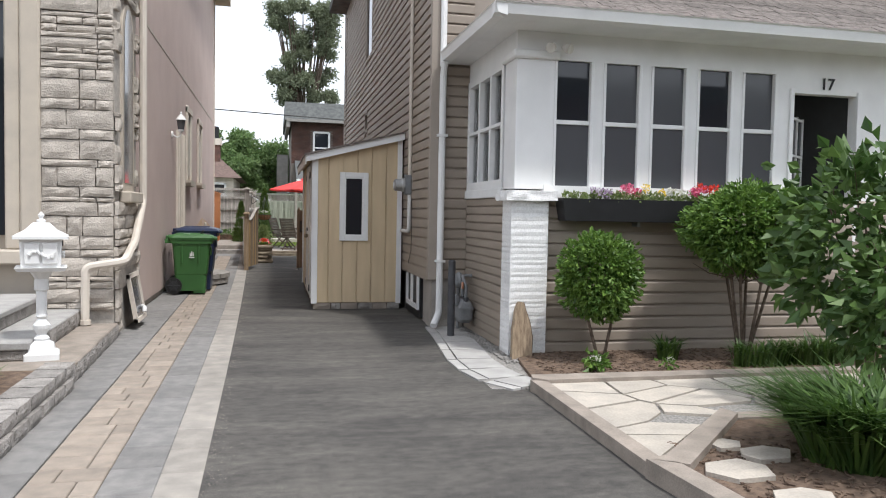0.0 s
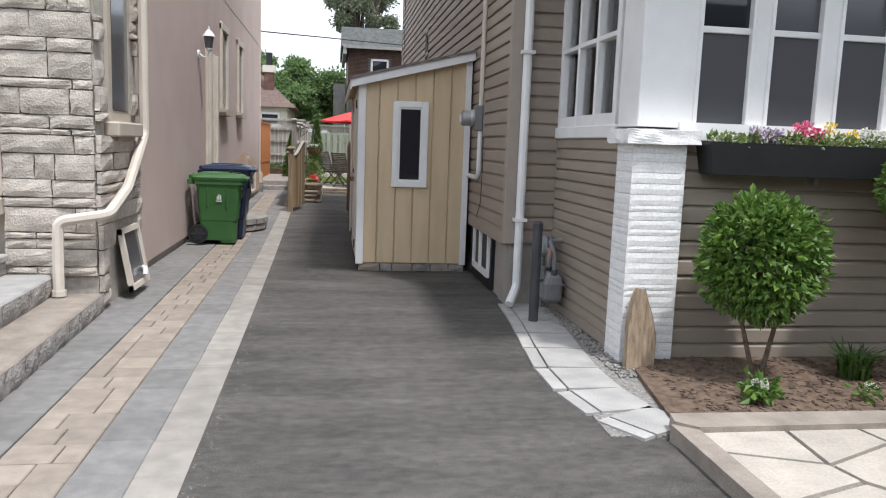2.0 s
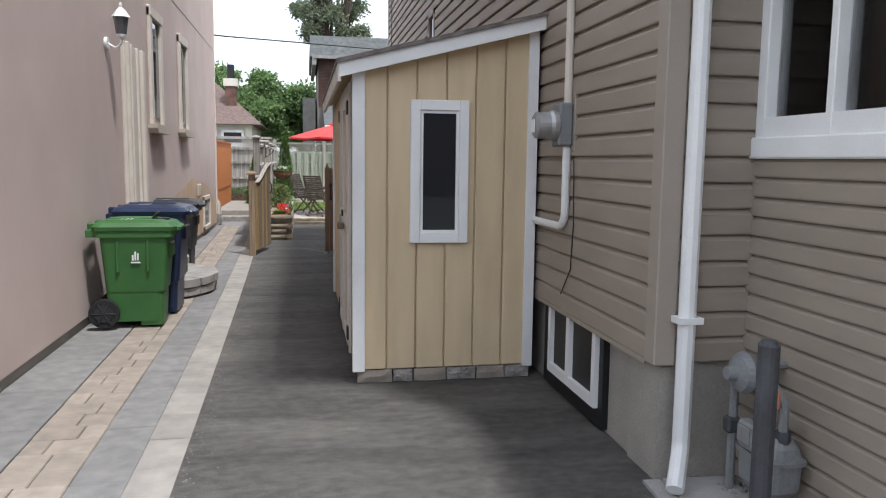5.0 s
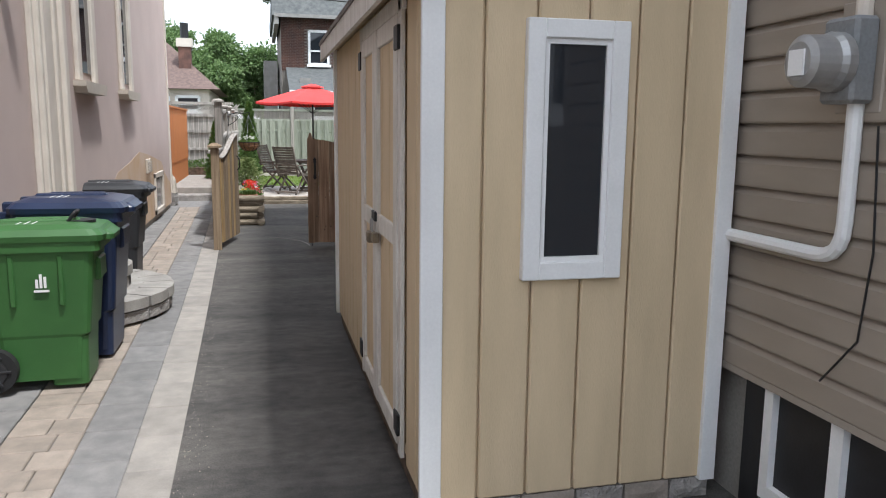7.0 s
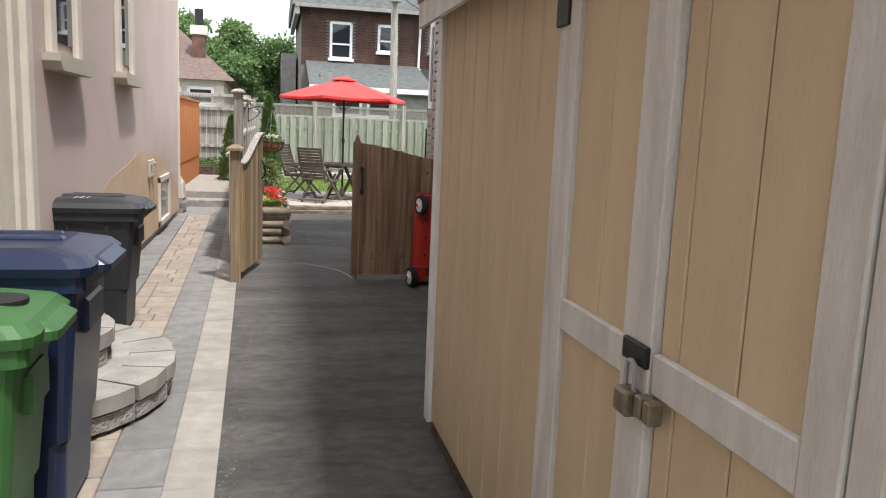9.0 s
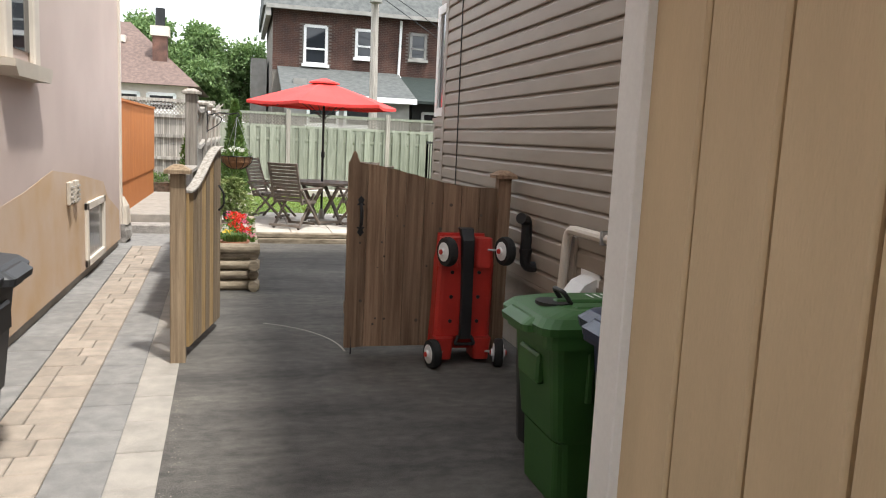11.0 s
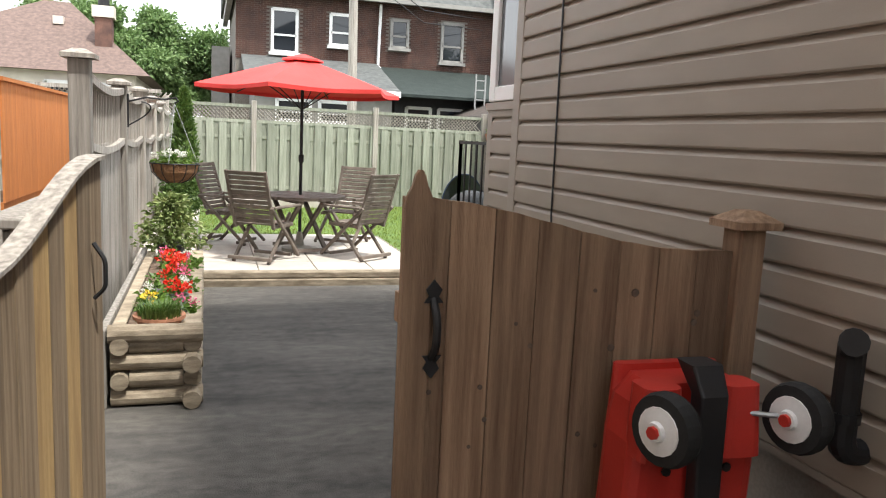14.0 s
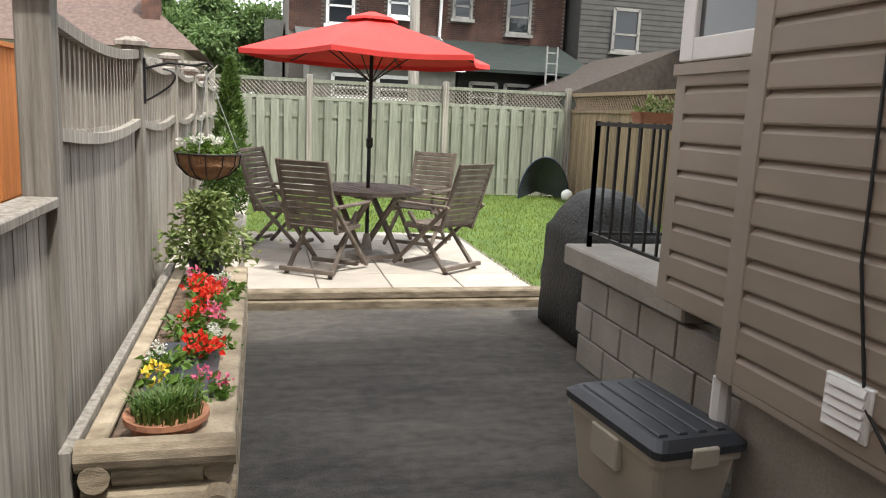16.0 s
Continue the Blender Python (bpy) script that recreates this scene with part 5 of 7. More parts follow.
single("pebbles", gb, GRAVEL, "loose grey pebbles against the porch wall", "pebbles", kind="stuff")
mulch = bmesh.new()
for _ in range(1500):
    m_ = pose(r.uniform(2.35, 6.4), r.uniform(6.0, 7.25), 0.044, r.uniform(-25, 25), r.uniform(-25, 25), r.uniform(0, 180))
    box(-0.02, 0.02, -0.006, 0.006, -0.003, 0.004, bm=mulch, m=m_)
for _ in range(500):
    m_ = pose(r.uniform(2.3, 3.4), r.uniform(2.8, 4.2), 0.065, r.uniform(-25, 25), r.uniform(-25, 25), r.uniform(0, 180))
    box(-0.02, 0.02, -0.006, 0.006, -0.003, 0.004, bm=mulch, m=m_)
single("mulch_chips", mulch, SOIL, "brown wood chips on the beds", "mulch", kind="stuff")


def shrub(x, y, trunks, c, rad, n, leaf, seed, label, size=0.05, aspect=1.7):
    t = thing("shrub", label, "shrub", x, y, 0.05)
    r = random.Random(seed)
    for k in range(trunks):
        a = 6.28 * k / trunks + r.uniform(-0.4, 0.4)
        s = 0.05 if trunks < 3 else 0.1
        tip = (c[0] + rad[0] * 0.5 * math.cos(a), c[1] + rad[1] * 0.5 * math.sin(a), c[2] + rad[2] * 0.3)
        p0 = (s * 0.4 * math.cos(a), s * 0.4 * math.sin(a), -0.02)
        mid = tuple(p * 0.45 + q * 0.55 + r.uniform(-0.03, 0.03) for p, q in zip(p0, tip))
        part("trunk", tube([p0, mid, tip], [0.018, 0.014, 0.006], 7), BARK, t)
        for j in range(5):
            e = tuple(c[i] + rad[i] * r.uniform(-0.8, 0.8) for i in range(3))
            part("limb", tube([mid, tuple((p + q) / 2 + r.uniform(-0.04, 0.04) for p, q in zip(mid, e)), e], [0.008, 0.005, 0.002], 5), BARK, t)
    part("crown", scatter_leaves(n, in_ball(c, rad, 0.6, 0.09 if n > 3000 else 0.2, seed), size, seed, aspect=aspect), leaf, t)
    return t


shrub(3.06, 6.78, 2, (-0.03, 0, 0.8), (0.4, 0.36, 0.42), 6500, LEAF_BOX, 1, "small round clipped shrub on two stems")
shrub(4.55, 6.7, 6, (0.05, -0.05, 1.27), (0.74, 0.5, 0.45), 12000, LEAF_BOX, 2, "large round clipped shrub on bare stems", size=0.055)
shrub(4.55, 4.95, 4, (-0.1, -0.1, 1.25), (0.95, 0.55, 0.8), 1700, LEAF_DARK, 3, "open leafy shrub with broad dark green leaves", size=0.12)
shrub(4.1, 4.4, 2, (0.15, -0.1, 0.85), (0.55, 0.4, 0.6), 700, LEAF_DARK, 9, "young leafy shrub with broad leaves", size=0.11)
for nm, c, s, h, n, sd, lab in (("grass_clump", (3.3, 3.7, 0.06), (0.36, 0.3), 0.48, 2200, 1, "dense arching clump of dark green grass"), ("grass_clump", (3.75, 6.75, 0.04), (0.09, 0.08), 0.24, 130, 2, "small dark grass tuft in the mulch"), ("grass_clump", (4.5, 6.35, 0.04), (0.3, 0.1), 0.28, 260, 3, "light green grass tufts under the shrub"), ("grass_clump", (5.2, 6.4, 0.04), (0.5, 0.14), 0.3, 400, 4, "light green grassy perennials in the bed")):
    single(nm, blades(n, c, s, h, sd, bend=1.25 if n > 800 else 0.8, width=0.009), BLADE, lab, "grass")


def flower_plant(x, y, z, leaf_r, leaf_n, leaf, petal, heads, head_r, seed, label, lsize=0.03, spread=None, hh=0.0):
    t = thing("flowering_plant", label, "plant", x, y, z)
    part("foliage", scatter_leaves(leaf_n, in_ball((0, 0, leaf_r * 0.8), (leaf_r, leaf_r, leaf_r * 0.8), 0.3, 0.2, seed), lsize, seed), leaf, t)
    r = random.Random(seed)
    for k in range(heads):
        a, q = r.uniform(0, 6.28), r.uniform(0.1, 1) * (spread or leaf_r * 0.8)
        c = (q * math.cos(a), q * math.sin(a), leaf_r * r.uniform(1.1, 1.5) + hh)
        part("flower", scatter_leaves(34, in_ball(c, (head_r, head_r, head_r * 0.75), 0.4, 0.1, k), head_r * 0.7, seed * 7 + k, aspect=1.2, droop=-0.2), petal, t)
    return t


flower_plant(2.8, 6.3, 0.04, 0.1, 130, LEAF_BOX, PETAL_WHITE, 6, 0.025, 31, "low green plant with cream flowers in mulch", lsize=0.06)
flower_plant(3.5, 6.3, 0.04, 0.07, 40, LEAF_BOX, PETAL_WHITE, 3, 0.022, 32, "tiny plant with cream flowers in mulch", lsize=0.05)
flower_plant(3.85, 3.95, 0.07, 0.14, 120, LEAF_BOX, PETAL_RED, 2, 0.05, 33, "red flowering plant behind the grass clump", lsize=0.07)
fb = thing("window_box", "black window box planted with mixed flowers", "planter", 2.74, PY - 0.25, 1.37)
part("box", loft([(0.04, 1.72, 0.02, 0.21, 0.0, 0.004), (0.0, 1.76, 0.0, 0.225, 0.22, 0.004)]), BLACK, fb)
part("bracket", box(0.85, 0.88, 0.1, 0.225, -0.05, 0.0), STEEL, fb)
part("foliage", scatter_leaves(700, lambda q: ((q.uniform(0.05, 1.7), q.uniform(0.02, 0.18), 0.21 + q.uniform(0, 0.07)), (0, -0.3, 0.6)), 0.045, 12), LEAF_PALE, fb)
for k, (px_, mt, n) in enumerate(((0.42, PETAL_PURPLE, 5), (0.8, PETAL_PINK, 4), (1.02, PETAL_YELLOW, 2), (1.3, PETAL_WHITE, 3), (1.5, PETAL_PINK, 4), (1.6, PETAL_RED, 3))):
    r = random.Random(k)
    for j in range(n):
        c = (px_ + r.uniform(-0.1, 0.1), 0.04 + r.uniform(-0.05, 0.08), 0.29 + r.uniform(-0.08 if k == 0 else 0, 0.07))
        part("flower", scatter_leaves(40, in_ball(c, (0.045, 0.045, 0.04), 0.3, 0.1, j), 0.035, k * 9 + j, aspect=1.2, droop=-0.1), mt, fb)
lg = thing("split_log_slab", "weathered split log leaning on the white column", "log", 2.36, 7.1, 0.0, 0, rx=-7)
part("slab", prism([(-0.1, 0), (0.1, 0), (0.11, 0.22), (0.09, 0.36), (0.05, 0.48), (0.03, 0.56), (-0.02, 0.57), (-0.05, 0.5), (-0.085, 0.3)], -0.045, 0.02, m=XZ), SLICE, lg)
part("bark_edge", tube([(0.1, -0.01, 0.0), (0.112, -0.01, 0.22), (0.09, -0.01, 0.36), (0.05, -0.01, 0.48), (0.03, -0.01, 0.56)], 0.018, 6), BARK, lg)

num = bpy.data.curves.new("house_number", "FONT")
num.body, num.size, num.extrude, num.align_x = "17", 0.18, 0.006, "CENTER"
nob = new("house_number", num)
nob.matrix_basis = pose(5.86, PY - 0.012, 2.84, 90, 0, 0)
num.materials.append(BLACK)
tagged(nob, "black house number 17 above the porch door", "sign")
fldl = thing("security_floodlight", "white twin floodlight on the porch corner", "lamp", 2.72, PY - 0.06, 3.1)
part("base", cyl((0, 0.06, 0), (0, 0.02, 0), 0.05), WHITE, fldl)
for s in (-1, 1):
    part("lamp_head", spin([(0.02, 0), (0.045, 0.04), (0.05, 0.1)], 12, m=pose(s * 0.05, 0.0, -0.01, 110, 0, s * 35)), WORNWHITE, fldl)

# ---- house wall fittings ----
dsp = thing("white_downspout", "white downspout with straps down the house corner", "downspout")
part("pipe", tube(arc([(1.98, HF - 0.16, EZ), (1.98, HF - 0.07, 3.1), (1.98, HF - 0.07, 0.2), (1.88, HF - 0.22, 0.06)], 0.06), 0.042, 10), WHITE, dsp)
for z in (2.35, 0.82):
    part("strap", box(1.92, 2.04, HF - 0.12, HF - 0.02, z, z + 0.03), WHITE, dsp)
part("upper_pipe", tube([(1.98, HF - 0.06, 3.2), (1.98, HF - 0.06, 6.7)], 0.04, 10), WHITE, dsp)
bol = thing("bollard", "dark grey steel post guarding the gas meter", "post", 1.98, 8.48, 0)
part("pipe", cyl((0, 0, -0.05), (0.0, 0, 0.87), 0.042, seg=16), DARKPIPE, bol)
part("cap", cyl((0, 0, 0.87), (0, 0, 0.89), 0.044, 0.03, seg=16), DARKPIPE, bol)
gm = thing("gas_meter", "grey gas meter with pipes on the porch wall", "meter", 2.2, 8.75, 0.0)
part("body", loft([(-0.06, 0.06, -0.1, 0.1, 0.14, 0.04), (-0.085, 0.085, -0.13, 0.13, 0.18, 0.05), (-0.09, 0.09, -0.135, 0.135, 0.32, 0.05), (-0.075, 0.075, -0.125, 0.125, 0.37, 0.05), (-0.05, 0.05, -0.09, 0.09, 0.41, 0.04)]), GREYPIPE, gm)
part("flange", loft([(-0.1, 0.1, -0.145, 0.145, 0.3, 0.05), (-0.1, 0.1, -0.145, 0.145, 0.32, 0.05)]), GREYPIPE, gm)
part("index_box", box(-0.13, -0.07, -0.06, 0.06, 0.34, 0.46, bevel=0.012), GREYPIPE, gm)
part("dial", box(-0.136, -0.13, -0.045, 0.045, 0.37, 0.44), STEEL, gm)
for y in (-0.08, 0.08):
    part("union_nut", cyl((0, y, 0.39), (0, y, 0.44), 0.034, seg=6), DARKPIPE, gm)
part("pipe", tube(arc([(0, 0.08, 0.42), (0, 0.08, 0.6), (0, 0.3, 0.6), (0, 0.3, 0.02)], 0.04), 0.022, 8), GREYPIPE, gm)
part("pipe", tube(arc([(0, -0.08, 0.42), (0, -0.08, 0.56), (0, 0.1, 0.68), (0.12, 0.1, 0.68)], 0.04), 0.02, 8), GREYPIPE, gm)
part("regulator", spin([(0.03, -0.06), (0.085, -0.03), (0.1, 0.0), (0.085, 0.03), (0.04, 0.05), (0.03, 0.09)], 18, m=pose(-0.02, 0.2, 0.62, 0, -90, 0)), GREYPIPE, gm)
part("valve", box(-0.04, 0.03, 0.27, 0.33, 0.3, 0.38, bevel=0.012), DARKPIPE, gm)
part("tag", box(-0.05, -0.03, -0.1, -0.05, 0.54, 0.62, bevel=0.006), TERRACOTTA, gm, "faded orange tag")
em = thing("electric_meter", "grey electric meter with glass dome on the siding", "meter", HX - 0.02, 10.46, 1.8)
part("backing", box(-0.01, 0.02, -0.1, 0.1, -0.16, 0.2, bevel=0.005), TRIMBROWN, em)
part("socket", box(-0.1, -0.01, -0.075, 0.075, -0.13, 0.14, bevel=0.012), GREYPIPE, em)
part("dome", spin([(0.095, 0), (0.095, 0.03), (0.085, 0.05), (0.082, 0.13), (0.06, 0.145)], 22, m=pose(-0.1, 0, 0.0, 0, -90, 0)), STEEL, em, "glass meter dome")
part("dial", box(-0.252, -0.246, -0.035, 0.035, -0.045, 0.035), WHITE, em)
ct = thing("electric_conduit", "white electrical conduit along the siding", "conduit")
part("pipe", tube(arc([(HX - 0.05, 10.44, 6.7), (HX - 0.05, 10.44, 1.94)], 0.05), 0.026, 10), CREAM, ct)
part("pipe", tube(arc([(HX - 0.05, 10.44, 1.67), (HX - 0.05, 10.44, 1.16), (HX - 0.05, 11.3, 1.16)], 0.12), 0.026, 10), WHITE, ct)
part("wire", tube([(HX - 0.03, 10.36, 1.6), (HX - 0.03, 10.33, 1.2), (HX - 0.03, 10.36, 0.9), (HX - 0.04, 10.5, 0.72)], 0.004, 5), BLACK, ct)
wp = thing("white_wall_pipe", "white pipe running along the siding then down", "pipe")
part("pipe", tube(arc([(HX - 0.08, 15.1, 1.12), (HX - 0.08, 17.44, 1.1), (HX - 0.08, 17.5, 0.5)], 0.09), 0.03, 10), CREAM, wp)
part("board", box(HX - 0.045, HX - 0.02, 17.4, 17.45, 0.55, 1.05), TRIMBROWN, wp)
for y in (15.9, 16.9):
    part("strap", box(HX - 0.12, HX - 0.015, y, y + 0.02, 1.07, 1.15), STEEL, wp)
hd = thing("dryer_vent_hood", "white dryer vent hood on the siding", "vent")
part("hood", prism([(HX - 0.02, 0.63), (HX - 0.18, 0.66), (HX - 0.16, 0.72), (HX - 0.1, 0.8), (HX - 0.02, 0.84)], 17.1, 17.3, m=XZ), WHITE, hd)
part("flange", box(HX - 0.025, HX - 0.012, 17.07, 17.33, 0.6, 0.87, bevel=0.004), WHITE, hd)
bp_ = thing("black_vent_pipe", "black plastic vent elbow on the siding", "pipe")
part("pipe", tube(arc([(HX - 0.02, 18.1, 0.74), (HX - 0.1, 18.1, 0.74), (HX - 0.1, 18.1, 1.08), (HX - 0.18, 18.02, 1.1)], 0.06), 0.04, 12), BLACK, bp_)
part("collar", cyl((HX - 0.1, 18.1, 0.84), (HX - 0.1, 18.1, 0.87), 0.047), BLACK, bp_)
cbl = thing("wall_cable", "thin black cable down the siding", "cable")
part("wire", tube([(HX - 0.03, 20.33, 6.5), (HX - 0.03, 20.33, 3.0), (HX - 0.03, 20.29, 1.2), (HX - 0.03, 20.2, 0.78), (HX - 0.05, 20.0, 0.62), (HX - 0.05, 19.7, 0.6)], 0.006, 5), BLACK, cbl)
lv = thing("louvred_vent", "white square louvred vent low on the siding", "vent")
part("housing", box(HX - 0.035, HX - 0.01, 20.17, 20.37, 0.66, 0.84, bevel=0.005), WHITE, lv)
for k in range(5):
    part("louvre", box(-0.01, 0.0, 20.19, 20.35, -0.012, 0.012, m=pose(HX - 0.035, 0, 0.684 + k * 0.033, 0, 20, 0)), WHITE, lv)
dl = thing("low_downspout", "white downspout at the back corner of the house", "downspout")
part("pipe", tube(arc([(HX + 0.01, HB + 0.03, 0.6), (HX + 0.01, HB + 0.03, 0.16), (HX - 0.12, HB - 0.08, 0.06)], 0.06), 0.04, 8), WHITE, dl)

# ---- gates ----


def gate_boards(parent, length, n, top, mat_, bottom=0.05, depth=0.02):
    """Boards along +x whose tops follow top(u)."""
    bw_ = length / n
    for k in range(n):
        a, b_ = k * bw_ + 0.002, (k + 1) * bw_ - 0.002
        m_ = mat_(k) if callable(mat_) else mat_
        part("board", prism([(a, bottom), (b_, bottom), (b_, top(b_ / length)), ((a + b_) / 2, top((a + b_) / 2 / length) + 0.003), (a, top(a / length))], -depth / 2 + (k % 2) * 0.003, depth / 2, m=XZ), m_, parent)


def post(x, y, h, name="gate_post", label="weathered square gate post with a flat cap", s=0.06, mt=None):
    t = thing(name, label, "post", x, y, 0)
    part("shaft", box(-s, s, -s, s, -0.05, h - 0.06, bevel=0.006), mt or WOOD, t)
    part("cap", loft([(-s - 0.035, s + 0.035, -s - 0.035, s + 0.035, h - 0.06, 0.005), (-s - 0.035, s + 0.035, -s - 0.035, s + 0.035, h - 0.035, 0.005), (-s * 0.6, s * 0.6, -s * 0.6, s * 0.6, h, 0.005)]), mt or WOOD, t)
    return t


post(-0.625, 18.46, 1.37, s=0.05)
gl = thing("wooden_gate", "open weathered board gate with a curved top", "gate", -0.57, 18.54, 0, 78)
gate_boards(gl, 0.92, 8, lambda u: 1.17 + 0.3 * (0.5 - 0.5 * math.cos(math.pi * u)), lambda k: YELLOWWOOD if k in (0, 3, 5) else WOOD, bottom=0.08)
for z in (0.25, 1.0):
    part("rail", box(0, 0.92, 0.012, 0.05, z, z + 0.09), WOOD, gl)
tb = bmesh.new()
for k in range(10):
    u0, u1 = k / 10, (k + 1) / 10
    f = lambda u: 1.172 + 0.3 * (0.5 - 0.5 * math.cos(math.pi * u))
    prism([(u0 * 0.92, f(u0)), (u1 * 0.92, f(u1)), (u1 * 0.92, f(u1) + 0.014), (u0 * 0.92, f(u0) + 0.014)], -0.03, 0.04, bm=tb, m=XZ)
part("top_trim", tb, GREYWOOD, gl, "pale curved cap strip")
part("handle", tube(arc([(0.8, -0.02, 0.98), (0.8, -0.06, 1.02), (0.8, -0.06, 1.12), (0.8, -0.02, 1.18)], 0.02), 0.008, 6), BLACK, gl)
post(1.735, 18.56, 1.41, s=0.05, mt=GATEWOOD)
gr = thing("wooden_gate", "brown board gate with a curved top and black handle", "gate", 0.54, 18.56, 0, 0)
gate_boards(gr, 1.15, 8, lambda u: 1.43 - 0.02 * u - 0.14 * (0.5 - 0.5 * math.cos(math.pi * min(1, u * 1.15))), GATEWOOD, bottom=0.05, depth=0.03)
part("board", prism([(0.0, 0.05), (0.085, 0.05), (0.085, 1.4), (0.078, 1.435), (0.064, 1.465), (0.058, 1.49), (0.048, 1.508), (0.036, 1.508), (0.026, 1.49), (0.02, 1.465), (0.006, 1.435), (0.0, 1.4)], -0.035, -0.017, m=XZ), GATEWOOD, gr, "lead board with pointed top")
for z in (0.3, 1.05):
    part("rail", box(0, 1.15, 0.018, 0.055, z, z + 0.09), GATEWOOD, gr)
part("handle", tube(arc([(0.095, -0.035, 1.13), (0.095, -0.085, 1.08), (0.095, -0.085, 1.0), (0.095, -0.035, 0.95)], 0.03), [0.012] * 1 + [0.013] * 12 + [0.012], 8), BLACK, gr, "black thumb-latch handle")
for z, s in ((1.14, 1), (0.94, -1)):
    part("handle_plate", prism([(0.095, z + s * 0.05), (0.12, z + s * 0.02), (0.11, z), (0.125, z - s * 0.02), (0.065, z - s * 0.02), (0.08, z), (0.07, z + s * 0.02)], -0.042, -0.034, m=XZ), BLACK, gr)
part("drop_rod", cyl((0.05, -0.03, 0.0), (0.05, -0.03, 0.14), 0.006, seg=6), BLACK, gr)
kn = random.Random(4)
for _ in range(26):
    kx, kz = kn.uniform(0.05, 1.1), kn.uniform(0.15, 1.25)
    part("knot", cyl((kx, -0.0185, kz), (kx, -0.0155, kz), kn.uniform(0.006, 0.014), seg=8), BARK, gr)
scrape = [(-0.52 + q * math.cos(radians(a)), 18.56 + q * math.sin(radians(a))) for q, rng in ((1.085, range(2, 64, 4)), (1.07, range(62, 0, -4))) for a in rng]
single("scrape_mark", prism(scrape, 0.0005, 0.003), CONCRETE, "pale scrape arc left by the gate", "mark", kind=STRUCT)

# ---- wagon on end ----
wg = thing("toy_wagon", "red plastic wagon stood on end, wheels outward", "wagon", 1.365, 18.3, 0.0, -2)
part("tub", loft([(-0.2, 0.2, -0.02, 0.14, 0.1, 0.05), (-0.21, 0.22, -0.07, 0.14, 0.2, 0.05), (-0.2, 0.22, -0.09, 0.14, 0.75, 0.05), (-0.18, 0.21, -0.06, 0.14, 0.86, 0.05), (-0.13, 0.17, -0.03, 0.14, 0.92, 0.06)]), REDPLASTIC, wg)
part("tub_rim", loft([(-0.215, 0.225, 0.11, 0.15, 0.06, 0.02), (-0.17, 0.19, 0.11, 0.15, 0.94, 0.02)]), REDPLASTIC, wg)
for s in (-1, 1):
    part("wheel_arch", loft([(s * 0.14 - 0.06, s * 0.14 + 0.06, -0.12, 0.1, 0.04, 0.03), (s * 0.14 - 0.07, s * 0.14 + 0.07, -0.14, 0.1, 0.2, 0.03)]), REDPLASTIC, wg)
    part("panel", loft([(s * 0.13 - 0.07, s * 0.13 + 0.07, -0.125, 0, 0.72, 0.03), (s * 0.13 - 0.06, s * 0.13 + 0.06, -0.11, 0, 0.93, 0.03)]), REDPLASTIC, wg)
part("pull_handle", loft([(-0.035, 0.05, -0.15, -0.1, 0.2, 0.01), (-0.035, 0.045, -0.16, -0.1, 0.5, 0.01), (-0.05, 0.04, -0.16, -0.1, 0.92, 0.01), (-0.06, 0.04, -0.12, -0.03, 1.0, 0.01)]), BLACK, wg, "black folded pull handle")
part("grip", tube(arc([(-0.04, -0.13, 0.22), (-0.07, -0.14, 0.16), (0.08, -0.14, 0.16), (0.05, -0.13, 0.22)], 0.02), 0.012, 6), BLACK, wg)
for z in (0.32, 0.5, 0.68):
    for s in (-1, 1):
        part("bolt", cyl((s * 0.1, -0.092, z), (s * 0.1, -0.1, z), 0.014, seg=8), BLACK, wg)
for wx, wz, ry in ((-0.235, 0.1, 12), (0.255, 0.1, -12), (-0.16, 0.84, 18), (0.265, 0.85, 14)):
    M = pose(wx, -0.17, wz, 0, 0, ry)
    wh = part("wheel", spin([(0.06, -0.032), (0.098, -0.03), (0.105, -0.012), (0.105, 0.012), (0.098, 0.03), (0.06, 0.032)], 22, m=M @ pose(0, 0, 0, 0, 90, 0)), RUBBER, wg, "black tyre on a white rim")
    for sd in (-1, 1):
        part("rim", spin([(0.068, -0.004), (0.068, 0.004), (0.03, 0.008), (0.026, 0.02)], 16, m=M @ pose(sd * 0.032, 0, 0, 0, sd * 90, 0)), WHITE, wh)
        part("hub_cap", spin([(0.02, 0.015), (0.018, 0.03)], 8, m=M @ pose(sd * 0.032, 0, 0, 0, sd * 90, 0)), REDPLASTIC, wh)
    part("axle", tube([(wx * 0.5, -0.1, wz), (wx, -0.17, wz)], 0.008, 6), STEEL, wg)

# ---- back yard ----
GZ = 0.12
single("lawn", prism([(-0.7, 24.5), (8.2, 24.5), (8.2, 32.4), (-0.7, 32.4)], -0.1, GZ), LAWN, "short green lawn behind the patio", "lawn", kind=STRUCT)
r = random.Random(9)
vs, fs = [], []
for _ in range(26000):
    x, y = r.uniform(-0.1, 6.0), r.uniform(24.6, 32.2)
    if x < 2.3 + (y - 24.5) * 0.05 and y < 27.5:
        continue
    h, a = r.uniform(0.02, 0.05), r.uniform(0, 6.28)
    k = len(vs)
    vs += [(x - 0.006 * math.cos(a), y - 0.006 * math.sin(a), GZ), (x + 0.006 * math.cos(a), y + 0.006 * math.sin(a), GZ), (x + r.uniform(-0.02, 0.02), y + r.uniform(-0.02, 0.02), GZ + h)]
    fs.append((k, k + 1, k + 2))
gm_ = bpy.data.meshes.new("lawn_grass")
gm_.from_pydata(vs, [], fs)
gm_.materials.append(LAWN_BLADE)
tagged(new("lawn_grass", gm_), "short green grass blades of the lawn", "grass", kind="stuff")
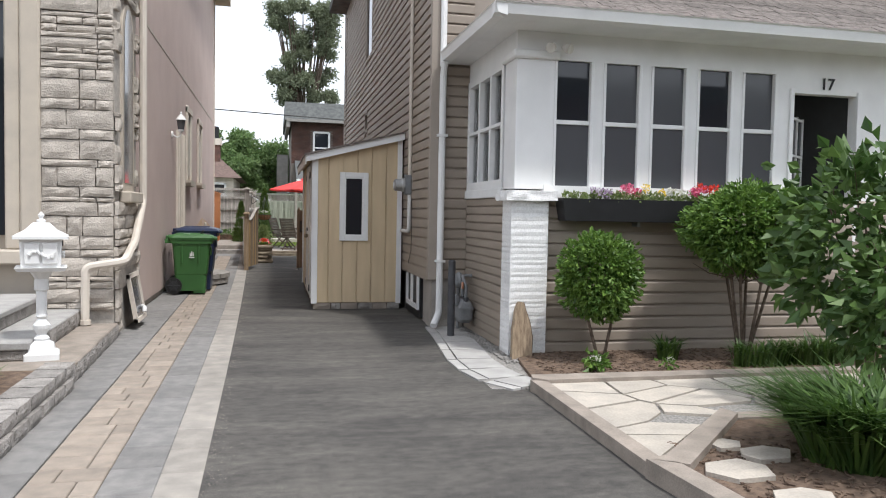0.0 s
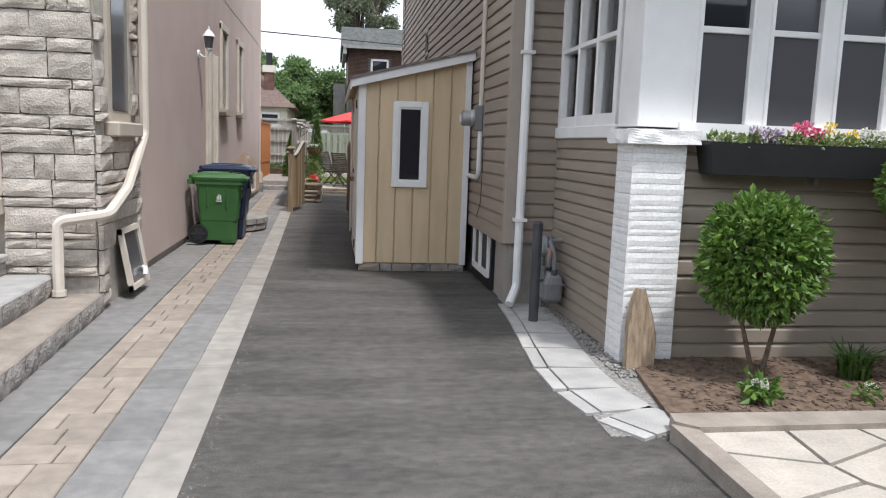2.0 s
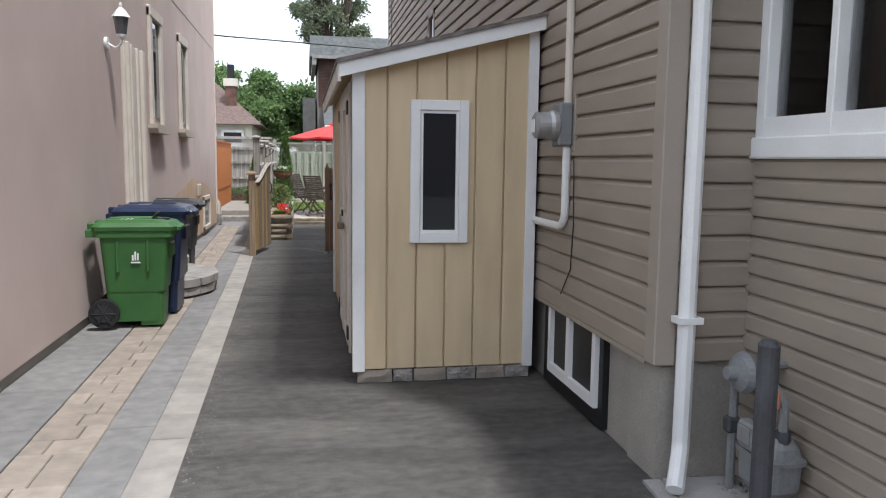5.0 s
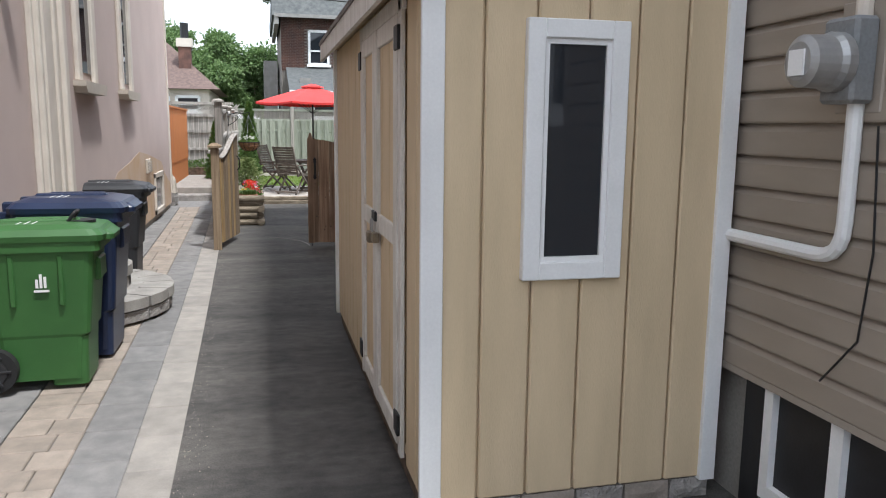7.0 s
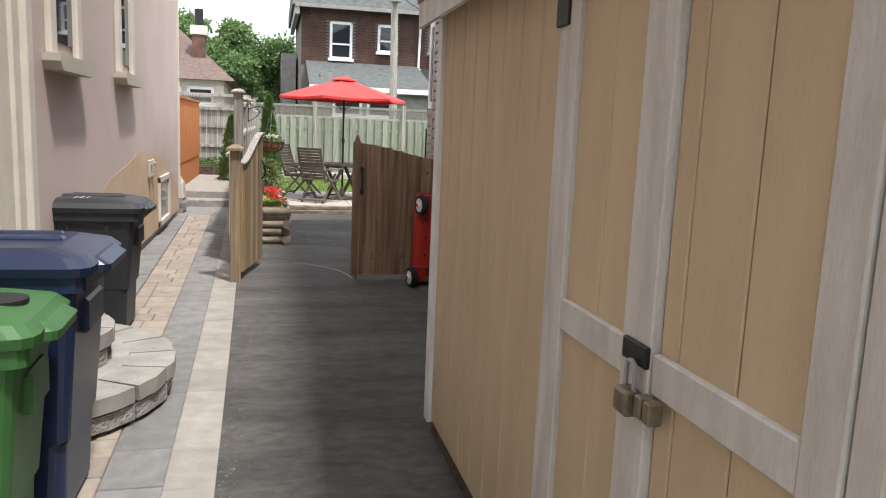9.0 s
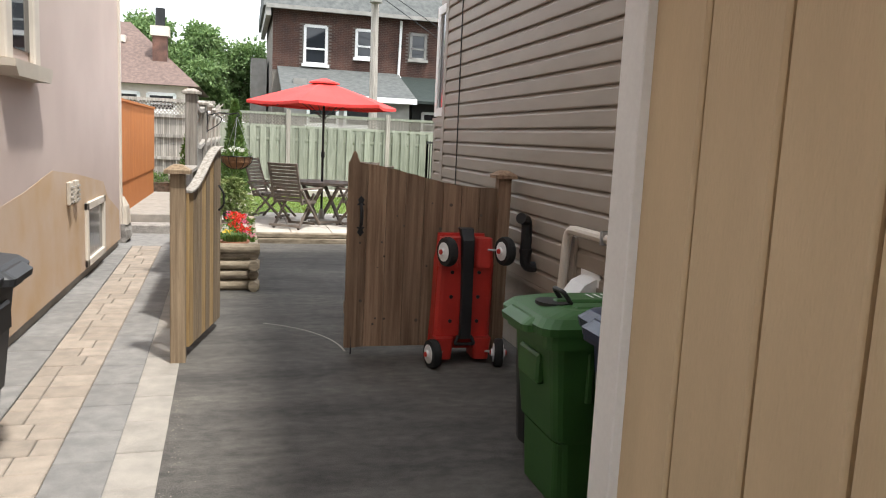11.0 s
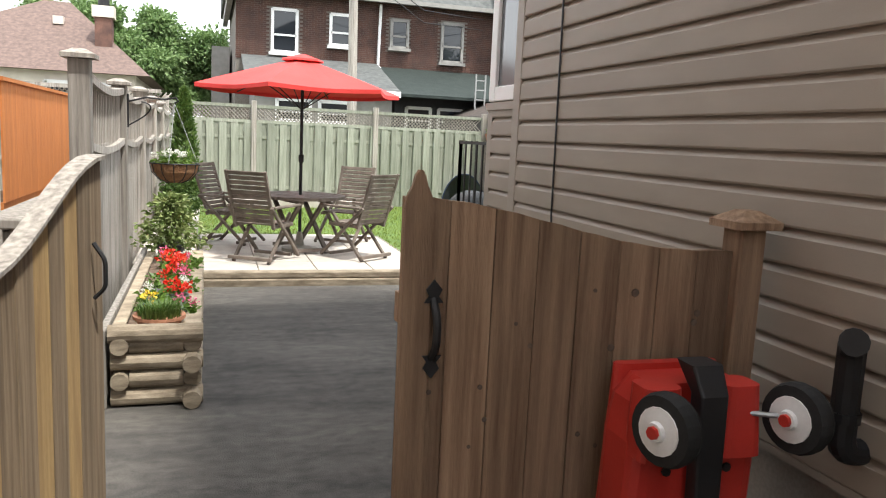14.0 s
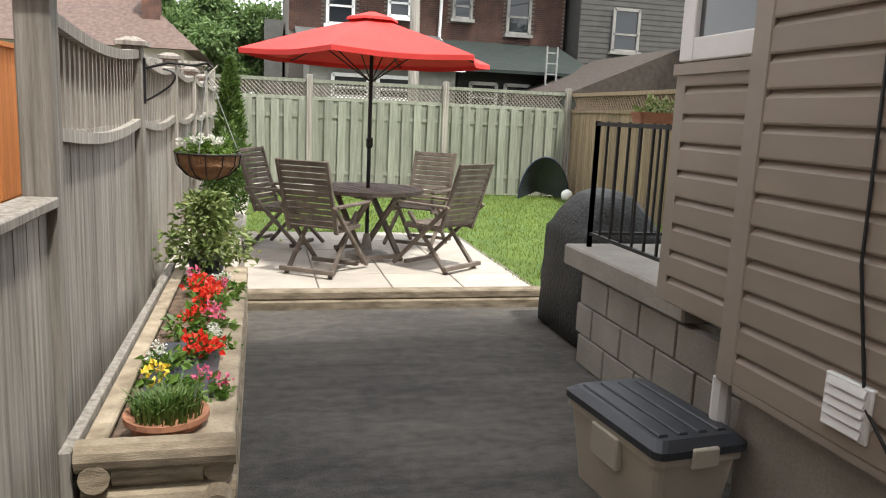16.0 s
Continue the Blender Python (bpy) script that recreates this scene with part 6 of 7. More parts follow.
pat = thing("patio", "pale square patio slabs with a timber edge", "patio", kind=STRUCT)
part("bed", box(-0.12, 2.45, 24.52, 27.5, -0.1, GZ + 0.004), JOINT, pat)
slab = None
for i in range(4):
    for j in range(5):
        if slab is None:
            slab = ob = part("slab", box(-0.305, 0.305, -0.295, 0.295, -0.03, 0.0, bevel=0.006), SLAB, pat)
        else:
            ob = again(slab, Matrix())
        ob.matrix_basis = pose(0.22 + i * 0.62, 24.82 + j * 0.6, GZ + 0.022 + r.uniform(-0.002, 0.002), r.uniform(-0.2, 0.2), r.uniform(-0.2, 0.2), 0)
part("timber_edge", box(-0.12, 2.7, 24.38, 24.52, -0.05, 0.075, bevel=0.012), LOG, pat)
part("timber_edge", box(-0.12, 2.7, 24.4, 24.53, 0.078, 0.15, bevel=0.012), LOG, pat)
back_edge = single("lawn_border", box(-0.6, 3.0, 31.75, 32.1, 0.1, 0.28, bevel=0.02), SLAB, "pale stone border along the back fence", "border", kind=STRUCT)

# back fence
bf = thing("back_fence", "faded green board fence with a lattice top", "fence", kind=STRUCT)
FY = 32.3
bm_ = None
k = 0
x = -0.75
while x < 5.8:
    if bm_ is None:
        bm_ = ob = part("board", box(-0.07, 0.07, -0.01, 0.01, 0, 1.62, bevel=0.003), GREENWOOD, bf)
    else:
        ob = again(bm_, Matrix())
    ob.matrix_basis = pose(x, FY - (0.045 if k % 2 else 0.0), 0.15 + r.uniform(-0.02, 0.02), 0, r.uniform(-0.6, 0.6), 0)
    x += 0.117
    k += 1
for z in (0.45, 1.45, 1.76, 2.06):
    part("rail", box(-0.75, 5.8, FY - 0.025, FY + 0.06, z, z + 0.06), GREENWOOD, bf)
for x in (-0.75, 0.9, 3.38, 5.8):
    part("post", box(x - 0.05, x + 0.05, FY - 0.09, FY + 0.02, 0, 2.2, bevel=0.006), GREYWOOD, bf)
lat = bmesh.new()
for x0 in np.arange(-0.9, 5.55, 0.075):
    for s in (-1, 1):
        a, b_ = (x0, x0 + 0.26) if s > 0 else (x0 + 0.26, x0)
        tube([(a, FY + 0.01 * s, 1.81), (b_, FY + 0.01 * s, 2.07)], 0.012, 4, bm=lat)
part("lattice", lat, GREYWOOD, bf, "grey diagonal lattice panel")
single("fence_shade_boards", box(-0.7, 5.75, FY + 0.08, FY + 0.1, 0.15, 1.76), GREYWOOD, "second layer of boards behind the fence", "fence", kind=STRUCT)
rf = thing("right_fence", "weathered brown board fence along the yard", "fence", kind=STRUCT)
bm_ = None
for k, y in enumerate(np.arange(25.0, 32.2, 0.15)):
    if bm_ is None:
        bm_ = ob = part("board", box(-0.01, 0.01, -0.07, 0.07, 0, 1.65, bevel=0.003), WOOD, rf)
    else:
        ob = again(bm_, Matrix())
    ob.matrix_basis = pose(5.9, float(y), 0.12)
for z in (1.75, 2.05):
    part("rail", box(5.85, 5.95, 25, 32.2, z, z + 0.06), WOOD, rf)
lat = bmesh.new()
for y0 in np.arange(25.0, 32, 0.09):
    tube([(5.89, y0, 1.8), (5.89, y0 + 0.25, 2.06)], 0.012, 4, bm=lat)
    tube([(5.91, y0 + 0.25, 1.8), (5.91, y0, 2.06)], 0.012, 4, bm=lat)
part("lattice", lat, WOOD, rf)

# left fence, sagging lattice bays between capped posts
lf = thing("left_fence", "silver weathered board fence with dipped lattice bays", "fence", kind=STRUCT)
LX = -0.72
bays = [21.42, 23.55, 25.6, 27.6, 29.6, 32.2]
bm_ = None
y = bays[0] + 0.06
while y < 32.2:
    if bm_ is None:
        bm_ = ob = part("board", box(-0.01, 0.01, -0.068, 0.068, 0, 1.42, bevel=0.003), GREYWOOD, lf)
    else:
        ob = again(bm_, Matrix())
    ob.matrix_basis = pose(LX + r.uniform(-0.004, 0.004), y, 0.04, 0, 0, 0)
    y += 0.14
for a, b_ in zip(bays, bays[1:]):
    tb, bb, pk = bmesh.new(), bmesh.new(), bmesh.new()
    n = 12
    for k in range(n):
        u0, u1 = k / n, (k + 1) / n
        dip = lambda u: 0.055 * math.sin(math.pi * u)
        for bmx, z in ((tb, 1.86), (bb, 1.44)):
            prism([(a + u0 * (b_ - a), z - dip(u0)), (a + u1 * (b_ - a), z - dip(u1)), (a + u1 * (b_ - a), z + 0.05 - dip(u1)), (a + u0 * (b_ - a), z + 0.05 - dip(u0))], LX - 0.04, LX + 0.05, bm=bmx, m=YZ)
    for k in range(int((b_ - a) / 0.045)):
        u = (k + 0.5) * 0.045 / (b_ - a)
        prism([(a + u * (b_ - a) - 0.014, 1.47 - dip(u)), (a + u * (b_ - a) + 0.014, 1.47 - dip(u)), (a + u * (b_ - a) + 0.02, 1.88 - dip(u)), (a + u * (b_ - a) - 0.008, 1.88 - dip(u))], LX - 0.006 + 0.008 * (k % 2), LX + 0.006 + 0.008 * (k % 2), bm=pk, m=YZ)
    part("top_rail", tb, GREYWOOD, lf)
    part("lower_rail", bb, GREYWOOD, lf)
    part("pickets", pk, GREYWOOD, lf, "thin close-set screen slats")
for y, h in zip(bays[:-1], (2.02, 1.98, 2.02, 2.0, 2.0)):
    p = part("post", box(LX - 0.055, LX + 0.065, y - 0.055, y + 0.055, -0.05, h - 0.05, bevel=0.006), GREYWOOD, lf)
    part("cap", loft([(LX - 0.09, LX + 0.1, y - 0.09, y + 0.09, h - 0.05, 0.005), (LX - 0.09, LX + 0.1, y - 0.09, y + 0.09, h - 0.025, 0.005), (LX - 0.03, LX + 0.04, y - 0.03, y + 0.03, h + 0.005, 0.005)]), GREYWOOD, p)
part("low_panel", box(LX - 0.02, LX + 0.01, 19.5, 21.4, 0.05, 1.2), GREYWOOD, lf)
part("low_cap", box(LX - 0.06, LX + 0.07, 19.5, 21.36, 1.2, 1.24, bevel=0.006), GREYWOOD, lf)
for k in range(13):
    part("board", box(LX + 0.01, LX + 0.025, 19.52 + k * 0.145, 19.655 + k * 0.145, 0.05, 1.19), GREYWOOD, lf)

# log planter
pl_ = thing("log_planter", "long raised planter of weathered round timbers", "planter", kind="")
for z, off in ((0.055, 0), (0.16, 1), (0.265, 0), (0.365, 1)):
    part("log", cyl((-0.08 + 0.0, 20.92 - 0.1 * (1 - off), z), (-0.08, 24.05, z), 0.052, seg=12), LOG, pl_)
    part("log", cyl((-0.52 + 0.1 * off, 20.95, z), (-0.02 - 0.11 * off, 20.95, z), 0.052, seg=12), LOG, pl_)
    if off:
        part("log", cyl((-0.47, 20.88, z), (-0.47, 21.0, z), 0.05, seg=12), LOG, pl_, "sawn log end")
part("top_plank", box(-0.19, -0.03, 20.9, 22.4, 0.405, 0.44, bevel=0.008), LOG, pl_)
part("top_plank", box(-0.19, -0.03, 22.42, 24.0, 0.405, 0.44, bevel=0.008), LOG, pl_)
part("top_log", cyl((-0.53, 20.93, 0.43), (-0.02, 20.93, 0.43), 0.055, seg=12), LOG, pl_)
part("back_plank", box(-0.58, -0.54, 20.9, 24.05, 0.0, 0.46, bevel=0.006), GREYWOOD, pl_)
part("top_plank", box(-0.535, -0.46, 21.0, 24.0, 0.405, 0.435, bevel=0.008), LOG, pl_)
part("soil", box(-0.53, -0.1, 21.0, 24.0, 0.05, 0.38), SOIL, pl_)
pot = thing("terracotta_pot", "terracotta bowl of lavender in the planter", "pot", -0.27, 21.14, 0.36)
part("bowl", spin([(0.1, 0), (0.13, 0.1), (0.15, 0.11), (0.15, 0.13), (0.12, 0.12)], 20), TERRACOTTA, pot)
part("foliage", blades(420, (0, 0, 0.1), (0.12, 0.12), 0.12, 5, bend=0.5, width=0.004), LEAF_CEDAR, pot)
for y, petal, x, n, hr in ((21.75, PETAL_YELLOW, -0.4, 1, 0.05), (21.72, PETAL_PINK, -0.24, 2, 0.035), (22.05, PETAL_WHITE, -0.45, 4, 0.025), (22.2, PETAL_RED, -0.32, 3, 0.06), (22.35, PETAL_WHITE, -0.2, 4, 0.022), (22.7, PETAL_PINK, -0.28, 3, 0.04), (22.75, PETAL_RED, -0.42, 2, 0.045), (23.1, PETAL_RED, -0.3, 3, 0.055), (23.3, PETAL_RED, -0.36, 2, 0.06), (23.35, PETAL_PINK, -0.2, 3, 0.04), (23.6, PETAL_WHITE, -0.25, 4, 0.025), (23.65, PETAL_PINK, -0.4, 2, 0.035)):
    nm = {"red_petals": "red", "pink_petals": "pink", "white_petals": "white", "yellow_petals": "yellow"}[petal.name]
    flower_plant(min(x + 0.1, -0.16), y - 0.3, 0.36, 0.1, 110, LEAF_BOX, petal, n, hr, int(y * 100), "green bedding plant with %s blooms in the planter" % nm, lsize=0.05, hh=0.03)
bt = thing("plant_tray", "dark plastic nursery tray sunk in the planter", "tray", -0.26, 21.75, 0.38)
part("tray", loft([(-0.12, 0.12, -0.35, 0.35, 0, 0.02), (-0.14, 0.14, -0.37, 0.37, 0.07, 0.02)]), CHARCOAL, bt)
vp = thing("variegated_shrub", "pale variegated shrub in a dark pot", "shrub", -0.33, 24.2, 0.3)
part("pot", spin([(0.1, 0.0), (0.14, 0.16), (0.15, 0.17)], 16), CHARCOAL, vp)
part("stem", tube([(0, 0, 0.1), (0.02, 0, 0.4), (0, 0, 0.7)], [0.015, 0.01, 0.004], 6), BARK, vp)
part("crown", scatter_leaves(1500, lambda q: ((lambda d, h: ((d.x * (0.28 - 0.22 * h), d.y * (0.28 - 0.22 * h), 0.14 + 0.52 * h), (d.x, d.y, 0.2)))(Vector((q.gauss(0, 0.6), q.gauss(0, 0.6), 0)), q.random())), 0.055, 21), LEAF_PALE, vp)
plinth = single("side_bed", box(-0.68, -0.12, 24.06, 31.7, 0.0, 0.32, bevel=0.02), SLAB, "pale stone edged bed along the fence", "bed", kind=STRUCT)
rock = bmesh.new()
bmesh.ops.create_icosphere(rock, subdivisions=3, radius=0.16)
for v in rock.verts:
    v.co *= 1 + 0.35 * noise.noise(v.co * 7)
    v.co += Vector((-0.3, 24.95, 0.44))
single("rock", rock, STONE, "rough pinkish rock on the bed", "rock")


def cone_tree(x, y, z0, h, rad, n, seed, label):
    t = thing("cedar", label, "tree", x, y, z0)
    part("trunk", cyl((0, 0, 0), (0, 0, h * 0.8), 0.03, 0.008, 8), BARK, t)

    def place(q):
        u = q.random() ** 1.3
        a = q.uniform(0, 6.28)
        rr = rad * (1 - u) ** 0.7 * q.uniform(0.6, 1.05) * (1 + 0.25 * noise.noise(Vector((math.cos(a) * 2, math.sin(a) * 2, u * 9 + seed))))
        return (rr * math.cos(a), rr * math.sin(a), h * (0.04 + 0.96 * u)), (math.cos(a) * 0.5, math.sin(a) * 0.5, 0.9)
    part("crown", scatter_leaves(n, place, 0.05, seed, aspect=2.2, droop=-0.2), LEAF_CEDAR, t)


cone_tree(-0.34, 29.2, 0.3, 1.9, 0.3, 5000, 41, "tall narrow clipped cedar by the fence")
cone_tree(-1.15, 28.6, 0.2, 1.5, 0.3, 2600, 42, "small cedar on the neighbour's side")
bsh = thing("shrub", "rounded bright green shrub beside the fence", "shrub", -0.33, 27.4, 0.3)
part("crown", scatter_leaves(2600, in_ball((0, 0, 0.5), (0.26, 0.34, 0.55), 0.4, 0.2, 4), 0.045, 44), LEAF_CEDAR, bsh)
part("trunk", cyl((0, 0, 0), (0, 0, 0.5), 0.02, 0.01, 6), BARK, bsh)

# hanging basket
hb = thing("hanging_basket", "coco-lined hanging basket of white flowers", "basket", -0.27, 23.5, 1.12)
part("liner", spin([(0.06, 0.0), (0.13, 0.03), (0.185, 0.09), (0.2, 0.16), (0.18, 0.15)], 22), COCO, hb)
part("rim", tube([(0.205 * math.cos(a * 0.3142), 0.205 * math.sin(a * 0.3142), 0.165) for a in range(21)], 0.006, 6), BLACK, hb)
for k in range(12):
    a = k * math.pi / 6
    part("rib", tube([(0.06 * math.cos(a), 0.06 * math.sin(a), -0.005), (0.135 * math.cos(a), 0.135 * math.sin(a), 0.026), (0.192 * math.cos(a), 0.192 * math.sin(a), 0.09), (0.206 * math.cos(a), 0.206 * math.sin(a), 0.165)], 0.004, 5), BLACK, hb)
part("foliage", scatter_leaves(420, in_ball((0, 0, 0.19), (0.18, 0.18, 0.07), 0.2, 0.2, 3), 0.04, 51), LEAF_BOX, hb)
for k in range(14):
    a, q = r.uniform(0, 6.28), r.uniform(0.03, 0.17)
    part("flower", scatter_leaves(24, in_ball((q * math.cos(a), q * math.sin(a), 0.25 + r.uniform(-0.02, 0.03)), (0.025, 0.025, 0.02), 0.3, 0.1, k), 0.024, 500 + k, aspect=1.1), PETAL_WHITE, hb)
for a in (0.3, 2.4, 4.5):
    part("chain", tube([(0.2 * math.cos(a), 0.2 * math.sin(a), 0.165), (0, 0, 0.68)], 0.003, 4), STEEL, hb)
hk = thing("basket_bracket", "black scrolled iron bracket on the fence post", "bracket")
part("back_bar", box(LX + 0.066, LX + 0.08, 23.53, 23.56, 1.58, 1.86), BLACK, hk)
part("arm", tube([(LX + 0.08, 23.545, 1.8), (-0.5, 23.54, 1.84), (-0.35, 23.52, 1.83), (-0.26, 23.5, 1.85), (-0.24, 23.5, 1.82), (-0.27, 23.5, 1.8)], 0.009, 6), BLACK, hk)
part("scroll", tube([(LX + 0.08 + 0.002 * 0 + (0.24 - 0.005 * k) * math.sin(k * 0.16) * 0.9, 23.545, 1.6 + 0.2 * math.sin(k * 0.1) * 1.0) for k in range(16)], 0.007, 6), BLACK, hk)

# table, umbrella, chairs
TX, TY, TZ = 1.11, 25.95, GZ + 0.022
tab = thing("patio_table", "round grey slatted teak folding table", "table", TX, TY, TZ, 20)
for k in range(9):
    x = -0.47 + k * 0.105
    hw = math.sqrt(max(0.02, 0.53 ** 2 - (x + 0.047) ** 2))
    part("slat", box(x, x + 0.094, -hw, hw, 0.68, 0.7, bevel=0.004), TEAK, tab)
ring = bmesh.new()
for k in range(16):
    a0, a1 = k * math.pi / 8, (k + 1) * math.pi / 8
    prism([(0.5 * math.cos(a0), 0.5 * math.sin(a0)), (0.56 * math.cos(a0), 0.56 * math.sin(a0)), (0.56 * math.cos(a1), 0.56 * math.sin(a1)), (0.5 * math.cos(a1), 0.5 * math.sin(a1))], 0.665, 0.702, bm=ring)
part("rim", ring, TEAK, tab)
for s in (-1, 1):
    for q in (-1, 1):
        part("leg", box(-0.025, 0.025, -0.48, 0.48, -0.018, 0.018, m=pose(s * (0.2 if q > 0 else 0.15), 0, 0.335, q * 43, 0, 0)), TEAK, tab)
    part("apron", box(s * 0.2 - 0.02, s * 0.2 + 0.02, -0.4, 0.4, 0.62, 0.665), TEAK, tab)
for y in (-0.33, 0.33):
    part("stretcher", box(-0.2, 0.2, y - 0.02, y + 0.02, 0.03, 0.07), TEAK, tab)
um = thing("patio_umbrella", "open red canvas patio umbrella on a black pole", "umbrella", TX, TY, TZ)
part("pole", cyl((0, 0, 0.05), (0, 0, 2.37), 0.02, seg=12), BLACK, um)
part("base", spin([(0.22, 0), (0.22, 0.04), (0.06, 0.07), (0.035, 0.22), (0.03, 0.24)], 20), CONCRETE, um)
part("crank", box(-0.03, 0.03, -0.05, 0.03, 1.1, 1.2, bevel=0.01), BLACK, um)
NS = 6
can_ = bmesh.new()
R0 = 1.26
rings = []
for u in (0.1, 0.25, 0.5, 0.75, 1.0):
    row = []
    for k in range(NS * 6):
        f = (k % 6) / 6
        a = 2 * math.pi * k / (NS * 6) + 0.12
        a_loc = (f - 0.5) * 2 * math.pi / NS
        rr = R0 * u * math.cos(math.pi / NS) / math.cos(a_loc) * (1 - 0.05 * u * math.sin(math.pi * f))
        row.append(can_.verts.new((rr * math.cos(a), rr * math.sin(a), 2.35 - 0.37 * u ** 1.12 - 0.025 * u * math.sin(math.pi * f))))
    rings.append(row)
for p, q in zip(rings, rings[1:]):
    for k in range(NS * 6):
        can_.faces.new((p[k], q[k], q[(k + 1) % (NS * 6)], p[(k + 1) % (NS * 6)]))
low = [can_.verts.new(v.co - Vector((0, 0, 0.045))) for v in rings[-1]]
for k in range(NS * 6):
    can_.faces.new((rings[-1][k], low[k], low[(k + 1) % (NS * 6)], rings[-1][(k + 1) % (NS * 6)]))
cp_ = part("canopy", can_, REDCLOTH, um)
vent = bmesh.new()
rr_ = [[vent.verts.new((q * math.cos(2 * math.pi * k / NS + 0.12), q * math.sin(2 * math.pi * k / NS + 0.12), z)) for k in range(NS)] for q, z in ((0.26, 2.315), (0.25, 2.34), (0.04, 2.4))]
for p, q in zip(rr_, rr_[1:]):
    for k in range(NS):
        vent.faces.new((p[k], p[(k + 1) % NS], q[(k + 1) % NS], q[k]))
vent.faces.new(rr_[-1])
part("vent", vent, REDCLOTH, cp_)
for k in range(NS):
    a = 2 * math.pi * k / NS + 0.12
    rib = part("rib", tube([(0.03 * math.cos(a), 0.03 * math.sin(a), 2.31), (R0 * 0.97 * math.cos(a), R0 * 0.97 * math.sin(a), 1.955)], 0.008, 6), BLACK, um)
    part("strut", tube([(0.02 * math.cos(a), 0.02 * math.sin(a), 1.75), (0.6 * math.cos(a), 0.6 * math.sin(a), 2.13)], 0.007, 6), BLACK, rib)


def folding_chair():
    """Faces local +x."""
    t = thing("folding_chair", "weathered grey teak folding armchair with slatted back", "chair", group="chairs round the patio table")
    back = pose(-0.2, 0, 0.4, 0, -18, 0)
    for s in (-1, 1):
        part("back_post", box(-0.015, 0.015, s * 0.24 - 0.018, s * 0.24 + 0.018, -0.02, 0.66, bevel=0.004, m=back), TEAK, t)
        part("leg", box(-0.017, 0.017, s * 0.27 - 0.018, s * 0.27 + 0.018, -0.44, 0.44, bevel=0.004, m=pose(0.02, 0, 0.33, 0, -47, 0)), TEAK, t)
        part("leg", box(-0.017, 0.017, s * 0.22 - 0.018, s * 0.22 + 0.018, -0.36, 0.36, bevel=0.004, m=pose(-0.03, 0, 0.27, 0, 42, 0)), TEAK, t)
        part("arm", box(-0.28, 0.34, s * 0.28 - 0.028, s * 0.28 + 0.028, 0.615, 0.64, bevel=0.006), TEAK, t)
        part("seat_rail", box(-0.22, 0.24, s * 0.235 - 0.014, s * 0.235 + 0.014, 0.39, 0.425), TEAK, t)
    for k in range(11):
        part("back_slat", box(-0.008, 0.008, -0.225, 0.225, 0.05 + k * 0.056, 0.094 + k * 0.056, bevel=0.003, m=back), TEAK, t)
    for k in range(8):
        part("seat_slat", box(-0.21 + k * 0.057, -0.165 + k * 0.057, -0.235, 0.235, 0.425, 0.44, bevel=0.003), TEAK, t)
    part("stretcher", box(-0.26, -0.22, -0.27, 0.27, 0.035, 0.07, m=pose(-0.05, 0, 0)), TEAK, t)
    part("stretcher", box(0.2, 0.24, -0.24, 0.24, 0.035, 0.07), TEAK, t)
    return t


ch = folding_chair()
ch.matrix_basis = pose(0.62, 25.25, TZ, 0, 0, 56)
for x, y, rz in ((1.74, 25.4, 128), (0.3, 26.55, -30), (1.8, 26.65, -125)):
    copy_thing(ch, pose(x, y, TZ, 0, 0, rz))

# tote, grill, railing, goal
tt = thing("storage_tote", "beige plastic tote with a dark lid", "box", 1.66, 21.12, 0.0, 6)
part("bin", loft([(-0.16, 0.16, -0.29, 0.29, 0.0, 0.04), (-0.195, 0.195, -0.335, 0.335, 0.36, 0.04)]), TOTE, tt)
part("bin_rim", loft([(-0.205, 0.205, -0.35, 0.35, 0.33, 0.04), (-0.205, 0.205, -0.35, 0.35, 0.37, 0.04)]), TOTE, tt)
lid = part("lid", loft([(-0.215, 0.215, -0.365, 0.365, 0.365, 0.04), (-0.215, 0.215, -0.365, 0.365, 0.395, 0.04), (-0.185, 0.185, -0.32, 0.32, 0.425, 0.05)]), CHARCOAL, tt, "charcoal ribbed lid")
for k in range(4):
    part("rib", box(-0.16 + k * 0.09, -0.115 + k * 0.09, -0.29, 0.29, 0.42, 0.434, bevel=0.005), CHARCOAL, lid)
for s in (-1, 1):
    part("latch", box(-0.06, 0.06, s * 0.365 - 0.012, s * 0.365 + 0.012, 0.32, 0.4, bevel=0.006), TOTE, tt)
    part("side_rib", box(s * 0.205 - 0.012, s * 0.205 + 0.02, -0.1, 0.1, 0.2, 0.34, bevel=0.006), TOTE, tt)
gr_ = bmesh.new()
loft([(-0.33, 0.33, -0.6, 0.25, 0.02, 0.06), (-0.34, 0.34, -0.6, 0.26, 0.4, 0.07), (-0.32, 0.32, -0.58, 0.25, 0.78, 0.08), (-0.26, 0.26, -0.5, 0.2, 0.9, 0.1), (-0.16, 0.16, -0.4, 0.1, 1.06, 0.1), (-0.05, 0.05, -0.3, 0.0, 1.1, 0.04)], gr_)
bmesh.ops.subdivide_edges(gr_, edges=gr_.edges, cuts=2, use_grid_fill=True)
for v in gr_.verts:
    v.co += Vector((noise.noise(v.co * 5), noise.noise(v.co * 5 + Vector((9, 0, 0))), 0)) * 0.03
    v.co += Vector((2.57, 23.75, 0))
single("covered_grill", gr_, COVER, "barbecue under a black fabric cover", "grill", smooth=True)
rl = thing("iron_railing", "black iron railing round the back landing", "railing", kind="")
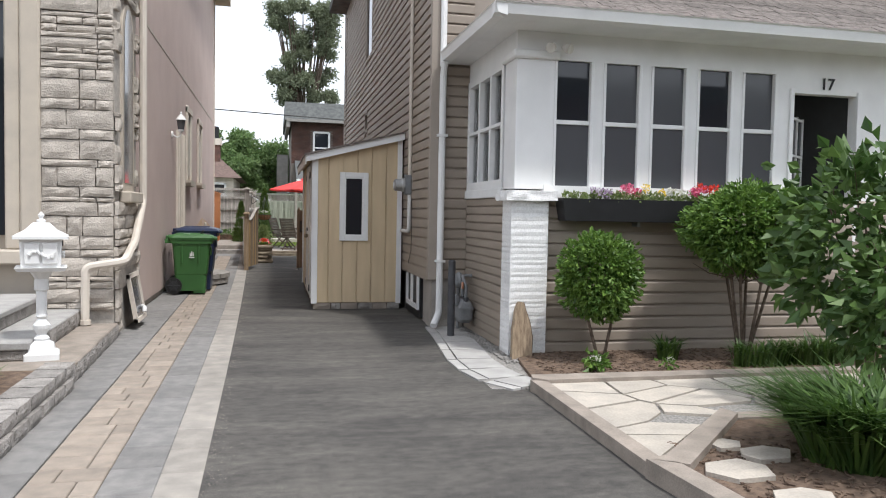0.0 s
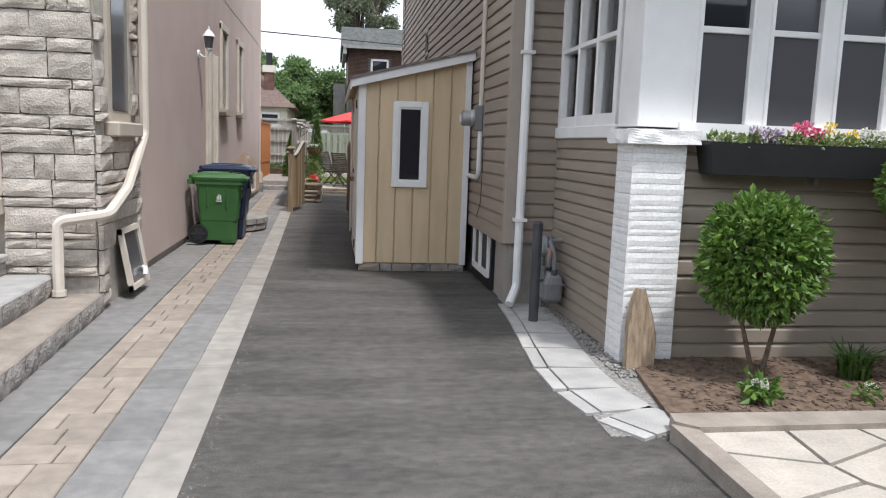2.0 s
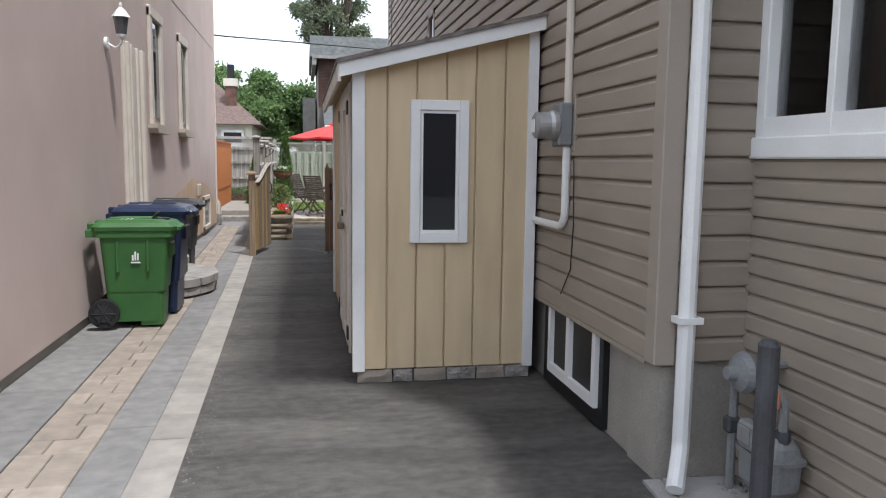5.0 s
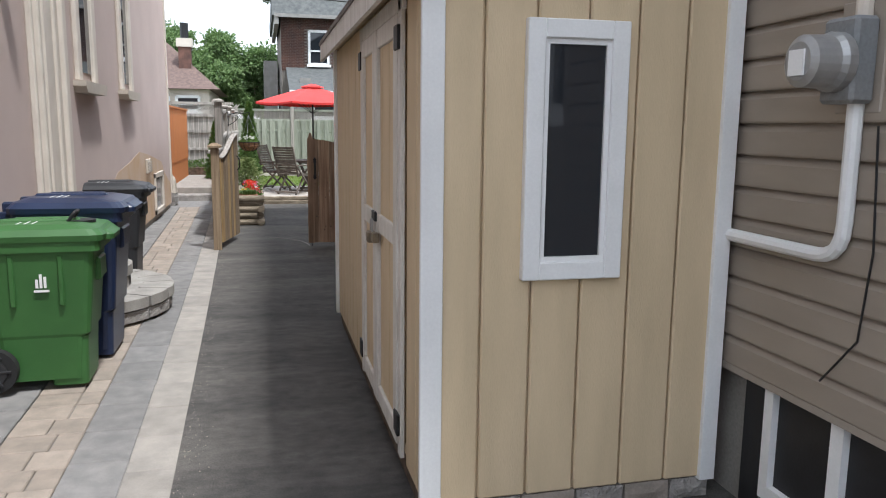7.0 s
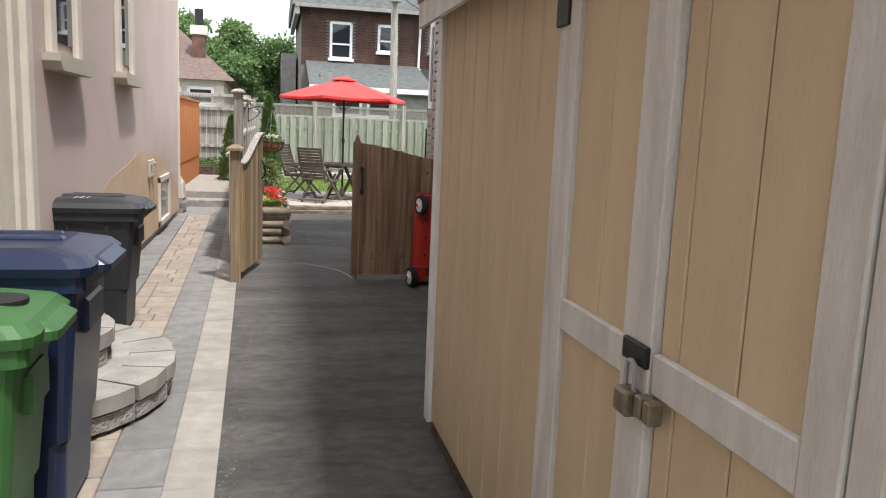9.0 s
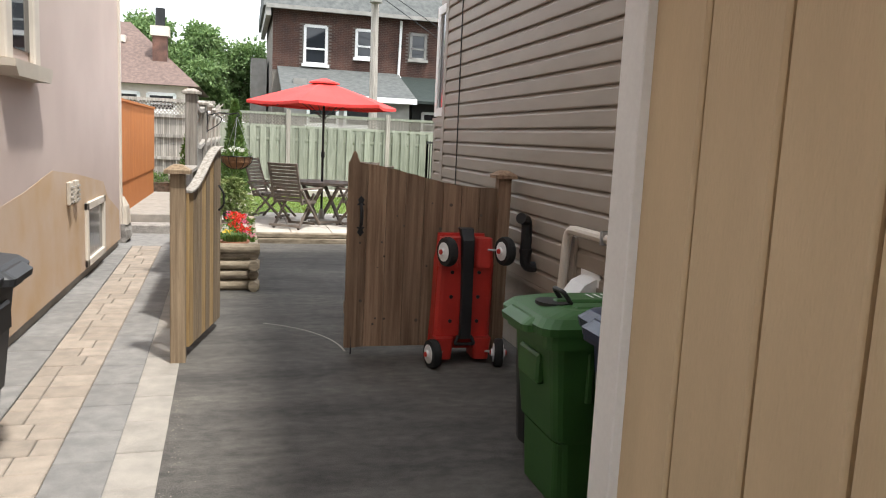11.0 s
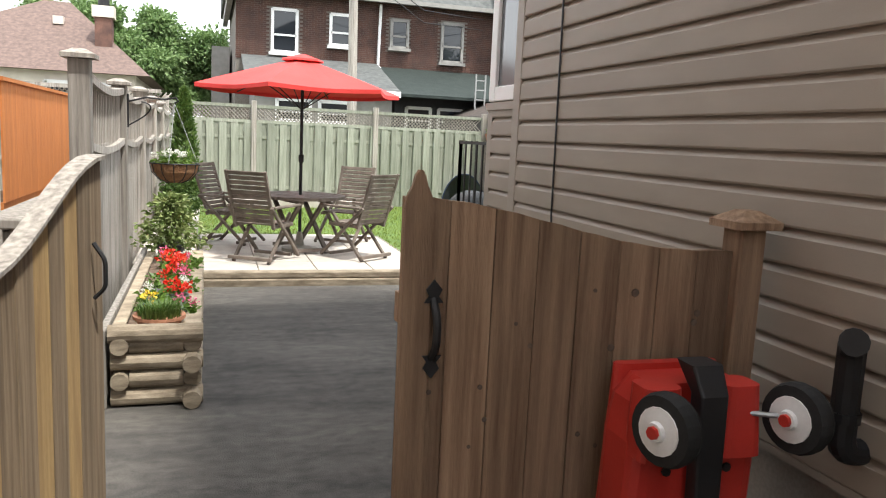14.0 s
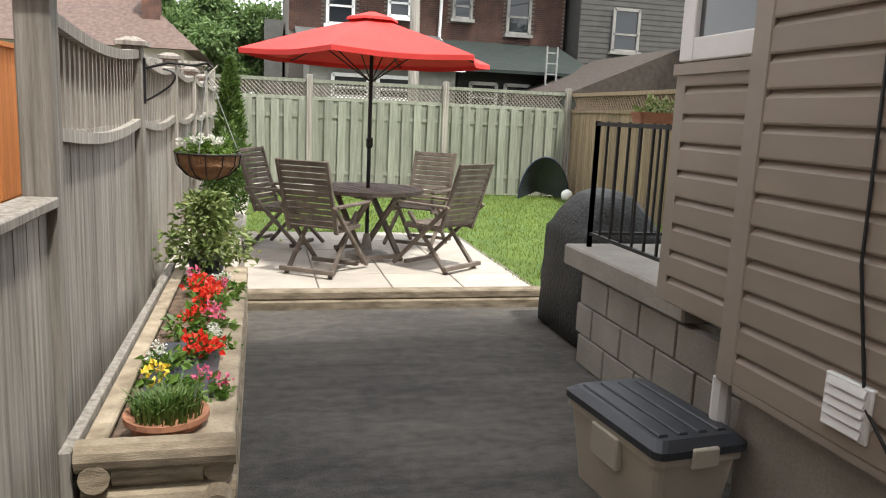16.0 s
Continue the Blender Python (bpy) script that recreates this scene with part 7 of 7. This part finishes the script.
for (xa, ya), (xb, yb), n in (((2.2, 23.02), (2.2, 21.7), 10), ((2.2, 23.02), (3.7, 23.02), 11)):
    part("top_rail", box(min(xa, xb) - 0.015, max(xa, xb) + 0.015, min(ya, yb) - 0.015, max(ya, yb) + 0.015, 1.57, 1.595), BLACK, rl)
    part("bottom_rail", box(min(xa, xb) - 0.012, max(xa, xb) + 0.012, min(ya, yb) - 0.012, max(ya, yb) + 0.012, 0.85, 0.87), BLACK, rl)
    for k in range(n):
        x, y = xa + (xb - xa) * k / (n - 1), ya + (yb - ya) * k / (n - 1)
        part("post" if k == 0 else "baluster", box(x - (0.013 if k == 0 else 0.007), x + (0.013 if k == 0 else 0.007), y - (0.013 if k == 0 else 0.007), y + (0.013 if k == 0 else 0.007), 0.77 if k == 0 else 0.86, 1.6), BLACK, rl)
rp_ = thing("railing_planter", "small planter with pale flowers on the railing", "planter", 2.6, 23.0, 1.6)
part("pot", loft([(-0.14, 0.14, -0.07, 0.07, 0, 0.02), (-0.16, 0.16, -0.08, 0.08, 0.07, 0.02)]), TERRACOTTA, rp_)
part("foliage", scatter_leaves(160, in_ball((0, 0, 0.1), (0.15, 0.08, 0.06), 0.2, 0.2, 6), 0.04, 61), LEAF_PALE, rp_)
go = thing("play_goal", "small dark pop-up goal standing on the lawn", "goal", 5.25, 31.8, GZ)
part("hoop", tube([(0.5 * math.cos(math.pi * k / 16), 0, 0.78 * math.sin(math.pi * k / 16)) for k in range(17)], 0.014, 6), BLUEBIN, go)
nt = bmesh.new()
ar = [nt.verts.new((0.5 * math.cos(math.pi * k / 16), 0, 0.78 * math.sin(math.pi * k / 16))) for k in range(17)]
bk = nt.verts.new((0, 0.4, 0.1))
for p, q in zip(ar, ar[1:]):
    nt.faces.new((p, q, bk))
part("net", nt, CHARCOAL, go, "dark mesh net")
ball = bmesh.new()
bmesh.ops.create_icosphere(ball, subdivisions=3, radius=0.11, matrix=Matrix.Translation((5.55, 31.4, GZ + 0.12)))
single("football", ball, WHITE, "white football on the lawn", "ball", smooth=True)

# ---- neighbour's back: steps, orange fence, far board fence ----
nbk = thing("back_paving", "pale raised paving with stone steps", "paving", kind=STRUCT)
part("riser", box(-2.6, -0.8, 25.3, 25.7, -0.05, 0.13, bevel=0.015), GREYSTONE, nbk)
part("riser", box(-2.6, -0.8, 25.7, 31, -0.05, 0.26, bevel=0.015), PAVE_PALE, nbk)
part("bed", box(-3.2, -0.8, 30.2, 31, 0.2, 0.45), SOIL, nbk)
part("pavers", box(-2.6, -0.8, 24.0, 25.3, -0.05, 0.0), PAVE_GREY, nbk)
single("bed_plants", scatter_leaves(900, lambda q: ((q.uniform(-2.6, -0.9), q.uniform(30.1, 30.8), q.uniform(0.45, 0.65)), (0, -0.4, 0.5)), 0.06, 71), LEAF_CEDAR, "bright green low plants in the far bed", "plants", kind="stuff")
of = thing("orange_fence", "orange stained board fence with a slatted lower panel", "fence", kind=STRUCT)
bm_ = None
for k, y in enumerate(np.arange(25.2, 30.0, 0.1)):
    if bm_ is None:
        bm_ = ob = part("board", box(-0.01, 0.01, -0.048, 0.048, 0.75, 1.98), ORANGEWOOD, of)
    else:
        ob = again(bm_, Matrix())
    ob.matrix_basis = pose(-1.98, float(y), 0)
part("lower_panel", box(-2.02, -1.985, 25.15, 30, 0.2, 0.75), ORANGEWOOD, of)
part("cap", box(-2.05, -1.94, 25.1, 30, 1.98, 2.02), ORANGEWOOD, of)
sn = thing("stone_edging", "rough stone wrapped wall end by the steps", "stone", -1.85, 24.5, 0.0)
part("stone", rough_piece(0.5, 0.25, 0.12, 4, 3, 0.03, 3), GREYSTONE, sn).matrix_basis = pose(0, 0, 0, 0, 0, 90)
part("cover", loft([(-0.12, 0.12, -0.2, 0.2, 0.25, 0.05), (-0.1, 0.1, -0.16, 0.16, 0.5, 0.05), (-0.04, 0.04, -0.1, 0.1, 0.62, 0.03)]), TAUPE, sn, "bundled tan tarpaulin")
ff = thing("far_board_fence", "grey board fence with lattice behind the neighbour's yard", "fence", kind=STRUCT)
for k, x in enumerate(np.arange(-5.0, -0.8, 0.14)):
    part("board", box(float(x), float(x) + 0.13, 31.5, 31.52, 0.3, 1.85), GREYWOOD, ff)
for z in (0.9, 1.4, 1.85, 2.2):
    part("rail", box(-5, -0.8, 31.44, 31.5, z, z + 0.07), GREYWOOD, ff)
lat = bmesh.new()
for x0 in np.arange(-5, -0.9, 0.08):
    tube([(x0, 31.5, 1.88), (x0 + 0.3, 31.5, 2.22)], 0.012, 4, bm=lat)
    tube([(x0 + 0.3, 31.52, 1.88), (x0, 31.52, 2.22)], 0.012, 4, bm=lat)
part("lattice", lat, GREYWOOD, ff)

# ---- houses beyond ----


def sash_window(parent, x, y, z0, w, h, frame_mat=None):
    f = frame_mat or WHITE
    wn_ = part("window", box(x, x + w, y - 0.02, y + 0.04, z0, z0 + h), GLASS_DARK, parent)
    for a in ((x - 0.05, x + 0.06, z0, z0 + h), (x + w - 0.06, x + w + 0.05, z0, z0 + h), (x, x + w, z0 + h - 0.07, z0 + h + 0.04), (x, x + w, z0 + h * 0.38, z0 + h * 0.38 + 0.07), (x, x + w, z0, z0 + 0.07)):
        part("frame", box(a[0], a[1], y - 0.07, y, a[2], a[3]), f, wn_)
    part("sill", box(x - 0.12, x + w + 0.12, y - 0.16, y, z0 - 0.12, z0), f, wn_)


bh = thing("brick_house", "dark brick two-storey house with white sash windows", "house")
part("wall", box(1.0, 11.1, 46, 54, -0.1, 6.7), JOINT, bh)
part("roof", prism([(45.4, 6.7), (54.5, 6.7), (54.5, 7.3), (46.5, 7.9)], 0.6, 11.3, m=YZ), DARKROOF, bh)
part("gutter", box(0.7, 11.3, 45.35, 45.5, 6.62, 6.78), GREYSIDING, bh)
part("gutter", box(0.7, 0.9, 45.4, 54, 6.3, 6.78), GREYSIDING, bh)
for x, z0, w_, h in ((2.3, 4.55, 0.9, 1.55), (4.45, 4.95, 0.75, 1.15), (6.8, 5.05, 0.65, 1.05), (8.85, 4.65, 0.85, 1.5)):
    sash_window(bh, x, 45.93, z0, w_, h, WHITE if x < 6 else GREYSIDING)
part("pipe", tube([(6.35, 45.85, 6.6), (6.3, 45.85, 4.3), (6.6, 45.8, 4.0)], 0.06, 6), WHITE, bh)
part("lean_roof", prism([(42, 3.05), (46, 4.3), (46, 4.4), (42, 3.15)], 1.2, 6.3, m=YZ), DARKROOF, bh)
part("lean_wall", box(1.5, 6.1, 42.4, 46, -0.1, 3.1), GREYSIDING, bh)
part("lean_fascia", box(1.2, 6.3, 41.95, 42.02, 2.95, 3.15), WHITE, bh)
part("skylight", box(1.7, 2.2, 43.2, 43.8, 3.45, 3.75), GREYSIDING, bh)
part("porch_roof", prism([(42, 3.0), (46, 4.2), (46, 4.3), (42, 3.1)], 6.35, 10.9, m=YZ), GREENROOF, bh)
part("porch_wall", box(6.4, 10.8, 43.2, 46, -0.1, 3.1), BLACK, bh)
for x in (2.2, 3.6):
    sash_window(bh, x, 42.35, 2.0, 1.1, 0.7)
for x in (6.8, 8.0, 9.3):
    sash_window(bh, x, 43.15, 1.9, 0.9, 0.8)
for x in (8.9, 9.25):
    part("ladder_rail", box(x, x + 0.05, 41.8, 41.85, 1.5, 3.9), STEEL, bh)
for k in range(7):
    part("ladder_rung", box(8.9, 9.3, 41.81, 41.84, 1.7 + k * 0.33, 1.74 + k * 0.33), STEEL, bh)
rb_ = random.Random(3)
vs, fs = [], []
for j in range(34):
    z = 4.25 + j * 0.072
    x = 1.0 - (0.11 if j % 2 else 0)
    while x < 11.0:
        a, b_ = max(x, 1.0), min(x + 0.208, 11.1)
        inside = any(a < wx + ww + 0.02 and b_ > wx - 0.02 and z + 0.06 > wz and z < wz + wh for wx, wz, ww, wh in ((2.3, 4.45, 0.9, 1.7), (4.45, 4.85, 0.75, 1.3), (6.8, 4.95, 0.65, 1.2), (8.85, 4.55, 0.85, 1.65)))
        if not inside:
            k = len(vs)
            d = 45.975 + rb_.uniform(-0.006, 0.006)
            vs += [(a, d, z), (b_, d, z), (b_, d, z + 0.06), (a, d, z + 0.06), (a, 46, z), (b_, 46, z), (b_, 46, z + 0.06), (a, 46, z + 0.06)]
            fs += [(k, k + 1, k + 2, k + 3), (k + 3, k + 2, k + 6, k + 7), (k + 1, k + 5, k + 6, k + 2), (k, k + 3, k + 7, k + 4), (k, k + 4, k + 5, k + 1)]
        x += 0.22
bme = bpy.data.meshes.new("brickwork")
bme.from_pydata(vs, [], fs)
bme.materials.append(BRICK)
bko = new("brickwork", bme)
bko.parent = bh
bko["kind"] = "stuff"
sh_ = thing("siding_house", "grey siding house beside the brick one", "house")
part("wall", box(11.3, 18, 45, 53, -0.1, 8), DARKSIDING, sh_)
for k in range(40):
    part("course", prism([(44.98, 0.1 + k * 0.19), (45.0, 0.1 + k * 0.19), (45.0, 0.29 + k * 0.19), (44.995, 0.29 + k * 0.19)], 11.3, 18, m=YZ), DARKSIDING, sh_)
sash_window(sh_, 12.6, 44.95, 4.2, 1.0, 1.5, GREYSIDING)
part("roof", prism([(11, 8), (18.3, 8), (14.6, 10.5)], 44.6, 53.4, m=XZ), DARKROOF, sh_)
ga = thing("garage", "low garage with a dark brown shingle roof", "garage")
part("wall", box(8.2, 12.4, 38, 43, -0.1, 2.4), DARKSIDING, ga)
part("roof", prism([(8.0, 2.3), (14.6, 2.3), (11.3, 3.7)], 37.7, 43.3, m=XZ), BROWNROOF, ga, "dark brown shingle roof")
hh_ = thing("bungalow", "bungalow with a red-brown hip roof and brick chimney", "house")
part("wall", box(-9.5, -2.1, 42, 50, -0.1, 3.2), CREAM, hh_)
hb_ = bmesh.new()
q = [hb_.verts.new(p) for p in ((-9.9, 41.6, 3.1), (-1.65, 41.6, 3.1), (-1.65, 50.4, 3.1), (-9.9, 50.4, 3.1), (-5.2, 45.5, 5.6), (-4.4, 45.5, 5.6))]
for f in ((0, 1, 5, 4), (1, 2, 5), (2, 3, 4, 5), (3, 0, 4), (3, 2, 1, 0)):
    hb_.faces.new([q[i] for i in f])
part("roof", hb_, REDROOF, hh_)
for x in (-4.6, -3.4):
    sash_window(hh_, x, 41.95, 2.2, 0.9, 0.6)
part("chimney", box(-3.35, -2.85, 43, 43.5, 3.6, 4.9), BRICK, hh_)
part("chimney_top", box(-3.42, -2.78, 42.95, 43.55, 4.9, 5.25), CREAM, hh_)
part("flue", cyl((-3.1, 43.25, 5.25), (-3.1, 43.25, 5.9), 0.17, seg=12), BLACK, hh_)
part("roof_vent", box(-4.7, -4.4, 44.0, 44.3, 4.7, 4.95), CREAM, hh_)
po = thing("utility_pole", "weathered wooden utility pole behind the fence", "pole", 4.3, 40, 0)
part("shaft", cyl((0, 0, -0.1), (-0.1, 0, 8.5), 0.16, 0.12, 12), GREYWOOD, po)
part("transformer", cyl((-0.1, -0.3, 6.2), (-0.1, -0.3, 7.0), 0.22), GREYSIDING, po)
wr = thing("overhead_wires", "dark overhead service wires", "wires")
part("wire", tube([(-10, 27, 5.4), (-2, 29, 5.05), (4, 30.5, 5.0), (10, 32, 5.3)], 0.022, 5), BLACK, wr)
part("wire", tube([(4.2, 40, 6.9), (7, 42, 5.9), (10.5, 45.8, 6.4)], 0.015, 5), BLACK, wr)
part("wire", tube([(4.2, 40, 6.6), (7, 42, 5.5), (10.5, 45.8, 6.0)], 0.015, 5), BLACK, wr)


def tree(x, y, h, clumps, leaf, n, seed, label, size=0.2, trunk=0.25):
    t = thing("tree", label, "tree", x, y, 0)
    r = random.Random(seed)
    part("trunk", tube([(0, 0, -0.1), (0.1, 0, h * 0.4), (0, 0.1, h * 0.75)], [trunk, trunk * 0.7, trunk * 0.3], 9), BARK, t)
    for cx, cy, cz, rr in clumps:
        part("limb", tube([(0.08, 0, h * 0.35), (cx * 0.5, cy * 0.5, (cz + h * 0.35) / 2 + 0.2), (cx, cy, cz)], [trunk * 0.4, trunk * 0.25, 0.03], 6), BARK, t)
    per = n // len(clumps)
    pick = [in_ball(c[:3], (c[3], c[3], c[3] * 0.8), 0.25, 0.35, seed + i) for i, c in enumerate(clumps)]
    part("crown", scatter_leaves(per * len(clumps), lambda q: pick[q.randrange(len(pick))](q), size, seed), leaf, t)


def clumps(n, rx, rz, z, rr, seed):
    r = random.Random(seed)
    return [(r.uniform(-rx, rx), r.uniform(-rx, rx) * 0.6, z + r.uniform(-rz, rz), rr * r.uniform(0.7, 1.2)) for _ in range(n)]


tree(-3.2, 54, 7.0, clumps(30, 2.0, 2.0, 4.6, 0.9, 1), LEAF_TREE, 26000, 81, "full green maple beyond the bungalow")
tree(-0.9, 56, 7.0, clumps(26, 1.5, 1.9, 4.0, 0.85, 2), LEAF_TREE, 22000, 82, "green maple between the far houses")
tree(-6.5, 58, 8.0, clumps(10, 2.0, 2.0, 5.0, 1.0, 3), LEAF_TREE, 9000, 83, "green tree behind the hip roof")
tree(2.2, 60, 16.0, clumps(46, 2.3, 3.6, 13.4, 0.75, 4), LEAF_GREYGREEN, 30000, 84, "feathery grey-green tree above the far roofs", size=0.19, trunk=0.3)
tree(12.5, 36.5, 6.0, clumps(9, 1.2, 0.9, 5.2, 0.6, 5), LEAF_DARK, 5000, 85, "dark green tree over the garage", size=0.12)
sl = thing("white_building", "pale building glimpsed between the trees", "building")
part("wall", box(0.2, 0.9, 50, 56, -0.1, 5.0), GREYSIDING, sl)
st = thing("street_houses", "plain brick houses across the street", "house")
part("wall", box(-30, 30, -26, -18, -0.1, 7), BRICK, st)
part("roof", box(-30, 30, -26.5, -17.5, 7, 7.6), DARKROOF, st)

# ---- many small pieces: pavers, stones, bricks ----
band("paved_border", "pale concrete border pavers beside the asphalt", -0.22, 0.0, PAVE_PALE, 0.42, 0.008)
band("paved_grey_band", "grey paver band", -0.49, -0.225, PAVE_GREY, 0.4, 0.008)
band("paved_tan_band", "tan pavers in mixed widths", -0.87, -0.495, PAVE_TAN, 0.215, 0.007, cols=2)
band("paved_wall_band", "grey paver band along the wall", -1.42, -0.875, PAVE_GREY, 0.4, 0.006, z=0.004)
stone_wall(-2.42, SX, 0.3, 5.6, lambda u, z: pose(u, SY0, z), seed=3)
stone_wall(SY0 - 0.03, SY1, 0.05, 5.6, lambda u, z: pose(SX, u, z, 0, 0, 90), skip=lambda a, b_, z0, z1: (b_ > WY0 - 0.03 and a < WY1 + 0.03 and z1 > WZ0 - 0.12 and z0 < WZ1 + 0.35) or (a < 9.95 and b_ > 9.28 and z0 < 0.7), seed=7)
rc = random.Random(1)
cm = {}
zz = 0.0
while zz < 1.53:
    h = rc.choice((0.045, 0.06, 0.075))
    for w_, d_, base_ in ((CX1 - CX0, 0, pose((CX0 + CX1) / 2, CY0 + 0.012, zz)), (CY1 - CY0, 1, pose(CX0 + 0.012, (CY0 + CY1) / 2, zz, 0, 0, -90))):
        key = (h, d_, rc.randint(0, 2))
        if key not in cm:
            cm[key] = ob = part("brick", rough_piece(w_ - 0.002, h - 0.003, 0.012, 9, 2, 0.002, len(cm) + 5), WHITEBRICK, col)
        else:
            ob = again(cm[key], Matrix())
        ob.matrix_basis = base_
    zz += h
